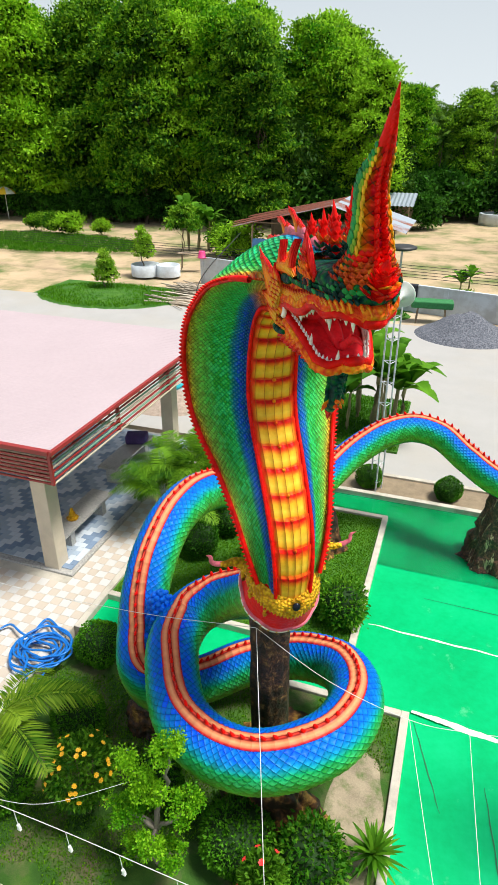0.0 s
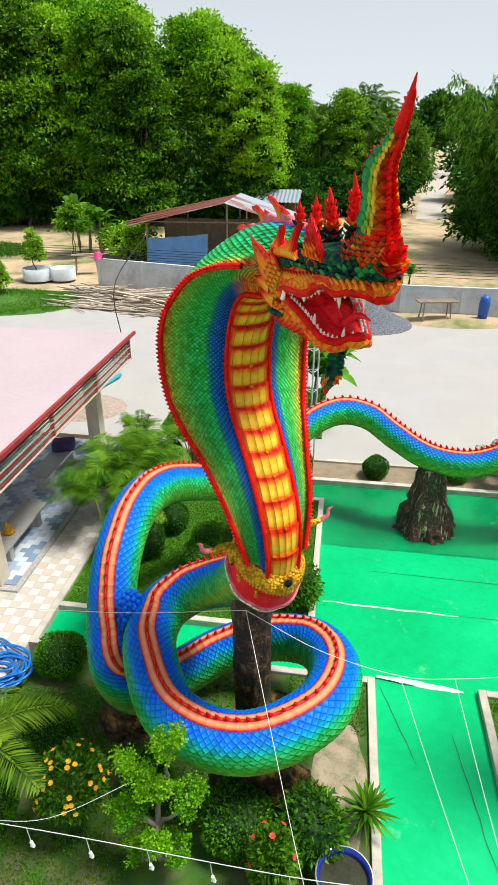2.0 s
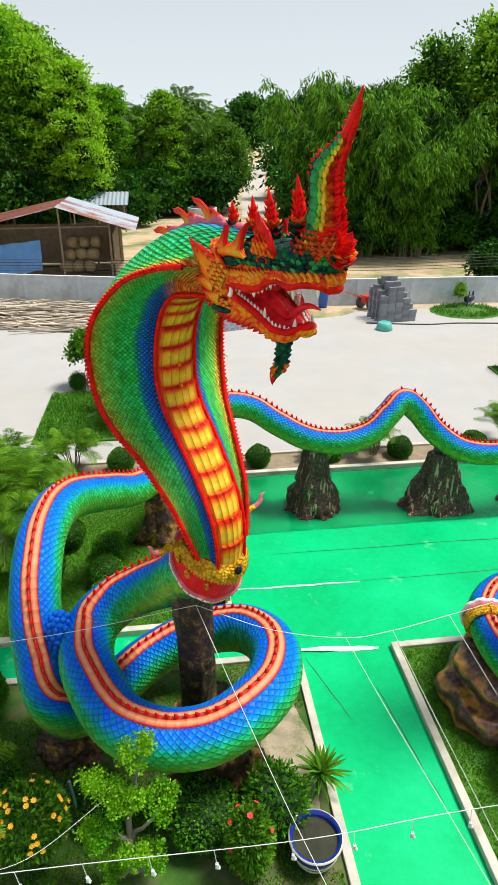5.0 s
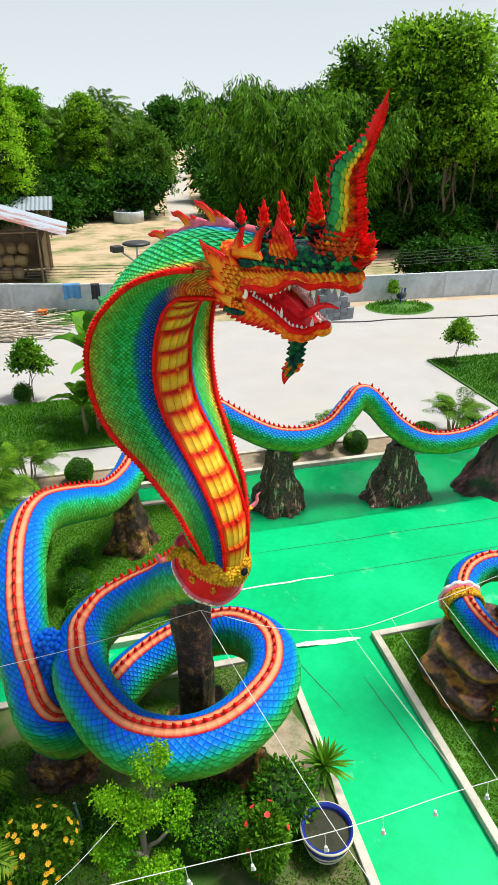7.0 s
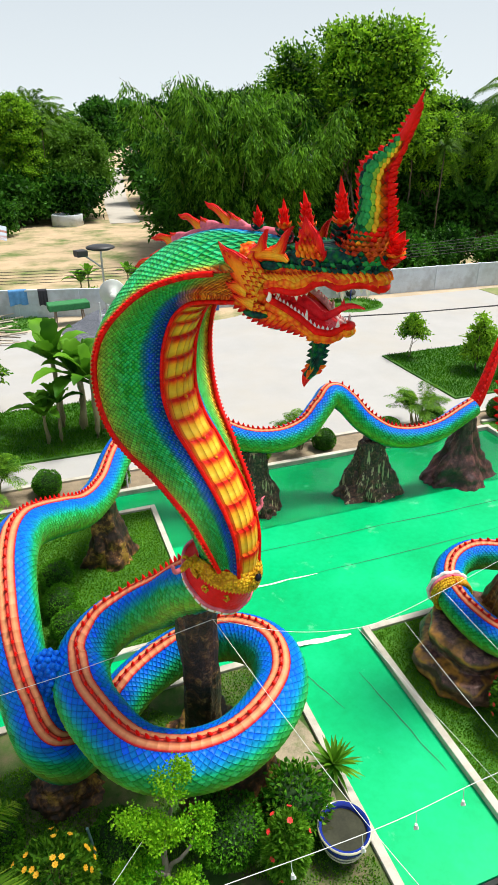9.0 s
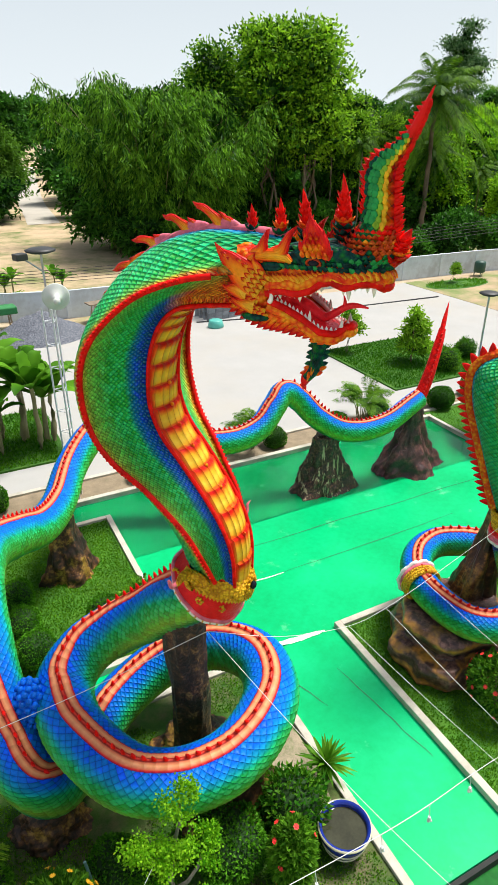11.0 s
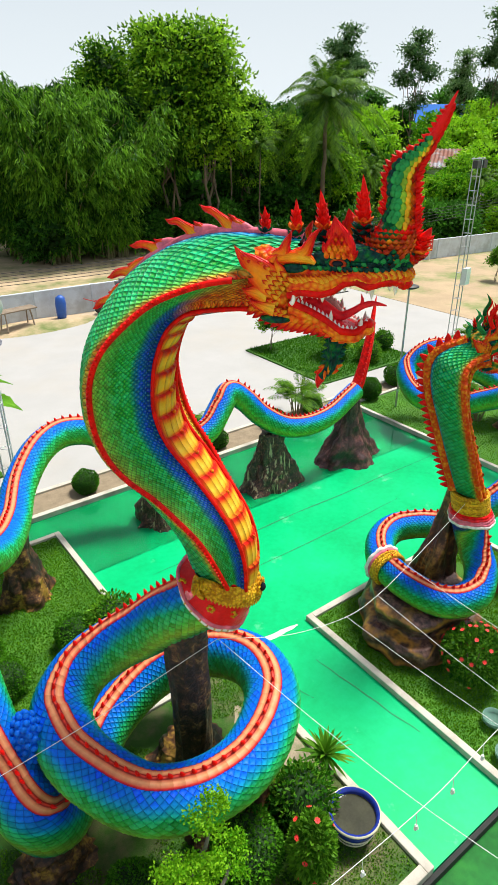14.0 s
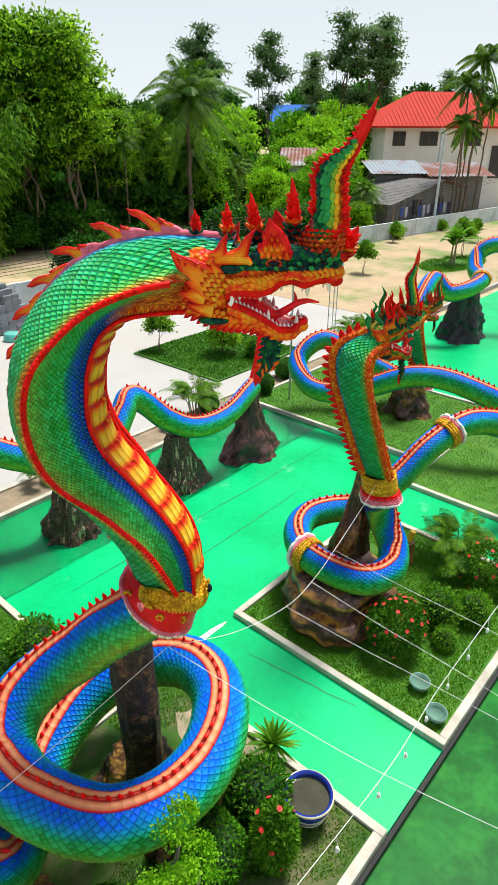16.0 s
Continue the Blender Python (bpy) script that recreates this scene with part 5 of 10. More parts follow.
def collar(shape):
    # flared red skirt with a scalloped white hem that sheathes the body below
    top_c, low_c = np.array([0.24, 0, 4.26]), np.array([0.09, 0, 3.88])
    rows = 18
    a = np.linspace(0, 2 * np.pi, 64, endpoint=False)
    out = []
    for q in np.linspace(0, 1, rows):
        c = top_c * (1 - q) + low_c * q
        e = np.array([1.0, 0, 0.08]) * (1 - q) + np.array([0.743, 0, -0.669]) * q
        e /= np.linalg.norm(e)
        ra, rl = 0.35 + 0.12 * q + 0.03 * math.sin(q * 3.1), 0.30 + 0.14 * q
        scal = 1 + (0.035 * np.abs(np.sin(a * 4)) if q > 0.85 else 0 * a)
        out.append(c + (np.cos(a) * scal)[:, None] * e * ra + (np.sin(a) * scal)[:, None] * np.array([0, 1, 0]) * rl)
    pts = np.array(out)
    uv = np.stack(np.broadcast_arrays(np.linspace(0, 1, rows)[:, None], (a / 6.2832)[None]), -1)
    shape.grid(pts, np.array(uv), 14, wrap=True)
    tube(shape, np.vstack([pts[-1], pts[-1][:1]]), 0.022, 7)
    tube(shape, np.vstack([pts[-2], pts[-2][:1]]), 0.024, 9)
    for k in range(30):
        p = pts[-1][int(k * 64 / 30)]
        loft_ball(shape, p, (0.026, 0.026, 0.026), 6, 5, 6)
    for k in (8, 14, 24, 40, 50, 56):
        p = pts[11][k]
        for j in range(6):
            loft_ball(shape, p + np.array([0.035 * math.cos(j), 0, 0.035 * math.sin(j)]), (0.02, 0.02, 0.02), 6, 5, 6)
    # feathered gold girdle: deep at the front, running up into curls at both sides
    for k in range(45):
        c = -2.0 + 4.0 * k / 44
        deep = 0.15 * math.cos(c * 0.62) ** 2 + 0.04
        for j in range(6):
            q = j / 5
            z = 4.26 - 0.12 * (1 - abs(c) / 2.2) - deep * q + 0.04 * abs(c) / 2
            rx = 0.385 + 0.05 * math.sin(q * 2.4) * math.cos(c * 0.5)
            p = np.array([0.20 + rx * math.cos(c), (0.335 + 0.04 * q) * math.sin(c), z])
            o = np.array([math.cos(c), math.sin(c), 0])
            flame(shape, p + [0, 0, 0.03], p + o * 0.045 + np.array([-0.02 * math.cos(c), 0, -0.055]), 0.060, 0.022, o * 0.015, (o[0], o[1], 0.001), 6, 5)
    loft_ball(shape, (0.68, 0, 4.10), (0.035, 0.045, 0.05), 12)
    for k in range(12):
        c = 2 * math.pi * k / 12
        flame(shape, (0.65, 0.05 * math.cos(c), 4.10 + 0.055 * math.sin(c)), (0.66, 0.11 * math.cos(c), 4.10 + 0.12 * math.sin(c)), 0.05, 0.03, (0.02, 0, 0), (1, 0, 0), 6, 5)
    for side in (1, -1):
        c = np.linspace(0.2, 4.6, 24)
        tube(shape, np.stack([0.19 + (0.16 - 0.022 * c) * np.cos(c), side * (0.40 + 0.01 * c), 4.22 + (0.16 - 0.022 * c) * np.sin(c)], 1), np.linspace(0.045, 0.02, 24), 6, 7)
        blade(shape, [(0.22, side * 0.34, 4.24), (0.14, side * 0.44, 4.34), (0.13, side * 0.54, 4.38), (0.15, side * 0.63, 4.385), (0.16, side * 0.70, 4.40)], [0.14, 0.13, 0.10, 0.075, 0.06], [0.09, 0.08, 0.06, 0.05, 0.04], (0.9, 0, 0.4), 6)
        blade(shape, [(0.15, side * 0.66, 4.39), (0.16, side * 0.74, 4.415), (0.17, side * 0.79, 4.46), (0.16, side * 0.80, 4.52), (0.18, side * 0.85, 4.56)], [0.065, 0.06, 0.05, 0.04, 0.004], [0.045, 0.04, 0.035, 0.03, 0.004], (0.9, 0, 0.4), 9)
    flame(shape, (0.34, 0, 3.62), (-0.10, 0, 3.44), 0.06, 0.05, (0.02, 0, -0.07), (0, 1, 0), 9, 8)


def place_front(shape, part_shape, m):
    """Lay the upright half into the statue with the matrix m."""
    a = np.array(m)
    for v in part_shape.v:
        w = v @ a[:3, :3].T + a[:3, 3]
        shape.v.append(w)
    for f in part_shape.f:
        shape.f.append(f + shape.n)
    shape.uv += part_shape.uv
    shape.mat += part_shape.mat
    shape.n += part_shape.n


def front_half(fine=1.0, rim_mat=2):
    s = Shape()
    hood(s, fine, rim_mat)
    head(s)
    collar(s)
    # the crown leans a little to its right
    s.v = [np.column_stack([v[:, 0], v[:, 1] - 0.08 * np.maximum(0, v[:, 2] - 7.62), v[:, 2]]) for v in s.v]
    return s


FORE = np.array((0.5593, -0.829))
HEAD_TURN = math.degrees(math.atan2(FORE[1], FORE[0]))

# the great serpent: coil round the post, arch over the lawn, waves along the far side of the pond, raised tail
great = Shape()
place_front(great, front_half(1.0), pose(0.21 * 0.829, 0.21 * 0.5593, 0, 0, 0, HEAD_TURN))
COIL = [(0.24, 0.02, 3.86), (0.02, 0.35, 3.52), (-0.22, 0.85, 2.98), (-0.60, 1.22, 2.58), (-1.05, 1.32, 2.30), (-1.42, 1.08, 2.08), (-1.48, 0.58, 1.92), (-1.27, 0.10, 1.74), (-1.0, -0.27, 1.64), (-0.65, -0.49, 1.60), (-0.26, -0.60, 1.60), (0.18, -0.61, 1.66), (0.64, -0.44, 1.76), (1.03, -0.06, 1.80), (1.18, 0.51, 1.74), (1.05, 1.10, 1.55), (0.70, 1.54, 1.33), (0.04, 1.76, 1.05), (-0.70, 1.60, 0.80), (-1.30, 1.15, 0.66), (-1.78, 0.68, 0.78), (-2.06, 0.61, 1.25), (-2.20, 0.94, 1.75), (-2.26, 1.30, 2.24), (-2.26, 1.75, 2.65), (-2.23, 2.32, 2.88), (-2.14, 3.00, 2.88), (-1.94, 3.72, 2.66), (-1.52, 4.43, 2.30), (-1.01, 5.12, 1.93), (-0.55, 5.89, 1.86), (-0.10, 6.67, 2.16), (0.50, 7.24, 2.50), (1.11, 7.52, 2.64), (1.75, 7.51, 2.54), (2.38, 7.25, 2.20), (3.06, 6.95, 1.92), (3.80, 6.74, 1.89), (4.47, 6.75, 2.08), (4.94, 6.89, 2.48), (5.30, 7.02, 2.75), (5.70, 6.95, 2.49), (6.12, 6.71, 2.01), (6.68, 6.44, 1.66), (7.35, 6.28, 1.58), (8.05, 6.24, 1.69), (8.74, 6.32, 1.95), (9.15, 6.40, 2.08)]
COIL_R = np.interp(np.arange(len(COIL)), [0, 3, 5, 26, 34, 44, 48], [0.33, 0.34, 0.365, 0.35, 0.30, 0.27, 0.24])
body_tube(great, COIL, COIL_R, 0, 0.098, around=AROUND, relief=0.026)
# knob of blue curls where coil and arch touch
for k in range(90):
    a, h = 2.4 * k, 1 - 2 * (k + 0.5) / 90
    rh = math.sqrt(1 - h * h)
    c = (-1.87 + 0.19 * rh * math.cos(a), 0.96 + 0.24 * rh * math.sin(a), 2.08 + 0.34 * h)
    loft_ball(great, c, (0.042, 0.042, 0.042), 13)
    loft_ball(great, (-1.87, 0.96, 2.08), (0.20, 0.24, 0.33), 13) if k == 0 else None
TAIL = [(9.10, 6.40, 2.06), (9.30, 6.44, 2.30), (9.55, 6.52, 2.80), (9.85, 6.68, 3.35), (10.1, 6.85, 3.75)]
body_tube(great, TAIL, [0.17, 0.155, 0.135, 0.115, 0.085], 2, 0.10, 5, 0.05, up=(-0.6, -0.8, 0.1))
flame(great, (10.05, 6.82, 3.66), (10.45, 7.10, 4.42), 0.2, 0.14, (-0.02, 0.0, -0.08), (0.5, -0.8, 0), 2, 10)
naga_big = great.make("serpent_statue", NAGA_MATS)
tagged(naga_big, "towering hooded serpent statue, green scales, yellow belly, red flame crest", "statue", "serpent statues")


# profile of the smaller serpents, from the collar to the neck
SMALL_HOOD = [
    ((0.28, 2.95), (0.16, 2.98, 0.26), (-0.24, 3.02)), ((0.13, 3.39), (0.0, 3.40, 0.36), (-0.39, 3.42)), ((-0.04, 3.89), (-0.16, 3.90, 0.46), (-0.57, 3.92)),
    ((-0.20, 4.37), (-0.32, 4.38, 0.53), (-0.74, 4.40)), ((-0.30, 4.77), (-0.43, 4.79, 0.55), (-0.88, 4.82)), ((-0.32, 5.08), (-0.48, 5.12, 0.52), (-0.93, 5.18)),
    ((-0.29, 5.24), (-0.46, 5.32, 0.45), (-0.87, 5.41)), ((-0.20, 5.32), (-0.34, 5.44, 0.36), (-0.68, 5.56)), ((-0.05, 5.36), (-0.15, 5.52, 0.28), (-0.42, 5.66)),
]


def small_serpent(label, at, turn, size, lift, coil, radius, collars=()):
    s = Shape()
    if at:
        m = pose(at[0], at[1], lift, 0, 0, turn) @ Matrix.Diagonal((size, size, size, 1))
        fore = Shape()
        hood(fore, 0.62, 10, SMALL_HOOD)
        # the head tips up and the crest is taller than the great one's
        top = Shape()
        head(top)
        tip_up = Matrix(((0.60, 0, -0.20, 0.80), (0, 0.68, 0, 0), (0.17, 0, 0.947, -1.647), (0, 0, 0, 1)))
        place_front(fore, top, tip_up)
        for k in range(13):
            z = 2.98 - 0.042 * k
            a = np.linspace(0, 2 * np.pi, 41)
            flare = 0.0 if k < 8 else 0.012 * (k - 7) + 0.022 * np.abs(np.sin(a * 5))
            ring = np.stack([0.03 + 0.008 * k + (0.30 + flare) * np.cos(a), (0.29 + flare) * np.sin(a), 0 * a + z + 0.02 * np.sin(3 * a) * (k > 10)], 1)
            tube(fore, ring, 0.034, (6, 6, 18, 6, 6, 18, 6, 6, 2, 11, 9, 9, 7)[k], 7)
        # orange fin with red barbs down the back of the hood
        back = smooth_line([(b[0] - 0.02, 0, b[1]) for f, r, b in SMALL_HOOD], 0.04)[0]
        tube(fore, back, 0.085, 10, 9)
        for i in range(2, len(back) - 2, 3):
            t = (back[i + 1] - back[i - 1]) / np.linalg.norm(back[i + 1] - back[i - 1])
            out = np.array([-t[2], 0, t[0]])
            flame(fore, back[i] + out * 0.03, back[i] + out * 0.20 + t * 0.07, 0.12, 0.05, t * 0.02, (0, 1, 0), 2, 7)
        # overlapping orange plates down the front
        for f, r, b in SMALL_HOOD[:-2]:
            for dz in (0.0, 0.17):
                blade(fore, [(f[0] - 0.36 * dz, y, f[1] + dz + z) for y, z in ((-0.16, 0.03), (-0.08, -0.02), (0, -0.04), (0.08, -0.02), (0.16, 0.03))], [0.05, 0.13, 0.16, 0.13, 0.05], 0.06, (1, 0, 0.3), 10, 0, 1, 0.03, 8)
        # curling red and green locks behind the crown
        for a, z, ta, tz, y in ((-0.22, 5.80, -0.36, 6.12, 0.10), (-0.12, 5.90, -0.18, 6.30, 0.16), (-0.06, 5.93, -0.03, 6.25, 0.20), (-0.32, 5.68, -0.50, 5.95, 0.06), (-0.16, 5.9, -0.26, 6.38, 0.0)):
            for sy in (1, -1):
                blade(fore, [(a, sy * y, z), (a * 0.6 + ta * 0.4 - 0.05, sy * y, z * 0.6 + tz * 0.4), (a * 0.3 + ta * 0.7 + 0.03, sy * y * 1.1, z * 0.25 + tz * 0.75), (ta, sy * y * 1.2, tz)], [0.07, 0.06, 0.045, 0.004], 0.04, (0, 1, 0), 2 if y > 0.12 else 16, 0, 1.0, 0.03, 7)
        place_front(s, fore, m)
    body_tube(s, coil, radius, 0, 0.075, 5, 0.05, around=22)
    line, t = smooth_line(coil, 0.05)
    for spot in collars:
        i = int(np.argmin(((line - np.array(spot)) ** 2).sum(1)))
        r = radius if np.isscalar(radius) else float(np.interp(i / len(line), np.linspace(0, 1, len(radius)), radius))
        tan, d, w = frames_along(line)
        for k in range(5):
            c = line[i] + tan[i] * 0.06 * k
            a = np.linspace(0, 2 * np.pi, 33)
            rr = r + 0.05 + (0.04 * np.abs(np.sin(a * 5)) if k == 4 else 0 * a)
            tube(s, c + (rr * np.cos(a))[:, None] * d[i] + (rr * np.sin(a))[:, None] * w[i], 0.04, (6, 6, 6, 9, 7)[k], 6)
    ob = s.make("serpent_statue", NAGA_MATS_SMALL)
    return tagged(ob, label, "statue", "serpent statues")


NAGA_MATS_SMALL = [body_paint("small_serpent_paint", 22)] + NAGA_MATS[1:]
NAGA_MATS_SMALL[10] = carved_paint("orange_fin_enamel", [(0.30, (0.80, 0.42, 0.03)), (0.48, (0.78, 0.22, 0.01)), (0.66, (0.66, 0.06, 0.006))], 20)
NAGA_MATS_SMALL[4] = NAGA_MATS_SMALL[19] = hood_paint("green_hood_paint", (0.004, 0.22, 0.30))
NAGA_MATS_SMALL[5] = carved_paint("green_gold_enamel", [(0.30, (0.66, 0.40, 0.03)), (0.44, (0.62, 0.22, 0.015)), (0.56, (0.16, 0.26, 0.02)), (0.74, (0.01, 0.16, 0.03))], 18)
NAGA_MATS_SMALL[1] = flame_paint("gold_flame_paint", [(0.0, (0.80, 0.34, 0.02)), (0.30, (0.82, 0.22, 0.01)), (0.62, (0.76, 0.06, 0.01)), (1.0, (0.66, 0.012, 0.012))])
# second serpent on its brown rock in the next garden
C2 = [(5.80, 0.40, 2.62), (5.92, 0.42, 2.25), (5.97, 0.25, 1.80), (5.88, 0.0, 1.50), (5.62, -0.17, 1.32), (5.36, -0.19, 1.26), (5.08, -0.08, 1.22), (4.88, 0.18, 1.21), (4.80, 0.62, 1.21), (4.82, 1.10, 1.23), (4.95, 1.50, 1.26), (5.30, 1.82, 1.32), (5.75, 1.90, 1.38), (6.20, 1.68, 1.42), (6.6, 1.35, 1.42), (7.0, 1.1, 1.55), (7.6, 0.85, 1.95), (8.3, 0.55, 2.55), (9.2, 0.2, 2.85), (10.2, -0.3, 2.55), (11.2, -0.8, 1.7), (12.0, -1.2, 0.8)]
small_serpent("hooded serpent statue with orange back fins, coiled on a brown rock", (5.72, 0.42), -45, 1.0, 0.0, C2, 0.27, ((4.83, 1.15, 1.24), (8.6, 0.45, 2.68)))
# two more on the far side
C3 = [(15.2, 4.1, 1.05), (15.15, 4.25, 0.9), (14.8, 4.8, 1.1), (14.1, 5.8, 1.7), (13.5, 7.0, 2.3), (12.5, 7.35, 1.75), (11.8, 6.3, 1.3), (12.0, 5.2, 1.3), (12.3, 4.2, 1.75), (12.4, 3.2, 2.25), (12.6, 2.3, 2.35), (12.9, 1.3, 2.1), (13.4, 0.2, 1.6), (14.0, -0.8, 0.9), (14.6, -1.7, 0.1)]
small_serpent("hooded serpent statue with gaping red mouth beside the far pond", (15.15, 4.15), -40, 0.857, -1.30, C3, 0.29, ())
C4 = [(20.2, 7.2, 0.4), (20.5, 7.28, 1.7), (21.66, 7.47, 2.6), (22.6, 7.57, 2.75), (22.9, 7.0, 2.2), (23.4, 6.41, 2.35), (24.6, 6.3, 2.6), (25.5, 7.0, 2.8), (26.34, 7.31, 3.4), (26.67, 6.59, 3.85), (26.86, 5.6, 3.5), (26.9, 4.6, 2.0), (26.9, 4.0, 0.2)]
small_serpent("looping body of a distant serpent statue over black rocks", None, 0, 1, 0, C4, 0.33, ((24.6, 6.3, 2.6),))


# ---------------------------------------------------------------- rocks that carry them
def rock(name, label, x, y, rx, ry, h, top, seed, mat, flutes=0, lean=(0, 0), z0=-0.1, cat="rock", steps=44):
    """A moulded cement rock: wide foot, narrow head, lumps and flutes."""
    rng = random.Random(seed)
    bm = bmesh.new()
    seg = 72
    rings = []
    for i in range(steps + 1):
        q = i / steps
        w = (1 - q) ** 1.6 * (1 - top) + top
        ring = []
        for k in range(seg):
            a = 2 * math.pi * k / seg
            f = 1 + (0.10 * math.cos(a * flutes + seed) * (1 - 0.3 * q) if flutes else 0)
            n1 = noise.noise(Vector((math.cos(a) * 1.7 + seed, math.sin(a) * 1.7, q * 2.6))) * 0.26 + noise.noise(Vector((math.cos(a) * 5 + seed, math.sin(a) * 5, q * 7))) * 0.16 + noise.noise(Vector((math.cos(a) * 12 + seed, math.sin(a) * 12, q * 13))) * 0.09
            r = w * f * (1 + n1)
            ring.append(bm.verts.new((x + lean[0] * q + rx * r * math.cos(a), y + lean[1] * q + ry * r * math.sin(a), z0 + (h - z0) * q + 0.05 * n1)))
        rings.append(ring)
    for a, b in zip(rings, rings[1:]):
        for k in range(seg):
            bm.faces.new((a[k], a[(k + 1) % seg], b[(k + 1) % seg], b[k]))
    bm.faces.new(rings[-1])
    bm.faces.new(rings[0][::-1])
    ob = finish(name, bm, mat, True)
    return tagged(ob, label, cat)


def stump_paint():
    """Dark brown cement bark with short ochre dabs running down it."""
    m, n, l, p = nodes_of("painted_stump")
    co = n.new("ShaderNodeTexCoord").outputs["Object"]
    mp = n.new("ShaderNodeMapping")
    mp.inputs["Scale"].default_value = (6.5, 6.5, 0.9)
    l.new(co, mp.inputs[0])
    f = noise_node(n, l, 1.6, 4, 0.6, mp.outputs[0])
    g = noise_node(n, l, 18, 4, 0.6, co)
    col = ramp_node(n, l, g, [(0.3, (0.010, 0.007, 0.006)), (0.5, (0.055, 0.024, 0.016)), (0.66, (0.20, 0.085, 0.05))])
    dab = ramp_node(n, l, f, [(0.575, (0, 0, 0)), (0.63, (0.9,) * 3)])
    col = mix_node(n, l, dab, col, (0.52, 0.42, 0.24))
    l.new(col, p.inputs["Base Color"])
    p.inputs["Roughness"].default_value = 0.45
    l.new(bump_node(n, l, g, 0.6, 0.04), p.inputs["Normal"])
    return m


M_STUMP = stump_paint()
M_ROCKR = surface("red_brown_rock", [(0.3, (0.02, 0.010, 0.010)), (0.5, (0.06, 0.022, 0.022)), (0.68, (0.24, 0.085, 0.07))], 3.2, 0.5, 14, 0.9, 0.06)
LB = "dark brown cement stump with ochre dabs under the serpent's body"
rock("cement_stump", LB, 3.20, 6.85, 0.78, 0.62, 1.66, 0.36, 3, M_STUMP, 7)
rock("cement_stump", LB, 6.36, 6.62, 0.95, 0.66, 1.52, 0.36, 5, M_STUMP, 7)
rock("cement_rock", "red-brown cement rock under the serpent's tail", 9.0, 6.45, 1.12, 0.75, 1.80, 0.18, 8, M_ROCKR, 5, (0.05, -0.1))
rock("cement_rock", "dark brown cement rock on the lawn under the arch", -0.55, 5.93, 0.60, 0.50, 1.56, 0.42, 11, M_ROCK, 4)
rock("cement_rock", "dark brown cement rock with ochre patches under the low coil", -1.95, 0.62, 0.62, 0.5, 0.55, 0.5, 14, M_ROCK, 4)
rock("cement_rock", "dark brown cement rock with ochre patches under the front coil", 0.30, -0.30, 0.85, 0.42, 1.36, 0.40, 17, M_ROCK, 5)
bm = bmesh.new()
rings = []
for i in range(60):
    z = -0.1 + 3.42 * i / 59
    ring = []
    for k in range(40):
        a = 2 * math.pi * k / 40
        r = 0.245 + 0.10 * max(0, 1 - z / 0.7) ** 2 * (1 + 0.5 * math.cos(5 * a)) + 0.045 * noise.noise(Vector((math.cos(a) * 3.2, math.sin(a) * 3.2, z * 0.9))) + 0.030 * noise.noise(Vector((math.cos(a) * 9, math.sin(a) * 9, z * 2.2)))
        ring.append(bm.verts.new((0.03 + 0.02 * math.sin(z * 1.3) + r * math.cos(a), 0.42 - 0.015 * z + r * math.sin(a), z)))
    rings.append(ring)
for u, w in zip(rings, rings[1:]):
    for k in range(40):
        bm.faces.new((u[k], u[(k + 1) % 40], w[(k + 1) % 40], w[k]))
bm.faces.new(rings[-1])
tagged(finish("cement_post", bm, surface("dark_cement_bark", [(0.38, (0.006, 0.005, 0.004)), (0.48, (0.028, 0.015, 0.010)), (0.56, (0.08, 0.038, 0.02)), (0.66, (0.26, 0.15, 0.05))], 5.5, 0.55, 22, 0.9, 0.05), True), "dark brown cement tree post inside the coil", "post")
rock("cement_rock", "dark brown cement rock at the foot of the post", 0.20, 0.80, 0.80, 0.72, 0.62, 0.45, 22, M_ROCK, 5)


def ledge_paint():
    """Purple-brown cement rock, ochre rubbed along the ledges."""
    m, n, l, p = nodes_of("ledge_rock_paint")
    co = n.new("ShaderNodeTexCoord").outputs["Object"]
    sp = n.new("ShaderNodeSeparateXYZ")
    l.new(co, sp.inputs[0])
    g, f = noise_node(n, l, 9, 5, 0.65, co), noise_node(n, l, 1.9, 3, 0.6, co)
    col = ramp_node(n, l, math_node(n, l, "ADD", math_node(n, l, "MULTIPLY", g, 0.6), math_node(n, l, "MULTIPLY", f, 0.4)), [(0.40, (0.014, 0.007, 0.008)), (0.50, (0.060, 0.026, 0.024)), (0.60, (0.20, 0.10, 0.08))])
    z = math_node(n, l, "ADD", sp.outputs[2], math_node(n, l, "MULTIPLY", math_node(n, l, "SUBTRACT", f, 0.5), 0.5))
    rub = ramp_node(n, l, z, [(0.04, (0, 0, 0)), (0.14, (1.0,) * 3), (0.24, (0.05,) * 3), (0.44, (0.04,) * 3), (0.50, (0.95,) * 3), (0.56, (0, 0, 0)), (0.80, (0.05,) * 3), (0.90, (0.95,) * 3), (0.97, (0, 0, 0))])
    rub = math_node(n, l, "MULTIPLY", rub, ramp_node(n, l, noise_node(n, l, 3.3, 3, 0.6, co), [(0.36, (0.25,) * 3), (0.56, (1, 1, 1))]))
    l.new(mix_node(n, l, rub, col, (0.55, 0.25, 0.035)), p.inputs["Base Color"])
    p.inputs["Roughness"].default_value = 0.42
    l.new(bump_node(n, l, g, 0.5, 0.03), p.inputs["Normal"])
    return m


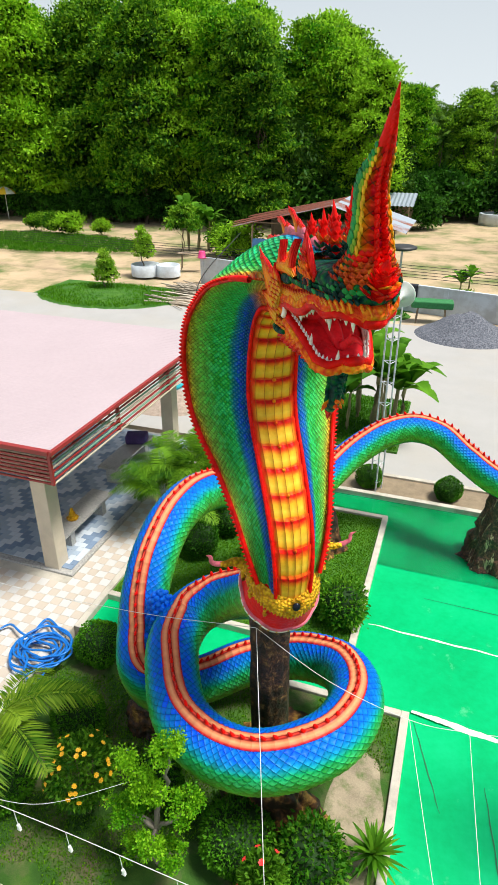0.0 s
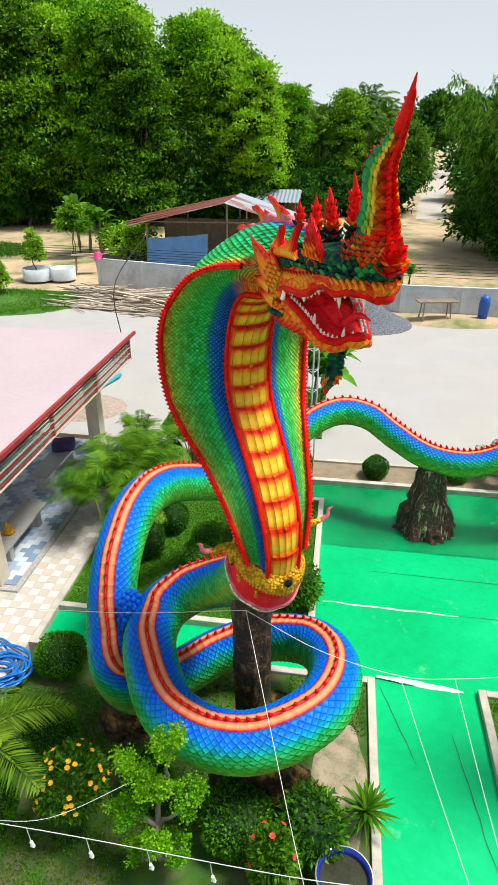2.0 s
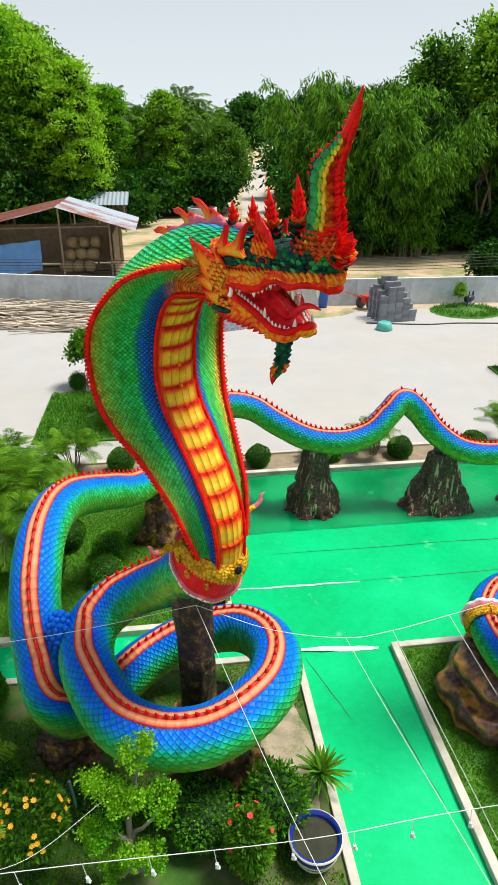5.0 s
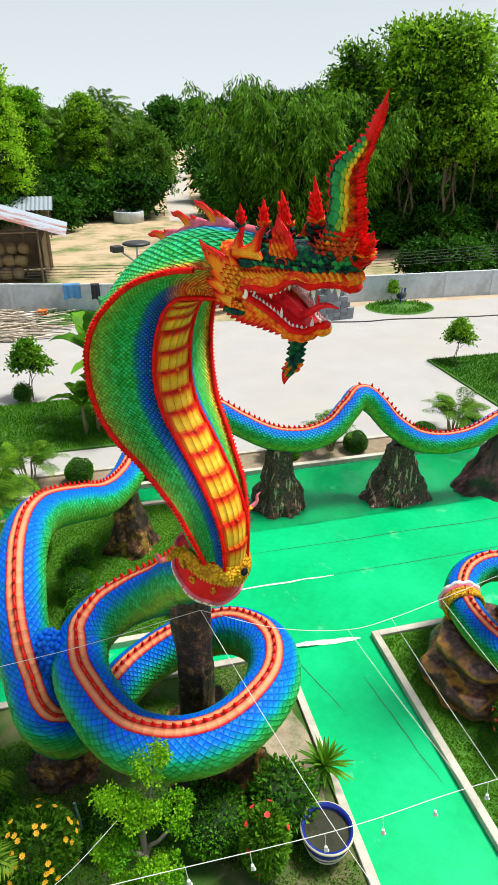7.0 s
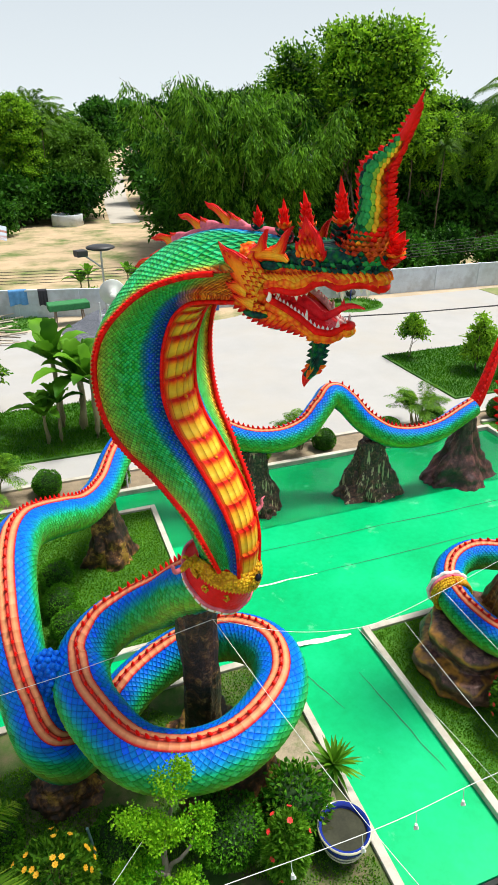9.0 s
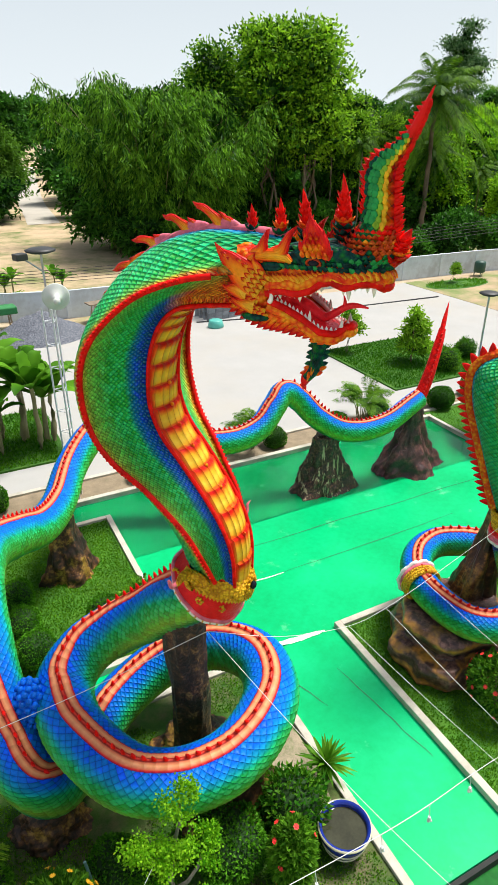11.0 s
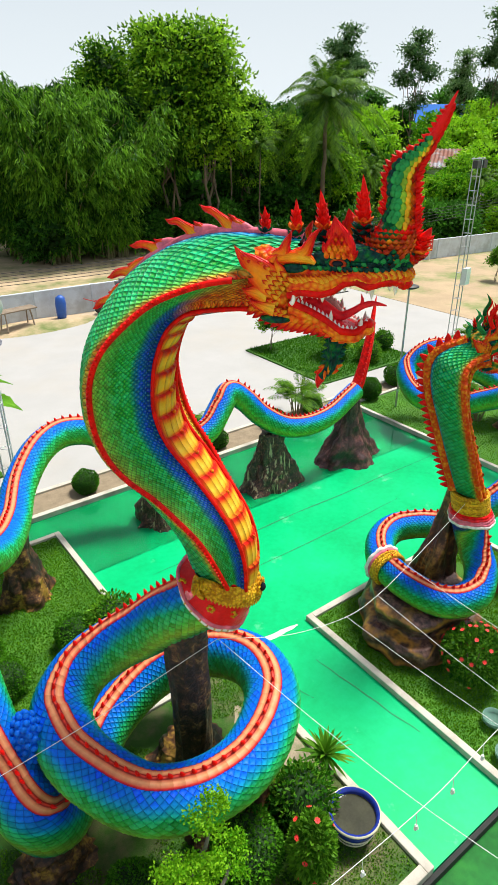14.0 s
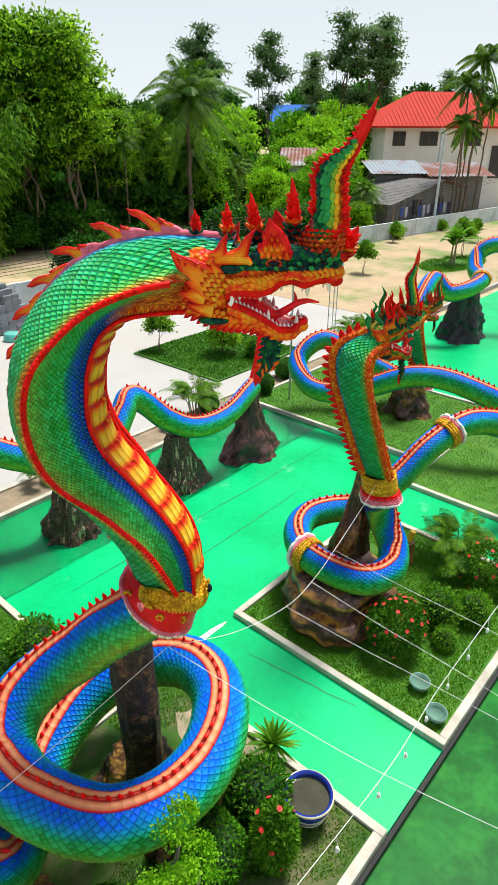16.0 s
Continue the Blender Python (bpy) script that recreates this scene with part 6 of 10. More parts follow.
rp = random.Random(25)
levels = [(-0.05, 0.98), (0.10, 1.12), (0.20, 1.17), (0.42, 1.13), (0.52, 1.04), (0.54, 0.90), (0.62, 0.86), (0.84, 0.93), (0.92, 0.92), (0.98, 0.82)]
spin = [2 * math.pi * (k + rp.uniform(-0.3, 0.3)) / 9 for k in range(9)]
reach = [[r * rp.uniform(0.93, 1.06) for a in spin] for z, r in levels]
bm = bmesh.new()
rings = []
for i in range(49):
    q = i / 48 * (len(levels) - 1)
    j = min(int(q), len(levels) - 2)
    z = levels[j][0] + (levels[j + 1][0] - levels[j][0]) * (q - j)
    ring = []
    for k in range(9):
        far = [reach[j][c % 9] + (reach[j + 1][c % 9] - reach[j][c % 9]) * (q - j) for c in (k, k + 1)]
        for h in range(8):
            e = h / 8
            x = far[0] * math.cos(spin[k]) * (1 - e) + far[1] * math.cos(spin[(k + 1) % 9]) * e
            y = far[0] * math.sin(spin[k]) * (1 - e) + far[1] * math.sin(spin[(k + 1) % 9]) * e
            g = 1 + 0.10 * noise.noise(Vector((x * 2.2, y * 2.2, z * 2.5))) + 0.045 * noise.noise(Vector((x * 6, y * 6, z * 7)))
            ring.append(bm.verts.new((5.16 + 1.06 * x * g, 0.68 + y * g, z + 0.09 * noise.noise(Vector((x * 2, y * 2, 4.0))))))
    rings.append(ring)
for u, w in zip(rings, rings[1:]):
    for k in range(72):
        bm.faces.new((u[k], u[(k + 1) % 72], w[(k + 1) % 72], w[k]))
bm.faces.new(rings[-1])
tagged(finish("cement_rock", bm, ledge_paint(), True), "dark purple-brown rock plinth with ochre edges and a ledge", "rock")
rock("cement_post", "brown cement post behind the second serpent", 5.75, 1.0, 0.62, 0.55, 2.9, 0.25, 29, M_ROCKB, 4, (0.15, -0.25))
rock("cement_rock", "brown cement rock under the far serpent", 14.7, 4.3, 0.8, 0.8, 1.5, 0.5, 33, M_ROCKB, 5)
rock("cement_rock", "black cement rock under the distant serpent", 24.3, 6.7, 1.3, 1.05, 2.3, 0.45, 37, surface("black_gloss_rock", [(0.35, (0.006, 0.006, 0.006)), (0.55, (0.016, 0.014, 0.014)), (0.75, (0.05, 0.04, 0.04))], 2.5, 0.35, 14, 0.8, 0.05), 6)
bm = bmesh.new()
rod(bm, (7.35, 0.35, 0.05), (7.35, 0.35, 0.62), 0.17, 0.14, 12)
log_ob = finish("log_stump", bm, M_ROCKB)
tagged(log_ob, "short brown cement log with a yellow top on the lawn", "stump")
bm = bmesh.new()
rod(bm, (7.35, 0.35, 0.60), (7.42, 0.30, 0.86), 0.07, 0.07, 10)
part("cut_end", bm, surface("yellow_paint", ramp3((0.65, 0.40, 0.02), 0.2), 5, 0.4), log_ob, "yellow cut end")

# ---------------------------------------------------------------- plants
def quads_object(name, q, mats, index=None, parent=None):
    """One mesh of loose four-cornered leaves; q has shape (n, 4, 3)."""
    n = len(q)
    me = bpy.data.meshes.new(name)
    me.vertices.add(4 * n)
    me.vertices.foreach_set("co", np.asarray(q, np.float32).reshape(-1))
    me.loops.add(4 * n)
    me.loops.foreach_set("vertex_index", np.arange(4 * n, dtype=np.int32))
    me.polygons.add(n)
    me.polygons.foreach_set("loop_start", np.arange(0, 4 * n, 4, dtype=np.int32))
    me.polygons.foreach_set("loop_total", np.full(n, 4, dtype=np.int32))
    if index is not None:
        me.polygons.foreach_set("material_index", np.asarray(index, np.int32))
    me.update()
    for m in mats if isinstance(mats, (list, tuple)) else [mats]:
        me.materials.append(m)
    ob = new(name, me)
    if parent is not None:
        ob.parent = parent
    return ob


def unit(v):
    return v / (np.linalg.norm(v, axis=-1, keepdims=True) + 1e-9)


def leaf_quads(rng, c, way, length, width, fold=0.12):
    """Pointed leaves at c, growing along way."""
    n = len(c)
    way = unit(way)
    side = unit(np.cross(way, unit(rng.normal(size=(n, 3)))))
    up = np.cross(side, way)
    ln, w = np.broadcast_to(np.asarray(length, float), n)[:, None], np.broadcast_to(np.asarray(width, float), n)[:, None]
    mid = c + way * ln * 0.45 + up * ln * fold
    return np.stack([c, mid + side * w / 2, c + way * ln, mid - side * w / 2], 1)


def crown_leaves(rng, lobes, clusters, per, spread, length, width, droop=0.25):
    """Leaves in clumps over the outer shell of several lobes (x, y, z, rx, ry, rz)."""
    lob = np.array(lobes, float)
    area = (lob[:, 3] * lob[:, 5]) ** 1.0
    k = rng.choice(len(lob), clusters, p=area / area.sum())
    d = unit(rng.normal(size=(clusters, 3)))
    d[:, 2] = np.where(d[:, 2] < -0.55, -d[:, 2], d[:, 2])
    r = 1 - np.abs(rng.normal(scale=0.16, size=(clusters, 1)))
    cen = lob[k, :3] + d * lob[k, 3:] * r
    cc = np.repeat(cen, per, 0)
    dd = np.repeat(d, per, 0)
    pos = cc + rng.normal(scale=spread, size=cc.shape) * [1.15, 1.15, 0.42]
    way = dd * 0.6 + rng.normal(scale=0.6, size=cc.shape) + [0, 0, -droop]
    return leaf_quads(rng, pos, way, length * rng.uniform(0.7, 1.3, len(pos)), width * rng.uniform(0.8, 1.2, len(pos)))


def limb_mesh(bm, a, b, r0, r1, rng, bend=0.08, seg=7, n=5):
    """A crooked tapering limb."""
    a, b = Vector(a), Vector(b)
    pts = [a.lerp(b, i / n) + Vector((rng.uniform(-1, 1), rng.uniform(-1, 1), rng.uniform(-0.4, 0.4))) * bend * (b - a).length * (0 < i < n) for i in range(n + 1)]
    rings = []
    for i, p in enumerate(pts):
        d = (pts[min(i + 1, n)] - pts[max(i - 1, 0)]).normalized()
        q = d.to_track_quat("Z", "Y")
        r = r0 + (r1 - r0) * i / n
        rings.append([bm.verts.new(p + q @ Vector((r * math.cos(6.2832 * k / seg), r * math.sin(6.2832 * k / seg), 0))) for k in range(seg)])
    for u, v in zip(rings, rings[1:]):
        for k in range(seg):
            f = bm.faces.new((u[k], u[(k + 1) % seg], v[(k + 1) % seg], v[k]))
            f.smooth = True
    return pts


def sweep(bm, pts, radii, seg=6):
    """One unbroken tapering tube through the points."""
    rings = []
    for i, p in enumerate(pts):
        d = (pts[min(i + 1, len(pts) - 1)] - pts[max(i - 1, 0)]).normalized()
        q = d.to_track_quat("Z", "Y")
        rings.append([bm.verts.new(p + q @ Vector((radii[i] * math.cos(6.2832 * k / seg), radii[i] * math.sin(6.2832 * k / seg), 0))) for k in range(seg)])
    for u, v in zip(rings, rings[1:]):
        for k in range(seg):
            bm.faces.new((u[k], u[(k + 1) % seg], v[(k + 1) % seg], v[k]))


def shade_leaves(root, rng, lobes, leaf, per=110):
    """Broad leaves inside the lobes, coloured dark to stand for the crown's inner shade."""
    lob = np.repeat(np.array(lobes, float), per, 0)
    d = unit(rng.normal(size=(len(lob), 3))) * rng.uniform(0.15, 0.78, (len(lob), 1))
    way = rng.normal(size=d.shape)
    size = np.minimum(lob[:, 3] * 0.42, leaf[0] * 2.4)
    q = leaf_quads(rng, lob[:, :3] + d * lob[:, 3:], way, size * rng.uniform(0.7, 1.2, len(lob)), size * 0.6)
    quads_object("inner_foliage", q, L_SHADED, parent=root)


def broadleaf(label, seed, height, lobes, clusters=260, per=26, leaf=(0.34, 0.16), mat=None, trunk=0.22, stems=1, category="tree", spread=0.42, droop=0.25):
    rng = np.random.default_rng(seed)
    pr = random.Random(seed)
    root = base("tree")
    bm = bmesh.new()
    for k in range(stems):
        ox, oy = (pr.uniform(-0.5, 0.5), pr.uniform(-0.5, 0.5)) if stems > 1 else (0, 0)
        top = (ox + pr.uniform(-0.4, 0.4), oy + pr.uniform(-0.4, 0.4), height * 0.72)
        pts = limb_mesh(bm, (ox, oy, -0.25), top, trunk / math.sqrt(stems), trunk * 0.35 / math.sqrt(stems), pr, 0.03, 8, 7)
        for lobe in lobes[k::stems]:
            s = pts[pr.randint(3, 6)]
            limb_mesh(bm, s, (lobe[0], lobe[1], lobe[2] - lobe[5] * 0.2), trunk * 0.4, trunk * 0.1, pr, 0.08, 6, 4)
    part("trunk", bm, M_BARK, root, "", True)
    shade_leaves(root, rng, lobes, leaf)
    q = crown_leaves(rng, lobes, clusters, per, spread, leaf[0], leaf[1], droop)
    quads_object("crown", q, mat or L_WOOD, parent=root)
    return tagged(root, label, category)


def random_lobes(seed, w, z0, z1, n, size):
    r = random.Random(seed)
    out = []
    for k in range(n):
        q = (k + 0.5) / n
        a = k * 2.4
        rad = w * math.sin(math.pi * min(0.95, 0.25 + 0.7 * q)) * r.uniform(0.35, 0.75)
        s = size * r.uniform(0.75, 1.25)
        out.append((rad * math.cos(a), rad * math.sin(a), z0 + (z1 - z0) * q, s, s, s * 0.8))
    return out


def scatter(first, spots, group=""):
    """Place a thing at the first spot and copies at the others: x, y, z, turn, size."""
    if group:
        first["group"] = group
    out = []
    for k, (x, y, z, turn, size) in enumerate(spots):
        m = pose(x, y, z, 0, 0, turn) @ Matrix.Diagonal((size, size, size, 1))
        if k == 0:
            continue
        out.append(copy_thing(first, m))
    x, y, z, turn, size = spots[0]
    first.matrix_basis = pose(x, y, z, 0, 0, turn) @ Matrix.Diagonal((size, size, size, 1))
    return out


# ---- the wood behind the yard
rw = random.Random(5)
wood = [broadleaf("tall leafy woodland tree with slender trunk", 100 + k, 18, random_lobes(k, 4.0, 2.6, 16.6, 24, 1.5), 560, 46, (0.36, 0.19), (L_WOOD, L_BRIGHT, L_WOOD)[k], 0.24, 2, spread=0.46) for k in range(3)]
rows = [[], [], []]
k = 0
for row, (y0, n, x0, x1) in enumerate(((57, 18, -68, -8), (62, 16, -72, -6), (70, 14, -78, 2))):
    for i in range(n):
        x = x0 + (x1 - x0) * (i + rw.uniform(0.15, 0.85)) / n
        fall = float(np.interp(x, [-40, -26, -17, -12, -9, -2], [1.13, 1.11, 1.06, 0.96, 0.78, 0.66])) * (1.0, 1.02, 1.1)[row]
        rows[k % 3].append((x, y0 + rw.uniform(-2, 2) + (6 if x > -18 and row == 0 else 0), -0.1, rw.uniform(0, 360), fall * rw.uniform(0.90, 1.04)))
        k += 1
rows[0] += [(-19.5, 64, -0.1, 40, 0.92), (-15.5, 66.5, -0.1, 150, 0.80)]
rows[1] += [(-23.5, 61.5, -0.1, 260, 0.98), (-12.0, 69, -0.1, 200, 0.70)]
for w, r in zip(wood, rows):
    scatter(w, r, "woodland trees behind the yard")
# undergrowth along the edge of the wood
under = broadleaf("dense dark green undergrowth bush", 130, 3.0, random_lobes(4, 1.6, 0.7, 2.4, 7, 1.1), 170, 22, (0.34, 0.16), L_DARK, 0.06, 3, "bush", 0.3)
spots = [(x, 55.5 + rw.uniform(-1, 2) + (5 if x > -20 else 0), -0.1, rw.uniform(0, 360), rw.uniform(0.8, 1.5)) for x in np.arange(-64, -2, 2.9)]
spots += [(x, 61 + rw.uniform(-1, 2), -0.1, rw.uniform(0, 360), rw.uniform(1.4, 2.1)) for x in np.arange(-70, -8, 3.6)]
spots += [(x, 40.5 + 0.12 * (x - 12) + rw.uniform(-1, 2), -0.1, rw.uniform(0, 360), rw.uniform(0.8, 1.4)) for x in np.arange(13, 50, 2.3)]
spots += [(x, 46.5 + 0.1 * (x - 12) + rw.uniform(-1, 3), -0.1, rw.uniform(0, 360), rw.uniform(1.5, 2.2)) for x in np.arange(12, 62, 3.0)]
spots += [(x, 68 + rw.uniform(-1, 4), -0.1, rw.uniform(0, 360), rw.uniform(1.2, 2.0)) for x in list(np.arange(-6, 6.5, 2.2)) + [15.5, 18, 20]]
spots += [(x, 88 + rw.uniform(-3, 6), -0.1, rw.uniform(0, 360), rw.uniform(2.2, 3.2)) for x in list(np.arange(-20, 8, 4.0)) + list(np.arange(18, 90, 4.5))]
spots += [(x, 30.0 - 0.07 * (x - 30) + rw.uniform(-0.8, 1.6), -0.1, rw.uniform(0, 360), rw.uniform(0.7, 1.2)) for x in np.arange(20, 46, 2.4)]
scatter(under, spots, "undergrowth bushes")
mango = broadleaf("round dark mango tree with dense drooping leaves", 141, 10, [(0, 0, 5.6, 4.2, 3.8, 3.9), (-2.4, 0, 4.2, 2.8, 2.6, 2.6), (2.6, 0.4, 4.4, 2.8, 2.6, 2.8), (0.4, -1.6, 3.6, 2.8, 2.4, 2.4), (0.6, 0, 7.6, 2.6, 2.4, 2.0)], 520, 26, (0.50, 0.17), leaf_material("mango_leaves", (0.014, 0.060, 0.005), (0.12, 0.28, 0.02)), 0.3, 1, droop=0.7)
scatter(mango, [(-17.5, 60.5, -0.1, 0, 1.0), (-8.5, 66, -0.1, 120, 0.85), (-24, 58.5, -0.1, 200, 0.7), (6.0, 73.5, -0.2, 60, 1.0)], "mango trees")

# ---- far skyline
far = broadleaf("hazy distant tree on the skyline", 151, 17, random_lobes(9, 4.0, 7, 15.5, 9, 3.2), 260, 20, (0.9, 0.5), L_DARK, 0.3, 1, spread=0.8)
spots = []
for i in range(46):
    a = radians(-30 + 105 * i / 45)
    d = 150 + rw.uniform(-18, 25)
    spots.append((d * math.sin(a), d * math.cos(a), -0.1, rw.uniform(0, 360), rw.uniform(0.75, 1.08)))
scatter(far, spots, "skyline trees")

# ---- tall thin trees to the east
# distance haze is mixed into the leaf colour of these trees
thin = broadleaf("tall thin tree with tufted open crown", 161, 21, [(0, 0, 17.8, 1.7, 1.6, 1.5), (-2.2, 0.4, 15.4, 1.5, 1.4, 1.2), (2.2, -0.2, 16.2, 1.5, 1.4, 1.2), (0.4, 0.4, 20.4, 1.4, 1.3, 1.3), (1.3, 0, 13.0, 1.2, 1.1, 0.8), (-1.5, 0.3, 19.0, 1.1, 1.0, 0.9), (-0.8, -0.4, 12.0, 0.9, 0.9, 0.7)], 170, 24, (0.42, 0.18), leaf_material("haze_tinted_leaves", (0.055, 0.14, 0.045), (0.22, 0.38, 0.13)), 0.24, 1, spread=0.5)
scatter(thin, [(77.7, 63, -0.1, 0, 0.98), (84.2, 54, -0.1, 80, 1.08), (86.5, 51.4, -0.1, 160, 1.0), (81.4, 58, -0.1, 210, 0.86), (88, 49.5, -0.1, 40, 1.06), (62, 62, -0.1, 300, 0.95), (105, 47.5, -0.1, 20, 0.8), (66, 66, -0.1, 110, 0.9)], "thin tall trees")
lush = broadleaf("bright green leafy tree among the houses", 171, 8, random_lobes(17, 2.4, 2.2, 7.0, 9, 1.8), 330, 24, (0.40, 0.2), L_BRIGHT, 0.16, 1, spread=0.4)
scatter(lush, [(53, 42, -0.1, 0, 0.75), (62, 46, -0.1, 70, 0.95), (70, 48, -0.1, 140, 1.2), (76, 44, -0.1, 200, 1.3), (56, 52, -0.1, 270, 1.1), (45, 36, -0.1, 30, 0.65), (49, 33, -0.1, 100, 0.6), (84, 42, -0.1, 10, 1.4), (92, 40, -0.1, 50, 1.5), (66, 60, -0.1, 320, 1.35), (45, 45, -0.1, 160, 0.9), (52, 36.5, -0.1, 240, 0.6), (74, 55, -0.1, 33, 1.3), (80, 50, -0.1, 88, 1.35), (41, 30.5, -0.1, 12, 0.42), (98, 30, -0.1, 77, 1.5), (90, 60, -0.1, 140, 1.5), (96, 54, -0.1, 190, 1.6), (47.2, 27.0, -0.1, 15, 0.36), (50.2, 29.2, -0.1, 75, 0.55), (54.5, 36.5, -0.1, 140, 0.75), (58.5, 37, -0.1, 260, 0.9)], "trees among the houses")


# ---- bamboo
def bamboo(seed, label):
    rng = np.random.default_rng(seed)
    pr = random.Random(seed)
    root = base("bamboo_clump")
    qs = []
    for k in range(34):
        bm = bmesh.new()
        a, r = pr.uniform(0, 6.28), pr.uniform(0.2, 1.5)
        foot = Vector((r * math.cos(a), r * math.sin(a), -0.2))
        h = pr.uniform(9.0, 14.2)
        out = Vector((math.cos(a), math.sin(a), 0)) * pr.uniform(1.5, 5.2)
        p = [foot]
        n = 10
        for i in range(1, n + 1):
            q = i / n
            p.append(foot + Vector((0, 0, h * (q - 0.12 * q**4))) + out * q**2.6)
        sweep(bm, p, [0.06 * (1 - 0.8 * i / n) for i in range(n + 1)], 5)
        part("culm", bm, M_CULM, root)
        # drooping sprays
        m = 40
        q = rng.uniform(0.10, 1.0, m) ** 0.8
        idx = np.clip((q * n).astype(int), 0, n - 1)
        pa = np.array([list(v) for v in p])
        c0 = pa[idx] + (pa[idx + 1] - pa[idx]) * ((q * n) - idx)[:, None]
        d = unit(np.column_stack([rng.normal(size=m), rng.normal(size=m), np.zeros(m)]) + np.array([math.cos(a), math.sin(a), 0]) * 0.5)
        ln = rng.uniform(0.6, 1.7, m)
        per = 22
        t = rng.uniform(0.1, 1, (m, per))
        c = c0[:, None] + d[:, None] * (ln[:, None] * t)[..., None] + np.array([0, 0, -1.0]) * (ln[:, None] * t**2 * 0.75)[..., None] + rng.normal(scale=0.13, size=(m, per, 3))
        way = d[:, None] * 0.5 + np.array([0, 0, -0.9]) + rng.normal(scale=0.35, size=(m, per, 3))
        qs.append(leaf_quads(rng, c.reshape(-1, 3), way.reshape(-1, 3), rng.uniform(0.32, 0.62, m * per), 0.10, 0.05))
    shade_leaves(root, rng, [(1.0 * math.cos(2.4 * k), 1.0 * math.sin(2.4 * k), 1.6 + 0.95 * k, 1.9, 1.9, 1.5) for k in range(10)], (0.5, 0.2))
    quads_object("foliage", np.concatenate(qs), L_BAMBOO, parent=root)
    return tagged(root, label, "bamboo")


M_CULM = surface("bamboo_culm", ramp3((0.22, 0.20, 0.09), 0.3), 2, 0.6, 20, 0.1)
bam = [bamboo(200 + k, "tall bamboo clump with drooping sprays of narrow leaves") for k in range(2)]
spots = [[], []]
for k, (x, y) in enumerate(((13.0, 45), (14.5, 42), (16.5, 44.5), (18.5, 41.5), (20.5, 44), (17.5, 48.5), (24.5, 45.5), (22.5, 47), (21, 50), (14.0, 49.5))):
    spots[k % 2].append((x, y, -0.1, rw.uniform(0, 360), rw.uniform(0.88, 1.06)))
for b, s in zip(bam, spots):
    scatter(b, s, "bamboo clumps")
# taller trees behind and beside the bamboo
beside = broadleaf("tall leafy tree with bare pale lower trunks", 181, 16.5, random_lobes(23, 2.6, 7.0, 15.2, 12, 2.0), 400, 26, (0.36, 0.18), L_WOOD, 0.26, 3, spread=0.45)
scatter(beside, [(24.5, 43, -0.1, 0, 0.98), (27.5, 41.5, -0.1, 90, 0.98), (29, 44, -0.1, 200, 0.92), (21.5, 46.5, -0.1, 140, 0.90), (33, 44, -0.1, 250, 0.70), (26.5, 48, -0.1, 33, 1.0), (36, 48, -0.1, 12, 0.7), (40, 47, -0.1, 77, 0.62)], "tall trees beside the bamboo")


# ---- palms
def frond(bm_q, rng, root, way, length, droop, leaflet, n, width=0.045, hang=0.35):
    """A feather leaf: returns the rib points, adds leaflets."""
    way = np.array(way, float)
    t = np.linspace(0, 1, n)
    flat = way * [1, 1, 0]
    line = root + way * (length * t)[:, None] + np.array([0, 0, -droop]) * (length * t**2)[:, None]
    d = unit(np.gradient(line, axis=0))
    side = unit(np.cross(d, [0, 0, 1.0]))
    up = np.cross(side, d)
    sz = leaflet * np.sin(np.pi * np.clip(0.12 + 0.86 * t, 0, 1)) ** 0.6
    for s in (1, -1):
        w = side * s + d * 0.65 + up * 0.15 + np.array([0, 0, -hang]) + rng.normal(scale=0.08, size=d.shape)
        bm_q.append(leaf_quads_flat(line[2:], w[2:], sz[2:], width * np.ones(n - 2), up[2:]))
    rib = np.stack([line[:-1] + side[:-1] * 0.012, line[1:] + side[1:] * 0.010, line[1:] - side[1:] * 0.010, line[:-1] - side[:-1] * 0.012], 1)
    bm_q.append(rib)
    return line


def leaf_quads_flat(c, way, length, width, up):
    way = unit(way)
    side = unit(np.cross(way, up))
    ln, w = np.asarray(length)[:, None], np.asarray(width)[:, None]
    mid = c + way * ln * 0.4
    return np.stack([c, mid + side * w / 2, c + way * ln + np.array([0, 0, -0.12]) * ln, mid - side * w / 2], 1)


def areca(seed, label, height=2.2, fronds=26, stems=7, length=1.2, name="areca_palm", leaflet=0.036, mat=None):
    rng = np.random.default_rng(seed)
    pr = random.Random(seed)
    root = base(name)
    heads = []
    for k in range(stems):
        bm = bmesh.new()
        a = 6.28 * k / stems + pr.uniform(-0.3, 0.3)
        r = 0.22 * height / 2.2
        top = (r * 1.8 * math.cos(a), r * 1.8 * math.sin(a), height * pr.uniform(0.35, 0.62))
        limb_mesh(bm, (r * 0.6 * math.cos(a), r * 0.6 * math.sin(a), -0.05), top, 0.035, 0.022, pr, 0.03, 6, 4)
        part("stem", bm, M_CULM, root, "", True)
        heads.append((top, a))
    for k in range(fronds):
        top, a0 = heads[k % stems]
        a = a0 + pr.uniform(-1.6, 1.6)
        el = pr.uniform(0.4, 1.3)
        q = []
        frond(q, rng, np.array(top), (math.cos(a) * math.cos(el), math.sin(a) * math.cos(el), math.sin(el)), length * pr.uniform(0.9, 1.35), pr.uniform(0.4, 0.8), length * 0.30, 48, leaflet)
        quads_object("frond", np.concatenate(q), mat or L_PALM, parent=root)
    return tagged(root, label, "palm")


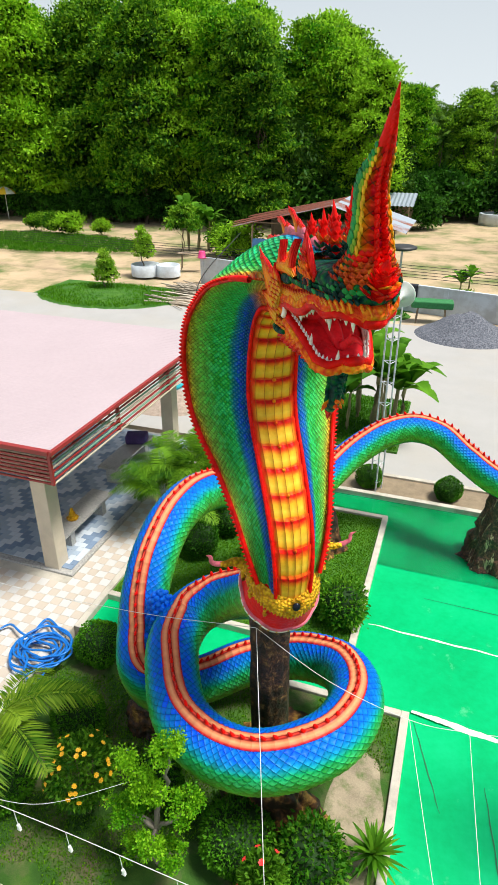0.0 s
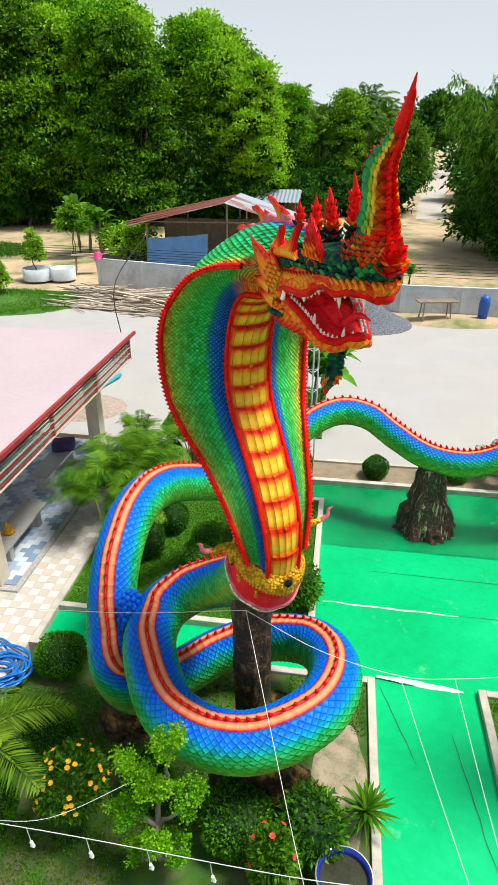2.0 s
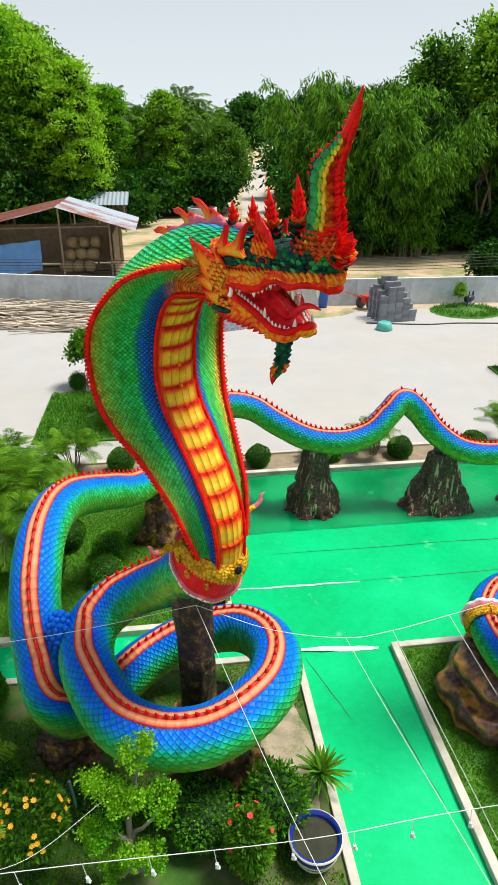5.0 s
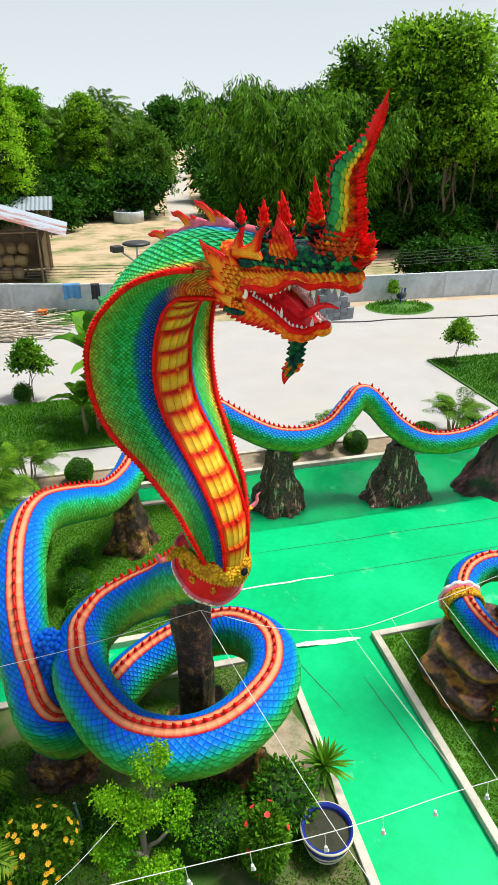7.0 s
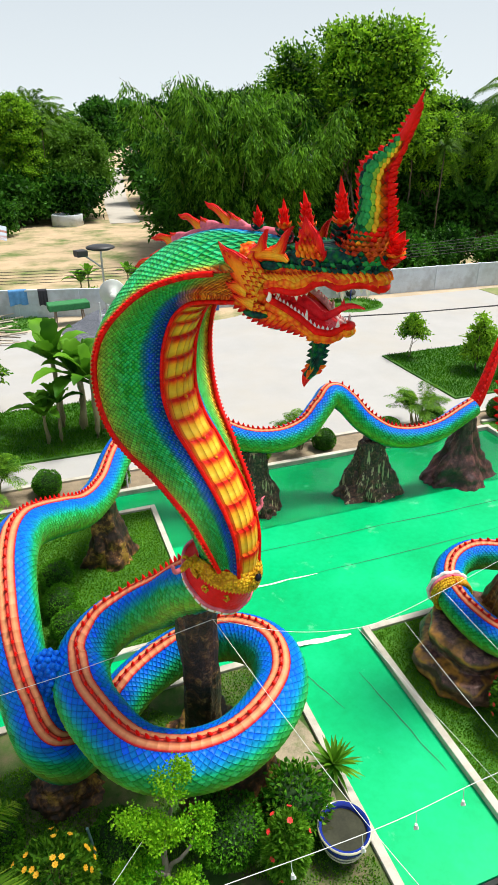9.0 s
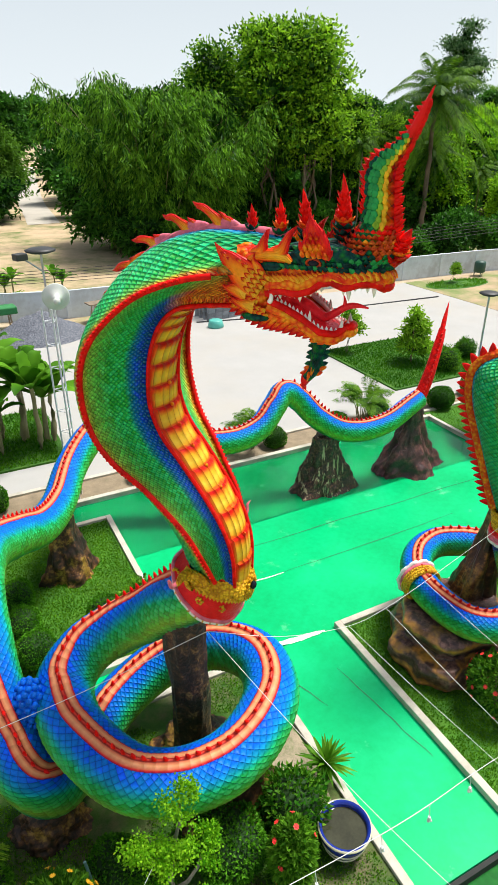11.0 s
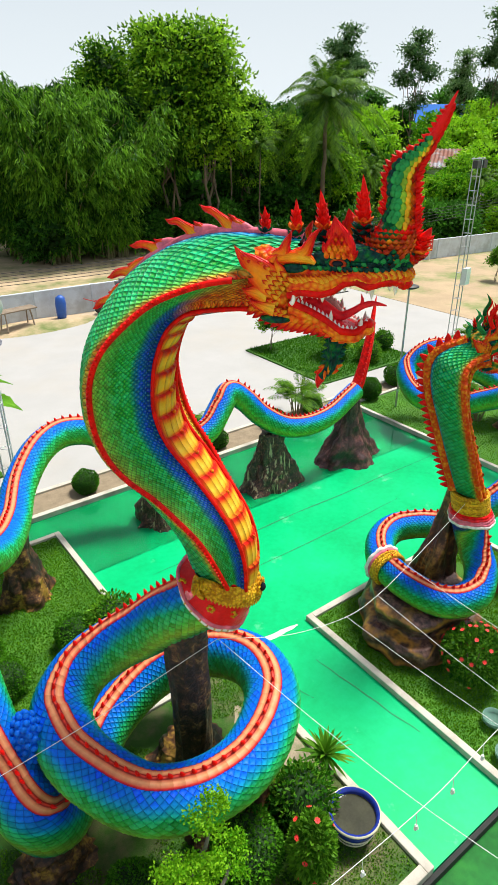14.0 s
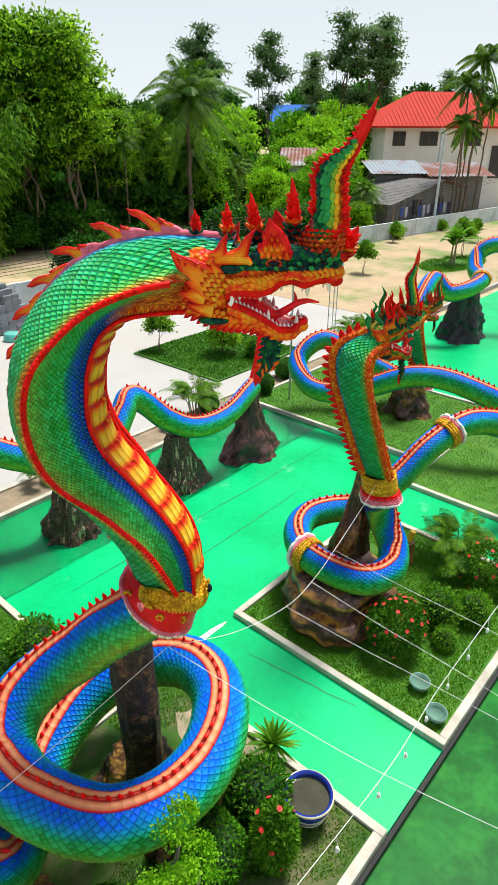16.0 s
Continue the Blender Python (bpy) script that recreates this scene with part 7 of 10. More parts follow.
def tall_palm(seed, label, height, fronds=24, length=4.2, trunk=0.2, name="coconut_palm", leaflet=0.8, width=0.07, hang=0.7):
    rng = np.random.default_rng(seed)
    pr = random.Random(seed)
    root = base(name)
    bm = bmesh.new()
    limb_mesh(bm, (0, 0, -0.3), (0.3, 0.2, height), trunk, trunk * 0.6, pr, 0.005, 9, 12)
    part("trunk", bm, M_BARK, root, "", True)
    for k in range(fronds):
        q = []
        a = 2.4 * k
        el = 1.40 - 2.1 * (k / fronds)
        frond(q, rng, np.array((0.3, 0.2, height)), (math.cos(a) * math.cos(el), math.sin(a) * math.cos(el), math.sin(el)), length * pr.uniform(0.85, 1.1), pr.uniform(0.45, 0.75), leaflet, 84, width, hang=hang)
        quads_object("frond", np.concatenate(q), L_PALM, parent=root)
    return tagged(root, label, "palm")


coco = tall_palm(301, "big coconut palm with arching fronds", 11.2, 48, 6.6, 0.26, leaflet=1.0, width=0.055)
scatter(coco, [(39.1, 40.3, -0.1, 0, 1.0), (35.0, 45.5, -0.1, 130, 0.72), (46, 50, -0.1, 40, 0.66), (-1.5, 78, -0.1, 210, 0.70), (5.0, 84, -0.1, 80, 0.85), (0.4, 81, -0.1, 300, 0.76), (-3.6, 80, -0.1, 20, 0.80), (-6.5, 83, -0.1, 160, 0.95), (2.6, 88, -0.1, 55, 0.98), (48.6, 27.2, -0.1, 140, 0.34), (50.6, 31.5, -0.1, 20, 0.42), (42.5, 44, -0.1, 222, 0.62), (49, 43.5, -0.1, 18, 0.45)], "coconut palms")
slim = tall_palm(311, "slender areca-nut palm with a plumed dark head", 11.0, 15, 2.5, 0.11, "betel_palm", 0.62, 0.05, 1.1)
scatter(slim, [(62.6, 23.9, -0.1, 0, 1.36), (60.8, 24.0, -0.1, 120, 1.16), (59.4, 23.9, -0.1, 200, 0.86), (64.4, 23.7, -0.1, 300, 1.0), (63.2, 24.6, -0.1, 80, 0.80), (30.5, 42.5, -0.1, 60, 0.82), (32, 40.6, -0.1, 10, 0.70), (2.4, 71, -0.1, 0, 0.86), (0.6, 70, -0.1, 90, 0.93), (-1.2, 72, -0.1, 40, 0.78), (1.6, 74, -0.1, 140, 0.97), (3.4, 76, -0.1, 220, 0.90), (-2.8, 70, -0.1, 10, 0.70)], "betel palms")
young = areca(322, "young areca palm with arching yellow-green fronds", 1.5, 13, 2, 1.0, leaflet=0.024, mat=L_YOUNG)
young.matrix_basis = pose(-3.92, -0.85, 0.05) @ Matrix.Diagonal((1.3, 1.3, 1.3, 1))
are = areca(321, "feathery areca palm clump", 2.2, 46, 8, 1.35, leaflet=0.021, mat=L_ARECA)
scatter(are, [(-3.95, 5.4, 0.05, 0, 0.92), (-4.0, 6.6, 0.05, 70, 0.95), (-3.7, 7.4, 0.05, 140, 0.85), (-3.0, 9.4, 0.02, 30, 0.62), (5.6, 9.4, 0.02, 80, 0.58), (9.75, 9.5, 0.02, 150, 0.66), (3.9, 9.3, 0.02, 10, 0.35), (8.0, -0.45, 0.05, 100, 0.56), (14.2, 5.6, 0.05, 240, 0.62), (15.2, 4.9, 0.05, 190, 0.5), (19.5, 9.5, 0.02, 20, 0.7), (-4.8, 9.9, 0.02, 320, 0.5)], "areca palms")


def banana(seed, label):
    rng = np.random.default_rng(seed)
    pr = random.Random(seed)
    root = base("banana_plant")
    for s in range(3):
        bm = bmesh.new()
        ox, oy, h = pr.uniform(-0.4, 0.4), pr.uniform(-0.4, 0.4), pr.uniform(1.5, 2.3)
        limb_mesh(bm, (ox, oy, -0.1), (ox * 1.2, oy * 1.2, h), 0.11, 0.06, pr, 0.02, 8, 5)
        part("stem", bm, M_CULM, root, "", True)
        for k in range(8):
            sh = Shape()
            a = 2.4 * k + s
            el = 1.45 - 0.13 * k
            d = np.array((math.cos(a) * math.cos(el), math.sin(a) * math.cos(el), math.sin(el)))
            n, ln = 14, pr.uniform(1.6, 2.3)
            t = np.linspace(0, 1, n)
            line = np.array((ox * 1.2, oy * 1.2, h - 0.1)) + d * (ln * t)[:, None] + np.array([0, 0, -0.42]) * (ln * t**2.4)[:, None]
            side = unit(np.cross(unit(np.gradient(line, axis=0)), [0, 0, 1.0]))
            w = 0.30 * np.sin(np.pi * np.clip(0.04 + 0.95 * t**0.85, 0, 1)) ** 0.7 * np.where(t < 0.15, 0.2 + 5 * t, 1) * (1 - 0.15 * (np.arange(n) % 3 == 0))
            pts = np.stack([line + side * w[:, None] * c + np.array([0, 0, 1]) * (abs(c) * w * 0.35)[:, None] for c in (-1, -0.5, 0, 0.5, 1)], 1)
            uv = np.zeros((n, 5, 2))
            sh.grid(pts, uv, 0)
            sh.make("leaf", [L_BANANA]).parent = root
    return tagged(root, label, "banana plant")


ban = banana(331, "banana plant with broad torn leaves")
scatter(ban, [(-0.6, 13.2, 0.05, 0, 1.05), (0.1, 12.4, 0.05, 80, 0.9), (-1.3, 12.2, 0.05, 190, 0.6), (-19.3, 41.6, -0.1, 40, 1.25), (-18.2, 42.0, -0.1, 140, 1.0), (1.8, 31.5, -0.1, 200, 0.6), (4.6, 32, -0.1, 20, 0.55), (40, 14.5, -0.1, 60, 0.9)], "banana plants")


# ---- clipped balls and garden shrubs
def ball_bush(seed, label, r=0.42, n=4200, mat=None, leaf=(0.048, 0.03), squash=0.92, rough=0.03, name="clipped_bush"):
    rng = np.random.default_rng(seed)
    root = base(name)
    d = unit(rng.normal(size=(n, 3)))
    lump = 1 + 0.05 * np.sin(d[:, :1] * 5 + seed) + 0.05 * np.sin(d[:, 1:2] * 7) + rng.normal(scale=rough, size=(n, 1))
    pos = d * r * lump * [1, 1, squash] + [0, 0, r * squash * 0.96]
    way = d + rng.normal(scale=0.7, size=(n, 3))
    # solid filler sphere behind the leaves, dark like the shade within
    bm = bmesh.new()
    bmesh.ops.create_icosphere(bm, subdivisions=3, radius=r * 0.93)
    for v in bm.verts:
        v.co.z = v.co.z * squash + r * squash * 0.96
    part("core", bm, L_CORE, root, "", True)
    quads_object("foliage", leaf_quads(rng, pos, way, leaf[0], leaf[1]), mat or L_BOX, parent=root)
    return tagged(root, label, "bush")


# dark green that puts the bush's inner shade into the colour
L_CORE = surface("shade_dark_core", ramp3((0.012, 0.045, 0.005), 0.4), 8, 0.9, 40, 0.5)
ball = ball_bush(401, "round clipped dark green bush")
scatter(ball, [(-3.45, 1.5, 0.05, 0, 0.95), (-2.95, 0.05, 0.05, 40, 0.92), (-3.4, -1.2, 0.05, 80, 1.0), (0.0, -0.86, 0.05, 160, 1.05), (-1.7, 5.35, 0.05, 10, 0.8), (-1.72, 4.5, 0.05, 70, 0.78), (-3.0, 4.95, 0.05, 110, 0.95), (-2.7, 5.9, 0.05, 150, 0.9), (0.1, 9.15, 0.02, 20, 0.78), (2.13, 9.15, 0.02, 60, 0.78), (-1.68, 9.3, 0.02, 90, 0.86), (6.3, 9.2, 0.02, 10, 0.78), (-3.6, 9.2, 0.02, 33, 0.8), (8.6, 9.3, 0.02, 120, 0.78), (10.3, 9.4, 0.02, 160, 0.8), (12.75, 9.1, 0.02, 200, 1.0), (14.6, 9.45, 0.02, 250, 1.0), (-1.35, -0.45, 0.05, 300, 0.85), (16.2, 10.0, 0.02, 11, 0.8), (4.3, 9.2, 0.02, 22, 0.6), (-1.58, 3.75, 0.05, 22, 0.8), (-0.24, 4.1, 0.05, 140, 0.8)], "clipped round bushes")
loose = ball_bush(411, "loose leafy garden bush with bright tips", 0.46, 2200, leaf_material("garden_leaves", (0.03, 0.15, 0.006), (0.22, 0.48, 0.025)), (0.10, 0.05), 1.05, 0.14, "leafy_bush")
scatter(loose, [(0.98, -0.80, 0.05, 0, 0.86), (0.42, 3.86, 0.05, 80, 0.88), (15.6, 11.8, 0.05, 20, 0.9), (17.3, 12.6, 0.05, 60, 0.8), (-3.6, 15.6, 0.05, 60, 0.6), (6.1, -1.0, 0.05, 170, 0.75), (6.6, -1.5, 0.05, 210, 0.62), (5.6, -1.4, 0.05, 110, 0.4)], "leafy garden bushes")


def flower_bush(seed, label, colour, blooms, r=0.5, size=0.045, lift=0.0, tall=0.95):
    rng = np.random.default_rng(seed)
    root = base("flowering_bush")
    n = 3200
    d = unit(rng.normal(size=(n, 3)))
    pos = d * r * (0.55 + 0.5 * rng.uniform(size=(n, 1)) ** 0.5) * [1, 1, tall] + [0, 0, r + lift]
    quads_object("foliage", leaf_quads(rng, pos, d + rng.normal(scale=0.6, size=(n, 3)), 0.085, 0.036), L_GARDEN, parent=root)
    for k in range(5):
        bm = bmesh.new()
        rod(bm, (0, 0, -0.05), (0.2 * math.cos(k * 1.3), 0.2 * math.sin(k * 1.3), r + lift), 0.014, 0.008, 5)
        part("stem", bm, M_BARK, root)
    for k in range(blooms):
        v = unit(rng.normal(size=3)) + [0, 0, 0.35]
        v = unit(v)
        c = v * r * 1.16 * [1, 1, tall] + [0, 0, r + lift]
        bm = bmesh.new()
        for j in range(7):
            a = 6.2832 * j / 7
            lo = [(0, 0, 0), (size * 0.8, -size * 0.35, size * 0.25), (size * 1.1, 0, size * 0.35), (size * 0.8, size * 0.35, size * 0.25)]
            rot = Matrix.Rotation(a, 3, "Z")
            bm.faces.new([bm.verts.new(rot @ Vector(p)) for p in lo])
        bmesh.ops.create_icosphere(bm, subdivisions=1, radius=size * 0.4)
        bmesh.ops.transform(bm, matrix=Matrix.Translation(Vector(c)) @ Vector(v).to_track_quat("Z", "Y").to_matrix().to_4x4(), verts=bm.verts)
        part("flower", bm, colour, root)
    return tagged(root, label, "flower bush")


L_GARDEN = leaf_material("flower_bush_leaves", (0.020, 0.10, 0.005), (0.16, 0.38, 0.02))
M_YFLOWER = surface("yellow_petals", ramp3((0.80, 0.42, 0.01), 0.2), 9, 0.6)
M_RFLOWER = surface("coral_petals", ramp3((0.80, 0.035, 0.03), 0.25), 9, 0.6)
flower_bush(421, "bush with yellow marigold flowers", M_YFLOWER, 40, 0.44, 0.034, 0.48).matrix_basis = pose(-2.12, -1.02, 0.05)
flower_bush(422, "small bush with coral pink flowers", M_RFLOWER, 11, 0.26, 0.036, 0.42, 2.1).matrix_basis = pose(0.56, -1.46, 0.05)
flower_bush(423, "round ixora bush covered in coral flowers", M_RFLOWER, 42, 0.50, 0.036, 0.05).matrix_basis = pose(4.93, -0.72, 0.05)
flower_bush(424, "ixora bush with coral flowers by a palm", M_RFLOWER, 26, 0.52, 0.036).matrix_basis = pose(7.7, -1.25, 0.05)


def cloud_tree(seed, label):
    """Topiary: bare twisted limbs with leaf pads."""
    rng = np.random.default_rng(seed)
    pr = random.Random(seed)
    root = base("topiary_tree")
    bm = bmesh.new()
    pads = [(0.22, 0.14, 2.22, 0.30), (-0.22, 0.02, 1.86, 0.31), (0.40, 0.02, 1.38, 0.30), (-0.28, -0.12, 1.26, 0.28), (0.30, -0.12, 0.62, 0.24), (-0.26, -0.20, 0.52, 0.26), (0.05, -0.05, 1.62, 0.24), (0.10, -0.30, 0.95, 0.22), (-0.45, 0.10, 0.86, 0.22)]
    hub = limb_mesh(bm, (0, 0, -0.05), (0.06, 0.05, 1.5), 0.055, 0.03, pr, 0.05, 7, 6)
    for x, y, z, r in pads:
        limb_mesh(bm, hub[1 + 2 * (z > 0.7) + 2 * (z > 1.5)], (x, y, z - r * 0.4), 0.03, 0.018, pr, 0.08, 6, 4)
        n = 1300
        d = unit(rng.normal(size=(n, 3)))
        tuft = unit(rng.normal(size=(13, 3))) * r * rng.uniform(0.35, 0.78, (13, 1)) * [1, 1, 0.75]
        pos = tuft[rng.integers(0, 13, n)] + d * r * rng.uniform(0.05, 0.36, (n, 1)) * [1, 1, 0.75] + [x, y, z]
        quads_object("foliage_pad", leaf_quads(rng, pos, d + rng.normal(scale=0.7, size=(n, 3)), 0.036, 0.026), L_TIP, parent=root)
    part("trunk", bm, surface("pale_bark", ramp3((0.24, 0.21, 0.17), 0.3), 6, 0.9), root, "", True)
    return tagged(root, label, "topiary")


L_TIP = leaf_material("fresh_leaves", (0.08, 0.33, 0.006), (0.34, 0.66, 0.02))
cloud_tree(431, "cloud-pruned topiary with bright green leaf pads").matrix_basis = pose(-0.92, -1.30, 0.05, 0, 0, 0)


def rosette(seed, label, n=42, length=0.46):
    rng = np.random.default_rng(seed)
    root = base("dracaena")
    bm = bmesh.new()
    rod(bm, (0, 0, -0.05), (0, 0, 0.42), 0.035, 0.03, 8)
    part("stem", bm, M_BARK, root)
    for k in range(n):
        sh = Shape()
        a, el = 2.4 * k, 1.3 - 1.35 * k / n
        d = np.array((math.cos(a) * math.cos(el), math.sin(a) * math.cos(el), math.sin(el)))
        t = np.linspace(0, 1, 6)
        line = np.array((0, 0, 0.40)) + d * (length * t)[:, None] + np.array([0, 0, -0.22]) * (length * t**2)[:, None]
        side = unit(np.cross(d, [0, 0, 1.0]))
        w = 0.028 * np.sin(np.pi * np.clip(0.2 + 0.79 * t, 0, 1))
        sh.grid(np.stack([line - side * w[:, None], line + np.array([0, 0, -0.008]), line + side * w[:, None]], 1), np.zeros((6, 3, 2)), 0)
        sh.make("leaf", [L_GARDEN]).parent = root
    return tagged(root, label, "plant")


rosette(441, "spiky dracaena rosette beside the kerb").matrix_basis = pose(1.70, -0.50, 0.05)
# saplings on the islands and verge
L_SAP = leaf_material("sapling_leaves", (0.055, 0.21, 0.008), (0.34, 0.60, 0.035))
sap = broadleaf("young tree with a neat pointed crown on the grass", 451, 1.9, [(0, 0, 0.68, 0.56, 0.56, 0.36), (0, 0, 1.02, 0.44, 0.44, 0.34), (0, 0, 1.38, 0.30, 0.30, 0.32), (0, 0, 1.74, 0.15, 0.15, 0.26)], 130, 26, (0.13, 0.06), L_SAP, 0.04, 1, spread=0.08)
scatter(sap, [(14.95, 13.1, 0.05, 0, 1.15), (-18.6, 27.0, 0.02, 20, 1.15), (-18.6, 31.8, 0.6, 45, 1.2)], "young trees on the grass")
sapling = broadleaf("slim sapling with an open light green crown", 452, 2.0, [(0, 0, 1.55, 0.5, 0.5, 0.36), (0.3, 0.1, 1.2, 0.38, 0.38, 0.3), (-0.32, -0.1, 1.25, 0.38, 0.38, 0.3), (0.1, 0, 1.85, 0.28, 0.28, 0.24)], 95, 22, (0.15, 0.07), L_SAP, 0.035, 2, spread=0.10)
scatter(sapling, [(13.5, 15.5, 0.05, 90, 0.85), (15.2, 25.0, 0.05, 50, 0.6), (27, 23.3, 0.05, 10, 0.6), (33.4, 17.6, 0.02, 70, 1.0), (43.7, 15.5, 0.02, 99, 1.3), (46.2, 22.5, 0.02, 40, 0.8), (50.9, 17.5, 0.02, 160, 0.9), (-19.2, 39.5, -0.1, 5, 1.8), (-3.2, 15.8, 0.05, 120, 1.0)], "saplings on the grass")
low = broadleaf("low dark shrub in rough grass", 461, 1.6, random_lobes(31, 0.8, 0.4, 1.2, 6, 0.7), 110, 22, (0.2, 0.1), L_WOOD, 0.04, 3, "bush", 0.2)
scatter(low, [(-35.5, 45.5, -0.1, 0, 1.1), (-32.8, 44.5, -0.1, 40, 1.2), (-38, 46.5, -0.1, 80, 0.9), (-30.6, 46.2, -0.1, 120, 0.8), (-14.5, 38.6, -0.1, 160, 1.5), (-16.2, 40.6, -0.1, 200, 1.3), (-12.8, 37.2, -0.1, 33, 1.0), (2.0, 29.5, -0.1, 66, 0.6), (5.5, 29.2, -0.1, 99, 0.5), (9.0, 29, -0.1, 10, 0.5), (48, 23.5, -0.1, 300, 0.8), (55.5, 23, -0.1, 210, 0.7)], "low shrubs")

# ---------------------------------------------------------------- boundary wall
WALL_H = 1.42
WALL_LINE = [(-14.1, 31.2), (4.0, 26.6), (31.0, 25.6), (66.0, 21.8), (120.0, 17.0)]


def wall_run(name, a, b):
    """A rendered block wall with posts and coping between two points."""
    a, b = Vector((*a, 0)), Vector((*b, 0))
    d = b - a
    turn = math.degrees(math.atan2(d.y, d.x))
    root = tagged(base(name, a.x, a.y, 0, turn), "grey rendered boundary wall with posts", "wall", kind="structure")
    n = max(1, round(d.length / 3.0))
    w = d.length / n
    panel, post, cap = bm_box(0, -0.06, -0.3, w, 0.06, WALL_H - 0.08), bm_box(-0.11, -0.11, -0.3, 0.11, 0.11, WALL_H, 0.012), bm_box(0.10, -0.085, WALL_H - 0.08, w - 0.10, 0.085, WALL_H - 0.012, 0.01)
    first = [part("panel", panel, M_WALL, root), part("post", post, M_WALL, root), part("coping", cap, M_WALL, root)]
    for k in range(1, n):
        for o in first:
            c = o.copy()
            scene.collection.objects.link(c)
            c.location = (w * k, 0, 0)
    return root


for k, (a, b) in enumerate(zip(WALL_LINE, WALL_LINE[1:])):
    wall_run(f"wall_{k + 1}", a, b)

# ---------------------------------------------------------------- pavilion with pink roof
pav = tagged(base("pavilion", -8.3, 6.25, 0), "open pavilion with flat pink roof, slatted fascia and cream columns", "pavilion")
PX, PY = -8.3, 6.25


def pav_box(name, x0, y0, z0, x1, y1, z1, mat, bevel=0.0, label=""):
    return part(name, bm_box(x0 - PX, y0 - PY, z0, x1 - PX, y1 - PY, z1, bevel), mat, pav, label)


def roof_sheet():
    bm = bmesh.new()
    x0, x1, y0, y1, z = -12.6 - PX, -4.70 - PX, 2.55 - PY, 10.0 - PY, 3.50
    n = 60
    step = (y1 - y0) / n
    lo, hi = [], []
    for k in range(n):
        for q, h in ((0.0, 0.0), (0.42, 0.0), (0.5, 0.0035), (0.62, 0.0035), (0.70, 0.0)):
            y = y0 + (k + q) * step
            lo.append(bm.verts.new((x0, y, z + h + 0.05)))
            hi.append(bm.verts.new((x1, y, z + h)))
    for k in range(len(lo) - 1):
        bm.faces.new((lo[k], hi[k], hi[k + 1], lo[k + 1]))
    return bm


part("roof", roof_sheet(), M_PINK, pav, "pale pink ribbed metal roof sheet")
M_BROWN = surface("brown_trim", ramp3((0.10, 0.06, 0.035), 0.3), 4, 0.6)
pav_box("soffit", -12.6, 2.62, 3.38, -4.80, 9.95, 3.46, M_BROWN)
for nm, x0, y0, x1, y1 in (("trim", -4.71, 2.48, -4.64, 10.06), ("trim", -12.7, 2.46, -4.71, 2.56)):
    pav_box(nm, x0, y0, 3.45, x1, y1, 3.54, M_REDTRIM, 0.01, "red edge trim")
M_SLATG = surface("green_slat", ramp3((0.20, 0.36, 0.26), 0.2), 4, 0.5)
slat_mats = [M_BROWN, M_REDTRIM, M_SLATG, M_CREAM, M_REDTRIM, M_SLATG, M_REDTRIM, M_CREAM]
for k in range(8):
    z = 3.36 - 0.082 * k
    pav_box("slat", -4.83, 2.66, z - 0.028, -4.795, 9.92, z, slat_mats[k], 0.003)
    pav_box("slat", -12.6, 2.62, z - 0.034, -4.87, 2.655, z, M_BROWN if k == 0 else M_REDTRIM, 0.003)
    pav_box("slat", -12.6, 9.93, z - 0.034, -4.87, 9.965, z, M_REDTRIM, 0.003)
pav_box("frieze_backing", -12.6, 2.70, 2.78, -4.95, 2.72, 3.36, M_CREAM)
for y in (2.62, 5.0, 7.4, 9.92):
    pav_box("frieze_post", -4.87, y, 2.74, -4.80, y + 0.06, 3.40, M_REDTRIM, 0.004)
for x, y in ((-5.73, 3.42), (-5.73, 9.15), (-9.2, 9.15), (-11.8, 3.42), (-11.8, 9.15)):
    pav_box("column", x - 0.18, y - 0.18, 0.12, x + 0.18, y + 0.18, 3.38, M_CREAM, 0.015, "cream tiled column")
    pav_box("capital", x - 0.22, y - 0.22, 2.70, x + 0.22, y + 0.22, 2.80, M_CREAM, 0.012)
for k, (x, y) in enumerate(((-5.93, 3.18), (-5.68, 3.16), (-5.50, 3.20))):
    bm = bmesh.new()
    rod(bm, (x - PX, y - PY, 2.68), (x - PX + 0.05 * (k - 1), y - PY - 0.17, 2.62), 0.05, 0.06, 10)
    part("spotlight", bm, M_WHITE, pav, "white spotlight")
for y in np.arange(3.4, 10.0, 1.3):
    pav_box("rafter", -12.5, y, 3.26, -4.85, y + 0.06, 3.38, M_BROWN)


def bench(x0, y0, x1, y1, h, label):
    root = tagged(base("bench", (x0 + x1) / 2, (y0 + y1) / 2, 0.15), label, "bench", "pavilion benches")
    w, d = (x1 - x0) / 2, (y1 - y0) / 2
    part("seat", bm_box(-w, -d, h - 0.06, w, d, h, 0.008), M_GRANITE, root)
    for s in (-1, 1):
        part("support", bm_box(-w + 0.06, s * (d - 0.35) - 0.08, 0, w - 0.06, s * (d - 0.35) + 0.08, h - 0.06), M_GRANITE, root)


M_GRANITE = surface("speckled_granite", [(0.35, (0.22, 0.22, 0.22)), (0.5, (0.40, 0.39, 0.37)), (0.7, (0.58, 0.56, 0.52))], 30, 0.3, 140, 0.02)
bench(-6.25, 3.75, -5.68, 5.75, 0.45, "grey granite bench beside the column")
bench(-6.55, 6.5, -6.0, 8.6, 0.62, "grey granite bench at the back of the pavilion")
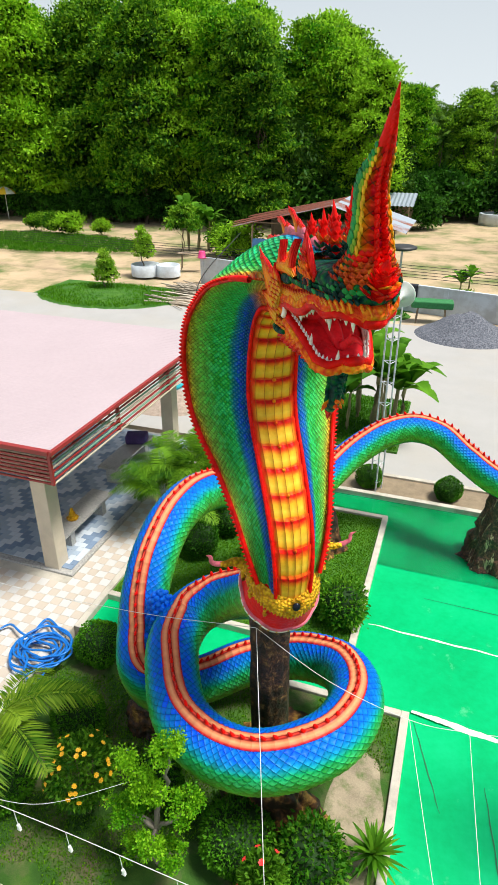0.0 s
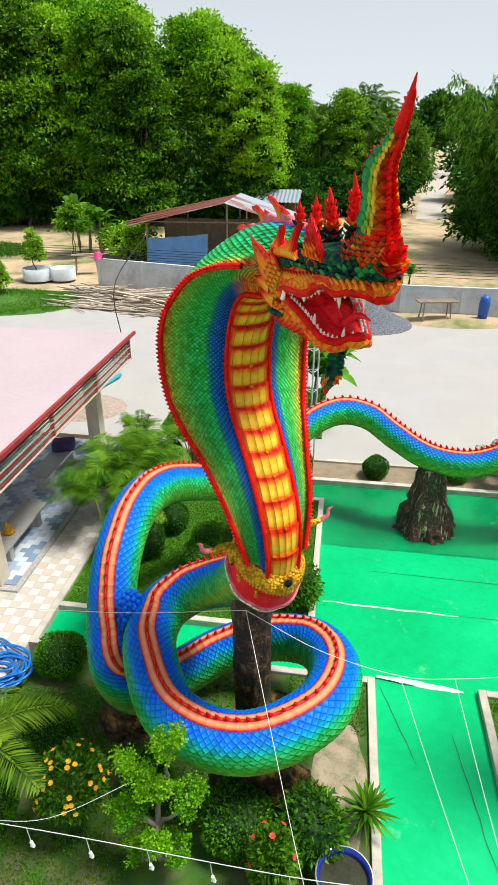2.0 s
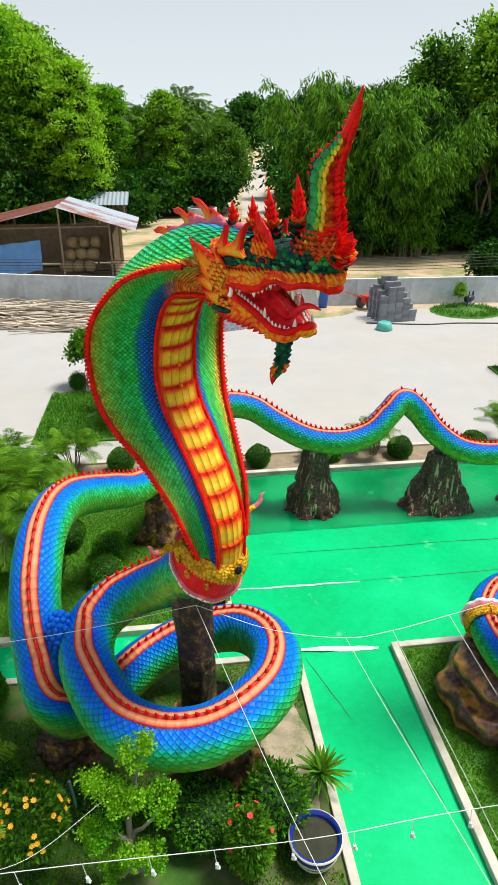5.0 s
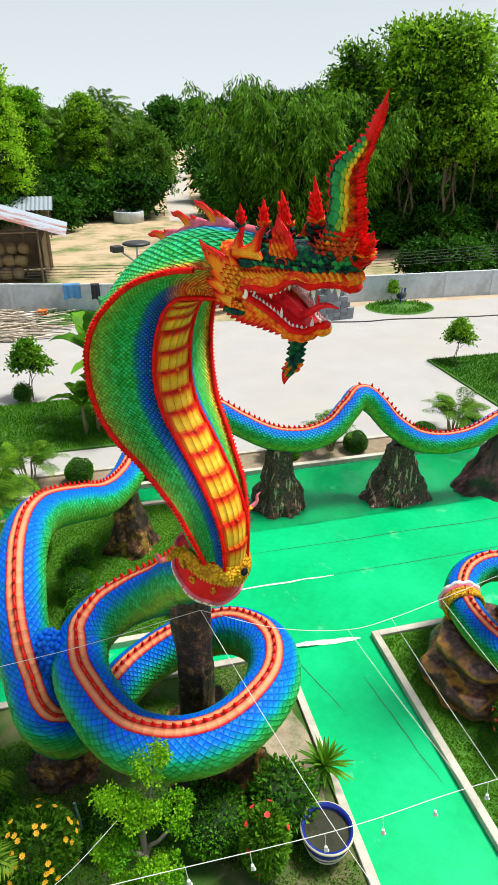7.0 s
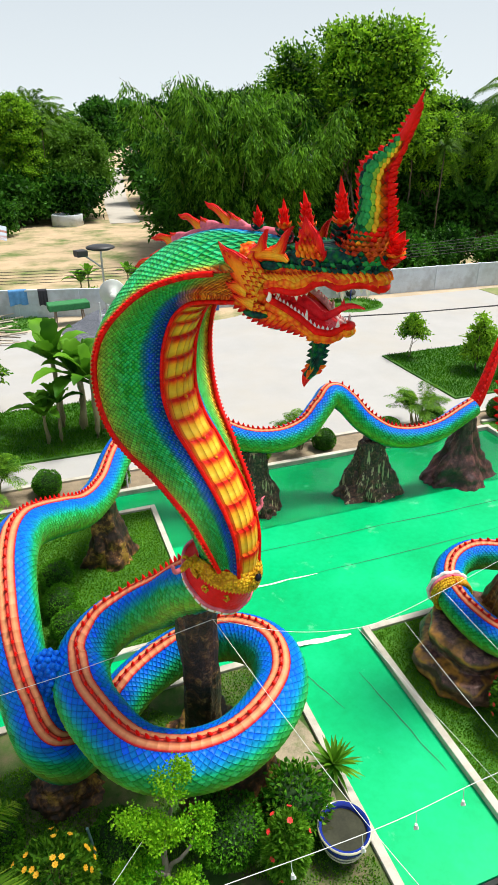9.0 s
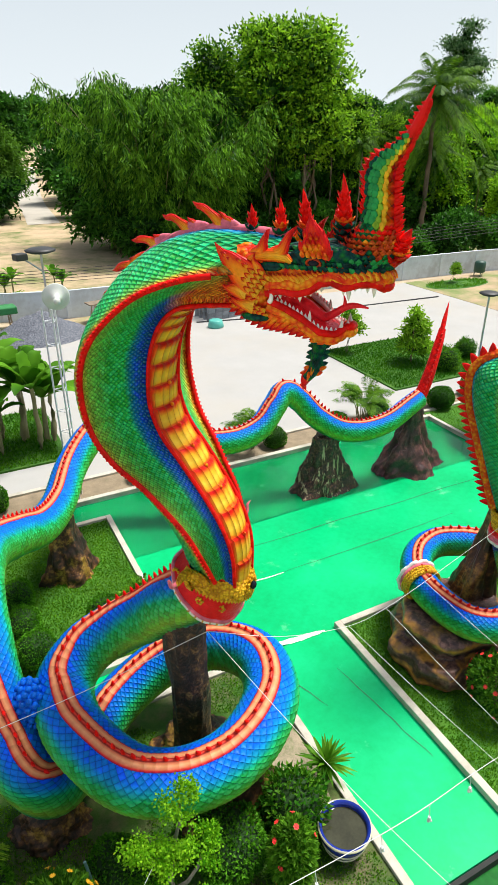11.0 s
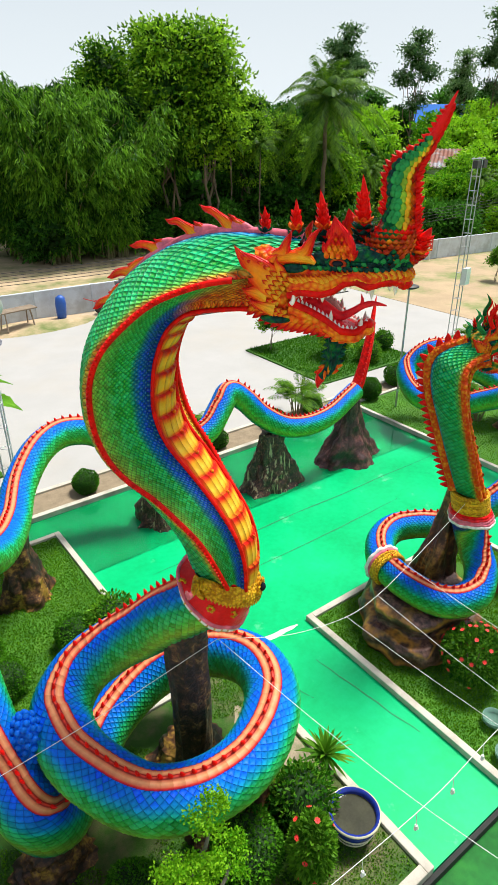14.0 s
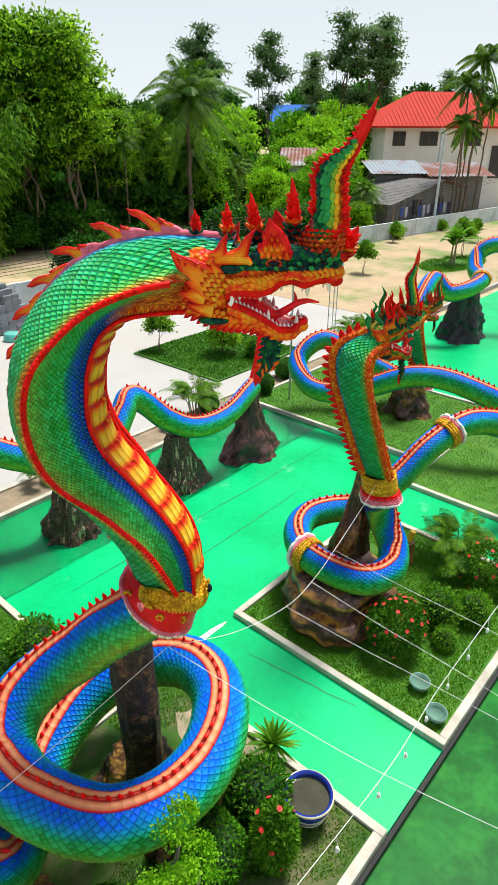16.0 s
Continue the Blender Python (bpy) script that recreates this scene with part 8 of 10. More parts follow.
# offering on the bench, bag on the other
bm = bmesh.new()
lathe(bm, [(0.0, 0.0), (0.12, 0.0), (0.14, 0.04), (0.09, 0.06), (0.06, 0.10), (0.075, 0.15), (0.05, 0.20), (0.035, 0.22), (0.04, 0.26), (0.0, 0.30)], 14)
off = finish("offering_ornament", bm, NAGA_MATS[6], True)
off.matrix_basis = pose(-5.95, 4.45, 0.60)
tagged(off, "small gilded ornament standing on the granite bench", "ornament")
bm = bm_box(-0.3, -0.22, 0, 0.3, 0.22, 0.26, 0.06)
bag = finish("bag", bm, surface("purple_cloth", ramp3((0.06, 0.03, 0.14), 0.4), 6, 0.8), True)
bag.matrix_basis = pose(-6.25, 8.1, 0.77, 0, 0, 20)
tagged(bag, "dark purple cloth bag lying on the bench", "bag")

# ---------------------------------------------------------------- speaker mast and lamps
def lattice_mast(name, label, x, y, h, w, turn=0.0, mat=None):
    root = tagged(base(name, x, y, 0, turn), label, "mast")
    legs = [(w * math.cos(a), w * math.sin(a)) for a in (0.3, 2.39, 4.49)]
    for lx, ly in legs:
        part("leg", rod(bmesh.new(), (lx, ly, -0.1), (lx, ly, h), 0.022, 0.022, 7), mat or M_STEEL, root)
    n = int(h / 0.55)
    for k in range(n):
        for (ax, ay), (bx, by) in zip(legs, legs[1:] + legs[:1]):
            z = 0.3 + 0.55 * k
            part("brace", rod(bmesh.new(), (ax, ay, z), (bx, by, z), 0.010, 0.010, 5), mat or M_STEEL, root)
    return root


mast = lattice_mast("speaker_mast", "thin white lattice mast with a horn loudspeaker", 0.31, 9.0, 5.0, 0.17, 20, surface("mast_white", ramp3((0.62, 0.64, 0.66), 0.15), 5, 0.45))
part("top_pole", rod(bmesh.new(), (0, 0, 4.8), (0, 0, 6.2), 0.025, 0.025, 8), M_STEEL, mast)
bm = bmesh.new()
lathe(bm, [(0.05, 0.30), (0.07, 0.20), (0.12, 0.10), (0.22, 0.02), (0.285, 0.0), (0.30, 0.015), (0.285, 0.03), (0.21, 0.05), (0.10, 0.14), (0.045, 0.24), (0.0, 0.26)], 26)
rod(bm, (0, 0, 0.10), (0, 0, 0.28), 0.05, 0.06, 12)
rod(bm, (0, 0, 0.30), (0, 0, 0.42), 0.075, 0.07, 12)
horn = part("horn", bm, surface("horn_grey", ramp3((0.60, 0.62, 0.58), 0.12), 5, 0.4), mast, "pale grey horn loudspeaker", True)
horn.matrix_basis = pose(0.03, -0.32, 5.30, 95, 0, -8 - 20)
bm = bmesh.new()
lathe(bm, [(0.0, 6.30), (0.24, 6.29), (0.32, 6.26), (0.32, 6.23), (0.2, 6.19), (0.0, 6.17)], 24)
part("lamp_disc", bm, M_DARK, mast, "black solar disc lamp", True)
part("lamp_arm", rod(bmesh.new(), (0, 0, 5.8), (-0.45, 0, 6.15), 0.02, 0.02, 7), M_STEEL, mast)
part("flood_lamp", bm_box(-0.62, -0.12, 6.10, -0.36, 0.10, 6.24, 0.02), M_DARK, mast)


def disc_lamp(x, y, h, label):
    root = tagged(base("yard_lamp", x, y, 0), label, "lamp", "solar yard lamps")
    part("pole", rod(bmesh.new(), (0, 0, -0.1), (0, 0, h), 0.035, 0.03, 10), M_STEEL, root)
    bm = bmesh.new()
    lathe(bm, [(0.0, h + 0.09), (0.20, h + 0.08), (0.29, h + 0.05), (0.30, h + 0.02), (0.20, h - 0.03), (0.06, h - 0.06), (0.0, h - 0.06)], 24)
    part("lamp_disc", bm, M_DARK, root, "black solar disc lamp", True)


disc_lamp(12.9, 7.95, 4.15, "slim steel pole with a flat solar lamp disc")
mast2 = lattice_mast("floodlight_mast", "grey lattice mast with a white junction box", 20.8, 11.6, 7.6, 0.2, 10)
part("junction_box", bm_box(-0.28, -0.38, 2.6, 0.12, -0.14, 3.3, 0.02), M_WHITE, mast2)
for s in (-1, 1):
    part("floodlight", bm_box(s * 0.3 - 0.17, -0.2, 7.2, s * 0.3 + 0.17, 0.0, 7.5, 0.02), M_DARK, mast2)
part("cross_arm", rod(bmesh.new(), (-0.6, 0, 7.55), (0.6, 0, 7.55), 0.025, 0.025, 7), M_STEEL, mast2)

# ---------------------------------------------------------------- glazed pot
bm = bmesh.new()
lathe(bm, [(0.0, 0.0), (0.24, 0.0), (0.28, 0.03), (0.36, 0.22), (0.41, 0.40), (0.42, 0.47), (0.405, 0.50)], 40, 0)
lathe(bm, [(0.405, 0.50), (0.44, 0.515), (0.445, 0.54), (0.42, 0.555)], 40, 1)
lathe(bm, [(0.42, 0.555), (0.385, 0.548), (0.365, 0.50)], 40, 0)
lathe(bm, [(0.365, 0.50), (0.36, 0.42), (0.0, 0.42)], 40, 2)
pot = base("glazed_pot", 1.42, -1.36, 0.05)
pot.scale = (0.8, 0.8, 0.8)
tagged(pot, "blue and cream glazed water jar standing by the kerb", "pot")
M_BLUEG = surface("cobalt_glaze", ramp3((0.012, 0.03, 0.26), 0.3), 6, 0.12, 50, 0.03)
M_CREAMG = surface("cream_glaze", ramp3((0.62, 0.58, 0.42), 0.1), 6, 0.15, 50, 0.03)
part("body", bm, [M_BLUEG, M_CREAMG, M_BLUEG], pot, "", True)
bm = bmesh.new()
bmesh.ops.create_circle(bm, cap_ends=True, segments=40, radius=0.362)
bmesh.ops.translate(bm, verts=bm.verts, vec=(0, 0, 0.45))
part("water", bm, surface("murky_water", ramp3((0.04, 0.042, 0.022), 0.4), 3, 0.04, 20, 0.02), pot, "murky brown water")
bm = bmesh.new()
for z, r in ((0.30, 0.388), (0.14, 0.338)):
    lathe(bm, [(r, z - 0.02), (r + 0.008, z), (r, z + 0.02)], 40)
part("band", bm, M_CREAMG, pot, "cream bands")

# ---------------------------------------------------------------- hut with rusty roof
def corrugated(bm, p00, p10, p01, p11, waves, amp=0.03):
    """A ridged sheet between four corners; the ribs run from the 0 edge to the 1 edge."""
    a0, a1, b0, b1 = Vector(p00), Vector(p10), Vector(p01), Vector(p11)
    n = waves * 4
    up = (a1 - a0).cross(b0 - a0).normalized()
    if up.z < 0:
        up = -up
    lo, hi = [], []
    for k in range(n + 1):
        h = up * amp * math.sin(k * math.pi / 2)
        lo.append(bm.verts.new(a0.lerp(a1, k / n) + h))
        hi.append(bm.verts.new(b0.lerp(b1, k / n) + h))
    for k in range(n):
        bm.faces.new((lo[k], lo[k + 1], hi[k + 1], hi[k]))
    return bm


def rusty(name, share, tone=(0.28, 0.33, 0.38)):
    m, n, l, p = nodes_of(name)
    co = n.new("ShaderNodeTexCoord").outputs["Object"]
    f = noise_node(n, l, 0.55, 5, 0.6, co)
    g = noise_node(n, l, 9, 4, 0.7, co)
    oi = n.new("ShaderNodeObjectInfo").outputs["Random"]
    k = math_node(n, l, "ADD", math_node(n, l, "ADD", math_node(n, l, "MULTIPLY", f, 0.6), math_node(n, l, "MULTIPLY", g, 0.25)), math_node(n, l, "MULTIPLY", oi, 0.3))
    rust = ramp_node(n, l, g, [(0.3, (0.10, 0.03, 0.018)), (0.6, (0.26, 0.085, 0.05)), (0.8, (0.36, 0.16, 0.10))])
    fac = ramp_node(n, l, k, [(share, (0, 0, 0)), (share + 0.12, (1, 1, 1))])
    l.new(mix_node(n, l, fac, tone, rust), p.inputs["Base Color"])
    p.inputs["Roughness"].default_value, p.inputs["Metallic"].default_value = 0.6, 0.25
    return m


M_RUST, M_TIN = rusty("rusty_sheet", 0.40), rusty("tin_sheet", 0.68)
hut = tagged(base("hut", -8.0, 38.4, 0), "open timber hut with a patched rusty tin roof", "hut")
for x, y, z in ((-12.4, 35.8, 2.9), (-6.9, 35.8, 4.2), (-3.9, 36.6, 3.2), (-12.4, 41, 2.8), (-6.9, 41, 4.2), (-3.6, 41, 3.1), (-10.2, 38.5, 3.3), (-5.0, 38.8, 3.5)):
    part("post", rod(bmesh.new(), (x + 8, y - 38.4, -0.2), (x + 8.05, y - 38.4, z), 0.075, 0.06, 7), M_WOOD, hut)
for k in range(6):
    y0, y1 = 35.0 + 1.1 * k - 38.4, 35.0 + 1.1 * (k + 1) + 0.08 - 38.4
    part("roof_sheet", corrugated(bmesh.new(), (1.1, y0, 4.28 + 0.012 * (k % 2)), (1.1, y1, 4.28 + 0.012 * (k % 2)), (-5.6 - 0.35 * (k % 3), y0, 2.74), (-5.6 - 0.35 * (k % 3), y1, 2.74), 5), M_RUST, hut)
    part("roof_sheet", corrugated(bmesh.new(), (1.1, y0, 4.31 + 0.012 * (k % 2)), (1.1, y1, 4.31 + 0.012 * (k % 2)), (5.9, y0, 2.86), (5.9, y1, 2.86), 5), M_TIN if k not in (0, 1, 3) else M_RUST, hut)
for z, x0, x1 in ((3.0, -4.4, 4.2), (1.2, -4.4, -0.1)):
    part("rail", rod(bmesh.new(), (x0, -2.6, z), (x1, -2.6, z + 0.06), 0.045, 0.04, 6), M_WOOD, hut)
part("back_wall", bm_box(-4.6, 2.55, -0.1, 4.6, 2.62, 2.6), M_WOOD, hut, "dark timber back wall")
part("side_wall", bm_box(4.3, -1.8, -0.1, 4.36, 2.55, 2.5), M_WOOD, hut)


def tarp():
    bm = bmesh.new()
    n, m = 26, 14
    g = []
    for i in range(n + 1):
        row = []
        for j in range(m + 1):
            u, v = i / n, j / m
            sag = 0.30 * math.sin(math.pi * u) * (0.3 + v)
            row.append(bm.verts.new((-4.3 + 4.15 * u, -2.68 - 0.35 * v + 0.10 * math.sin(u * 23) * v, 1.95 + 0.35 * u * (1 - v) - 1.45 * v - sag * 0.45 + 0.05 * noise.noise(Vector((u * 6, v * 6, 0))))))
        g.append(row)
    for i in range(n):
        for j in range(m):
            bm.faces.new((g[i][j], g[i + 1][j], g[i + 1][j + 1], g[i][j + 1]))
    return bm


part("tarpaulin", tarp(), surface("blue_tarpaulin", ramp3((0.10, 0.28, 0.62), 0.2), 1.5, 0.35, 20, 0.1), hut, "faded blue tarpaulin hung as a screen", True)
M_SACK = surface("straw_sacks", ramp3((0.36, 0.27, 0.14), 0.3), 4, 0.9, 30, 0.4)
for k in range(9):
    bm = bmesh.new()
    bmesh.ops.create_icosphere(bm, subdivisions=2, radius=0.5)
    for v in bm.verts:
        v.co *= 1 + 0.18 * noise.noise(v.co * 3 + Vector((k, 0, 0)))
    sk = finish("straw_sack", bm, M_SACK, True)
    sk.matrix_basis = pose(-6.9 + 0.75 * (k % 3) + 0.2 * (k // 3), 37.2 + 0.5 * (k // 3), 0.35 + 0.7 * (k // 3), 0, 0, 40 * k) @ Matrix.Diagonal((1.0, 0.8, 0.8, 1))
    tagged(sk, "bulging straw-coloured sack piled in the hut", "sack", "sacks in the hut")
# shed further back
shed = tagged(base("shed", -6.5, 58, -0.15), "small grey tin-roofed shed at the edge of the trees", "shed")
part("roof", corrugated(bmesh.new(), (-2.6, 1.6, 3.3), (2.8, 1.6, 3.3), (-2.6, -1.6, 2.4), (2.8, -1.6, 2.4), 14), M_TIN, shed)
for x in (-2.3, 0, 2.4):
    for y in (-1.3, 1.3):
        part("post", rod(bmesh.new(), (x, y, -0.2), (x, y, 2.45 + 0.28 * (y + 1.3)), 0.07, 0.06, 6), M_WOOD, shed)
part("wall", bm_box(-2.4, 1.32, -0.1, 2.5, 1.38, 2.9), M_WOOD, shed)

# ---------------------------------------------------------------- yard clutter
pile = tagged(base("timber_pile", -8.5, 26.2, 0), "loose heap of weathered planks and poles on the concrete", "timber")
rp = random.Random(77)
M_PLANK = surface("bleached_planks", ramp3((0.46, 0.39, 0.30), 0.35), 2, 0.85, 30, 0.3, vary=0.9)
plank_meshes = [part("plank", bm_box(-1.5, -0.07, -0.018, 1.5, 0.07, 0.018), M_PLANK, pile), part("plank", bm_box(-1.9, -0.04, -0.025, 1.9, 0.04, 0.025), M_PLANK, pile), part("pole", rod(bmesh.new(), (-2.0, 0, 0), (2.0, 0, 0), 0.04, 0.03, 6), M_PLANK, pile)]
for k in range(230):
    o = plank_meshes[k % 3].copy()
    scene.collection.objects.link(o)
    u, v = rp.uniform(-5.2, 5.0), rp.uniform(-1, 1)
    hgt = 0.55 * (1 - abs(v)) * (1 - (abs(u) / 6.5) ** 2)
    o.matrix_basis = pose(u, v * 2.6 - 0.18 * u, 0.05 + rp.uniform(0, 1) * hgt, rp.uniform(-6, 6), rp.uniform(-5, 5), rp.gauss(-8, 16))
for k, o in enumerate(plank_meshes):
    o.matrix_basis = pose(1.2 * k - 1, 0.4 * k - 0.6, 0.5, 0, 10, 30 * k)

M_BLOCK = surface("concrete_block", ramp3((0.20, 0.21, 0.23), 0.25), 5, 0.9, 40, 0.3, vary=0.5)
blocks = tagged(base("block_stack", 10.9, 23.4, 0, 8), "stepped stack of dark grey concrete blocks", "blocks")
bm = bm_box(-0.195, -0.095, -0.095, 0.195, 0.095, 0.095, 0.008)
blk = part("block", bm, M_BLOCK, blocks)
done = False
for ix in range(5):
    for iy in range(4):
        top = (9, 11, 11, 8, 5)[ix] - iy % 2 - (2 if iy == 0 else 0)
        for iz in range(top):
            if 0 < ix < 4 and iy in (1, 2) and iz < top - 2:
                continue
            m = pose((ix - 2) * 0.40 + 0.012 * ((iz * 7 + iy) % 3), (iy - 1.5) * 0.40 + 0.01 * ((iz + ix) % 3), 0.115 + 0.192 * iz)
            if not done:
                blk.matrix_basis, done = m, True
                continue
            o = blk.copy()
            scene.collection.objects.link(o)
            o.matrix_basis = m
bm = bmesh.new()
lathe(bm, [(0.0, 0.0), (0.36, 0.0), (0.40, 0.04), (0.32, 0.34), (0.28, 0.36), (0.0, 0.36)], 20)
tub = finish("upturned_tub", bm, surface("teal_plastic", ramp3((0.10, 0.45, 0.38), 0.15), 4, 0.4), True)
tub.matrix_basis = pose(9.95, 21.6, 0.02)
tagged(tub, "upturned teal plastic tub on the concrete", "tub")
bm = bmesh.new()
lathe(bm, [(0.0, 0.0), (0.20, 0.0), (0.24, 0.3), (0.27, 0.9), (0.22, 1.2), (0.10, 1.3), (0.0, 1.3)], 14)
drumb = finish("blue_cloth_roll", bm, surface("blue_plastic", ramp3((0.02, 0.10, 0.42), 0.25), 4, 0.45), True)
drumb.matrix_basis = pose(7.85, 25.5, 0.0, 6, 0, 0)
tagged(drumb, "bright blue wrapped barrow leaning at the wall", "barrow")
tiller = tagged(base("garden_tiller", 10.2, 25.4, 0, 30), "red two-wheeled garden tiller parked at the wall", "tiller")
M_REDP = surface("tractor_red", ramp3((0.55, 0.03, 0.02), 0.2), 5, 0.35)
part("engine", bm_box(-0.25, -0.2, 0.35, 0.3, 0.2, 0.75, 0.04), M_REDP, tiller)
for s in (-1, 1):
    bm = bmesh.new()
    bmesh.ops.create_cone(bm, cap_ends=True, segments=20, radius1=0.34, radius2=0.34, depth=0.12)
    bmesh.ops.transform(bm, matrix=pose(0, s * 0.38, 0.33, 90), verts=bm.verts)
    part("wheel", bm, M_DARK, tiller)
    part("handle", rod(bmesh.new(), (-0.2, s * 0.16, 0.6), (-1.3, s * 0.32, 1.05), 0.025, 0.02, 7), M_REDP, tiller)
part("leg", rod(bmesh.new(), (0.3, 0.1, 0.5), (0.75, 0.1, 0.02), 0.03, 0.03, 7), M_REDP, tiller)


def heap(name, label, x, y, rx, ry, h, mat, seed, cat, n=0):
    bm = bmesh.new()
    bmesh.ops.create_grid(bm, x_segments=44, y_segments=44, size=1)
    for v in bm.verts:
        d = math.hypot(v.co.x, v.co.y)
        w = max(0.0, 1 - d) ** 0.9
        q = noise.noise(v.co * 2.2 + Vector((seed, 0, 0))) * 0.25 + noise.noise(v.co * 14 + Vector((seed, 3, 0))) * 0.10
        v.co.z = h * w * (1 + q) - 0.03 * (d > 0.97)
        v.co.x *= rx
        v.co.y *= ry
    ob = finish(name, bm, mat, True)
    ob.location = (x, y, 0.015)
    return tagged(ob, label, cat, kind="stuff" if n else "")


M_GRAVEL = surface("blue_gravel", [(0.35, (0.05, 0.055, 0.07)), (0.5, (0.13, 0.14, 0.17)), (0.68, (0.30, 0.31, 0.34))], 14, 0.9, 60, 0.9, 0.06)
heap("gravel_heap", "heap of blue-grey crushed stone on the concrete", 2.1, 24.1, 2.3, 2.0, 1.15, M_GRAVEL, 3, "gravel", 1)
heap("sand_heap", "low spread of sandy soil and rubble at the wall", 6.4, 25.2, 3.2, 1.4, 0.25, M_DRY, 9, "sand", 1)
heap("rubble_heap", "small rubble heap beside the pavilion", -7.6, 12.4, 1.6, 1.2, 0.35, surface("rubble", ramp3((0.38, 0.30, 0.24), 0.35), 8, 0.95, 40, 0.8, 0.05), 6, "rubble", 1)
for k, (x, y, rx, ry) in enumerate(((-17.6, 25.4, 4.6, 3.0), (15.3, 24.3, 2.0, 1.6), (27.2, 23.2, 2.6, 1.2), (-2.5, 26.6, 1.9, 1.3), (40.5, 14.6, 4.0, 2.0))):
    heap("grass_patch", "rough grass patch on the yard", x, y, rx, ry, 0.16, M_TURF, 20 + k, "grass", 1)
# work tables, tanks, sign
def trestle(x, y, turn, label, cloth=None):
    root = tagged(base("trestle_table", x, y, 0, turn), label, "table")
    for sx in (-0.7, 0.7):
        for sy in (-0.3, 0.3):
            part("leg", rod(bmesh.new(), (sx, sy * 1.3, -0.05), (sx * 0.9, sy * 0.6, 1.0), 0.04, 0.035, 6), M_WOOD, root)
    part("top", bm_box(-0.95, -0.35, 1.0, 0.95, 0.35, 1.06, 0.008), M_WOOD, root)
    if cloth:
        part("cover", bm_box(-1.0, -0.42, 0.75, 1.0, 0.42, 1.09, 0.05), cloth, root, "green net cover")


trestle(5.5, 25.0, 10, "rough timber trestle by the wall")
trestle(0.4, 26.0, 5, "timber stand draped with a green net", surface("green_net", ramp3((0.03, 0.20, 0.06), 0.3), 8, 0.8))
trestle(-16.2, 34.2, 20, "weathered timber frame in the grass")
for k, (x, y, r) in enumerate(((-18.4, 31.6, 0.95), (-16.9, 31.9, 0.8))):
    bm = bmesh.new()
    lathe(bm, [(r, -0.1), (r, 0.62), (r - 0.09, 0.62), (r - 0.09, 0.45), (0, 0.45)], 26)
    o = finish("concrete_ring", bm, M_WALL, False)
    o.location = (x, y, 0)
    tagged(o, "concrete ring planter with a small tree", "planter", "ring planters")
bm = bmesh.new()
lathe(bm, [(0.0, 0.25), (0.32, 0.25), (0.36, 0.3), (0.36, 0.85), (0.30, 0.95), (0.0, 0.98)], 18)
for a in range(3):
    rod(bm, (0.3 * math.cos(a * 2.1), 0.3 * math.sin(a * 2.1), -0.02), (0.3 * math.cos(a * 2.1), 0.3 * math.sin(a * 2.1), 0.3), 0.03, 0.03, 6)
tank = finish("waste_bin", bm, surface("dark_green_plastic", ramp3((0.02, 0.07, 0.05), 0.3), 4, 0.5), True)
tank.matrix_basis = pose(30.2, 24.4, 0.02)
tagged(tank, "dark green waste bin on a stand by the wall", "bin")
sign = tagged(base("notice_sign", 35.0, 24.7, 0, -6), "red notice board on two posts before the wall", "sign")
part("board", bm_box(-0.75, -0.03, 0.7, 0.75, 0.0, 1.7, 0.01), M_REDP, sign)
for z, w in ((1.45, 0.55), (1.2, 0.6), (0.95, 0.45)):
    part("lettering_bar", bm_box(-w, -0.045, z - 0.05, w, -0.034, z + 0.05), M_WHITE, sign, "white bar of lettering")
for s in (-0.6, 0.6):
    part("post", rod(bmesh.new(), (s, 0.03, -0.1), (s, 0.03, 1.75), 0.03, 0.03, 7), M_WHITE, sign)

# blue hose coil on the terrace
cu = bpy.data.curves.new("garden_hose", "CURVE")
cu.dimensions, cu.bevel_depth, cu.bevel_resolution = "3D", 0.018, 2
sp = cu.splines.new("NURBS")
rh = random.Random(3)
pts = []
for k in range(150):
    a = k * 0.42
    r = 0.34 + 0.13 * math.sin(k * 0.37) + rh.uniform(-0.05, 0.05) + (0.35 if k % 37 == 5 else 0)
    pts.append((0.14 * math.sin(k * 0.061) + r * math.cos(a), 0.12 * math.cos(k * 0.083) + r * 0.8 * math.sin(a), 0.03 + 0.0011 * k + rh.uniform(0, 0.02), 1))
pts += [(-0.5, 0.1, 0.15, 1), (-0.8, 0.4, 0.08, 1), (-0.95, 0.0, 0.04, 1), (-0.8, -0.4, 0.03, 1), (-1.4, -0.5, 0.03, 1), (-2.6, -0.2, 0.03, 1)]
sp.points.add(len(pts) - 1)
for p, c in zip(sp.points, pts):
    p.co = c
sp.use_endpoint_u = True
cu.materials.append(surface("blue_hose", ramp3((0.01, 0.16, 0.55), 0.15), 4, 0.3))
hose = new("garden_hose", cu)
hose.matrix_basis = pose(-4.48, 1.15, 0.13) @ Matrix.Diagonal((1.22, 1.22, 1.0, 1))
tagged(hose, "coiled bright blue garden hose on the tiles", "hose")

# ---------------------------------------------------------------- cords and strung lamps
M_CORD = surface("white_cord", ramp3((0.70, 0.70, 0.68), 0.1), 5, 0.6)
M_BOWL = surface("frosted_green_glass", ramp3((0.26, 0.48, 0.38), 0.1), 4, 0.12, 30, 0.02, coat=0.5)
M_BOWL.node_tree.nodes["Principled BSDF"].inputs["Transmission Weight"].default_value = 0.5
M_BULB = surface("white_socket", ramp3((0.80, 0.80, 0.78), 0.05), 5, 0.3)


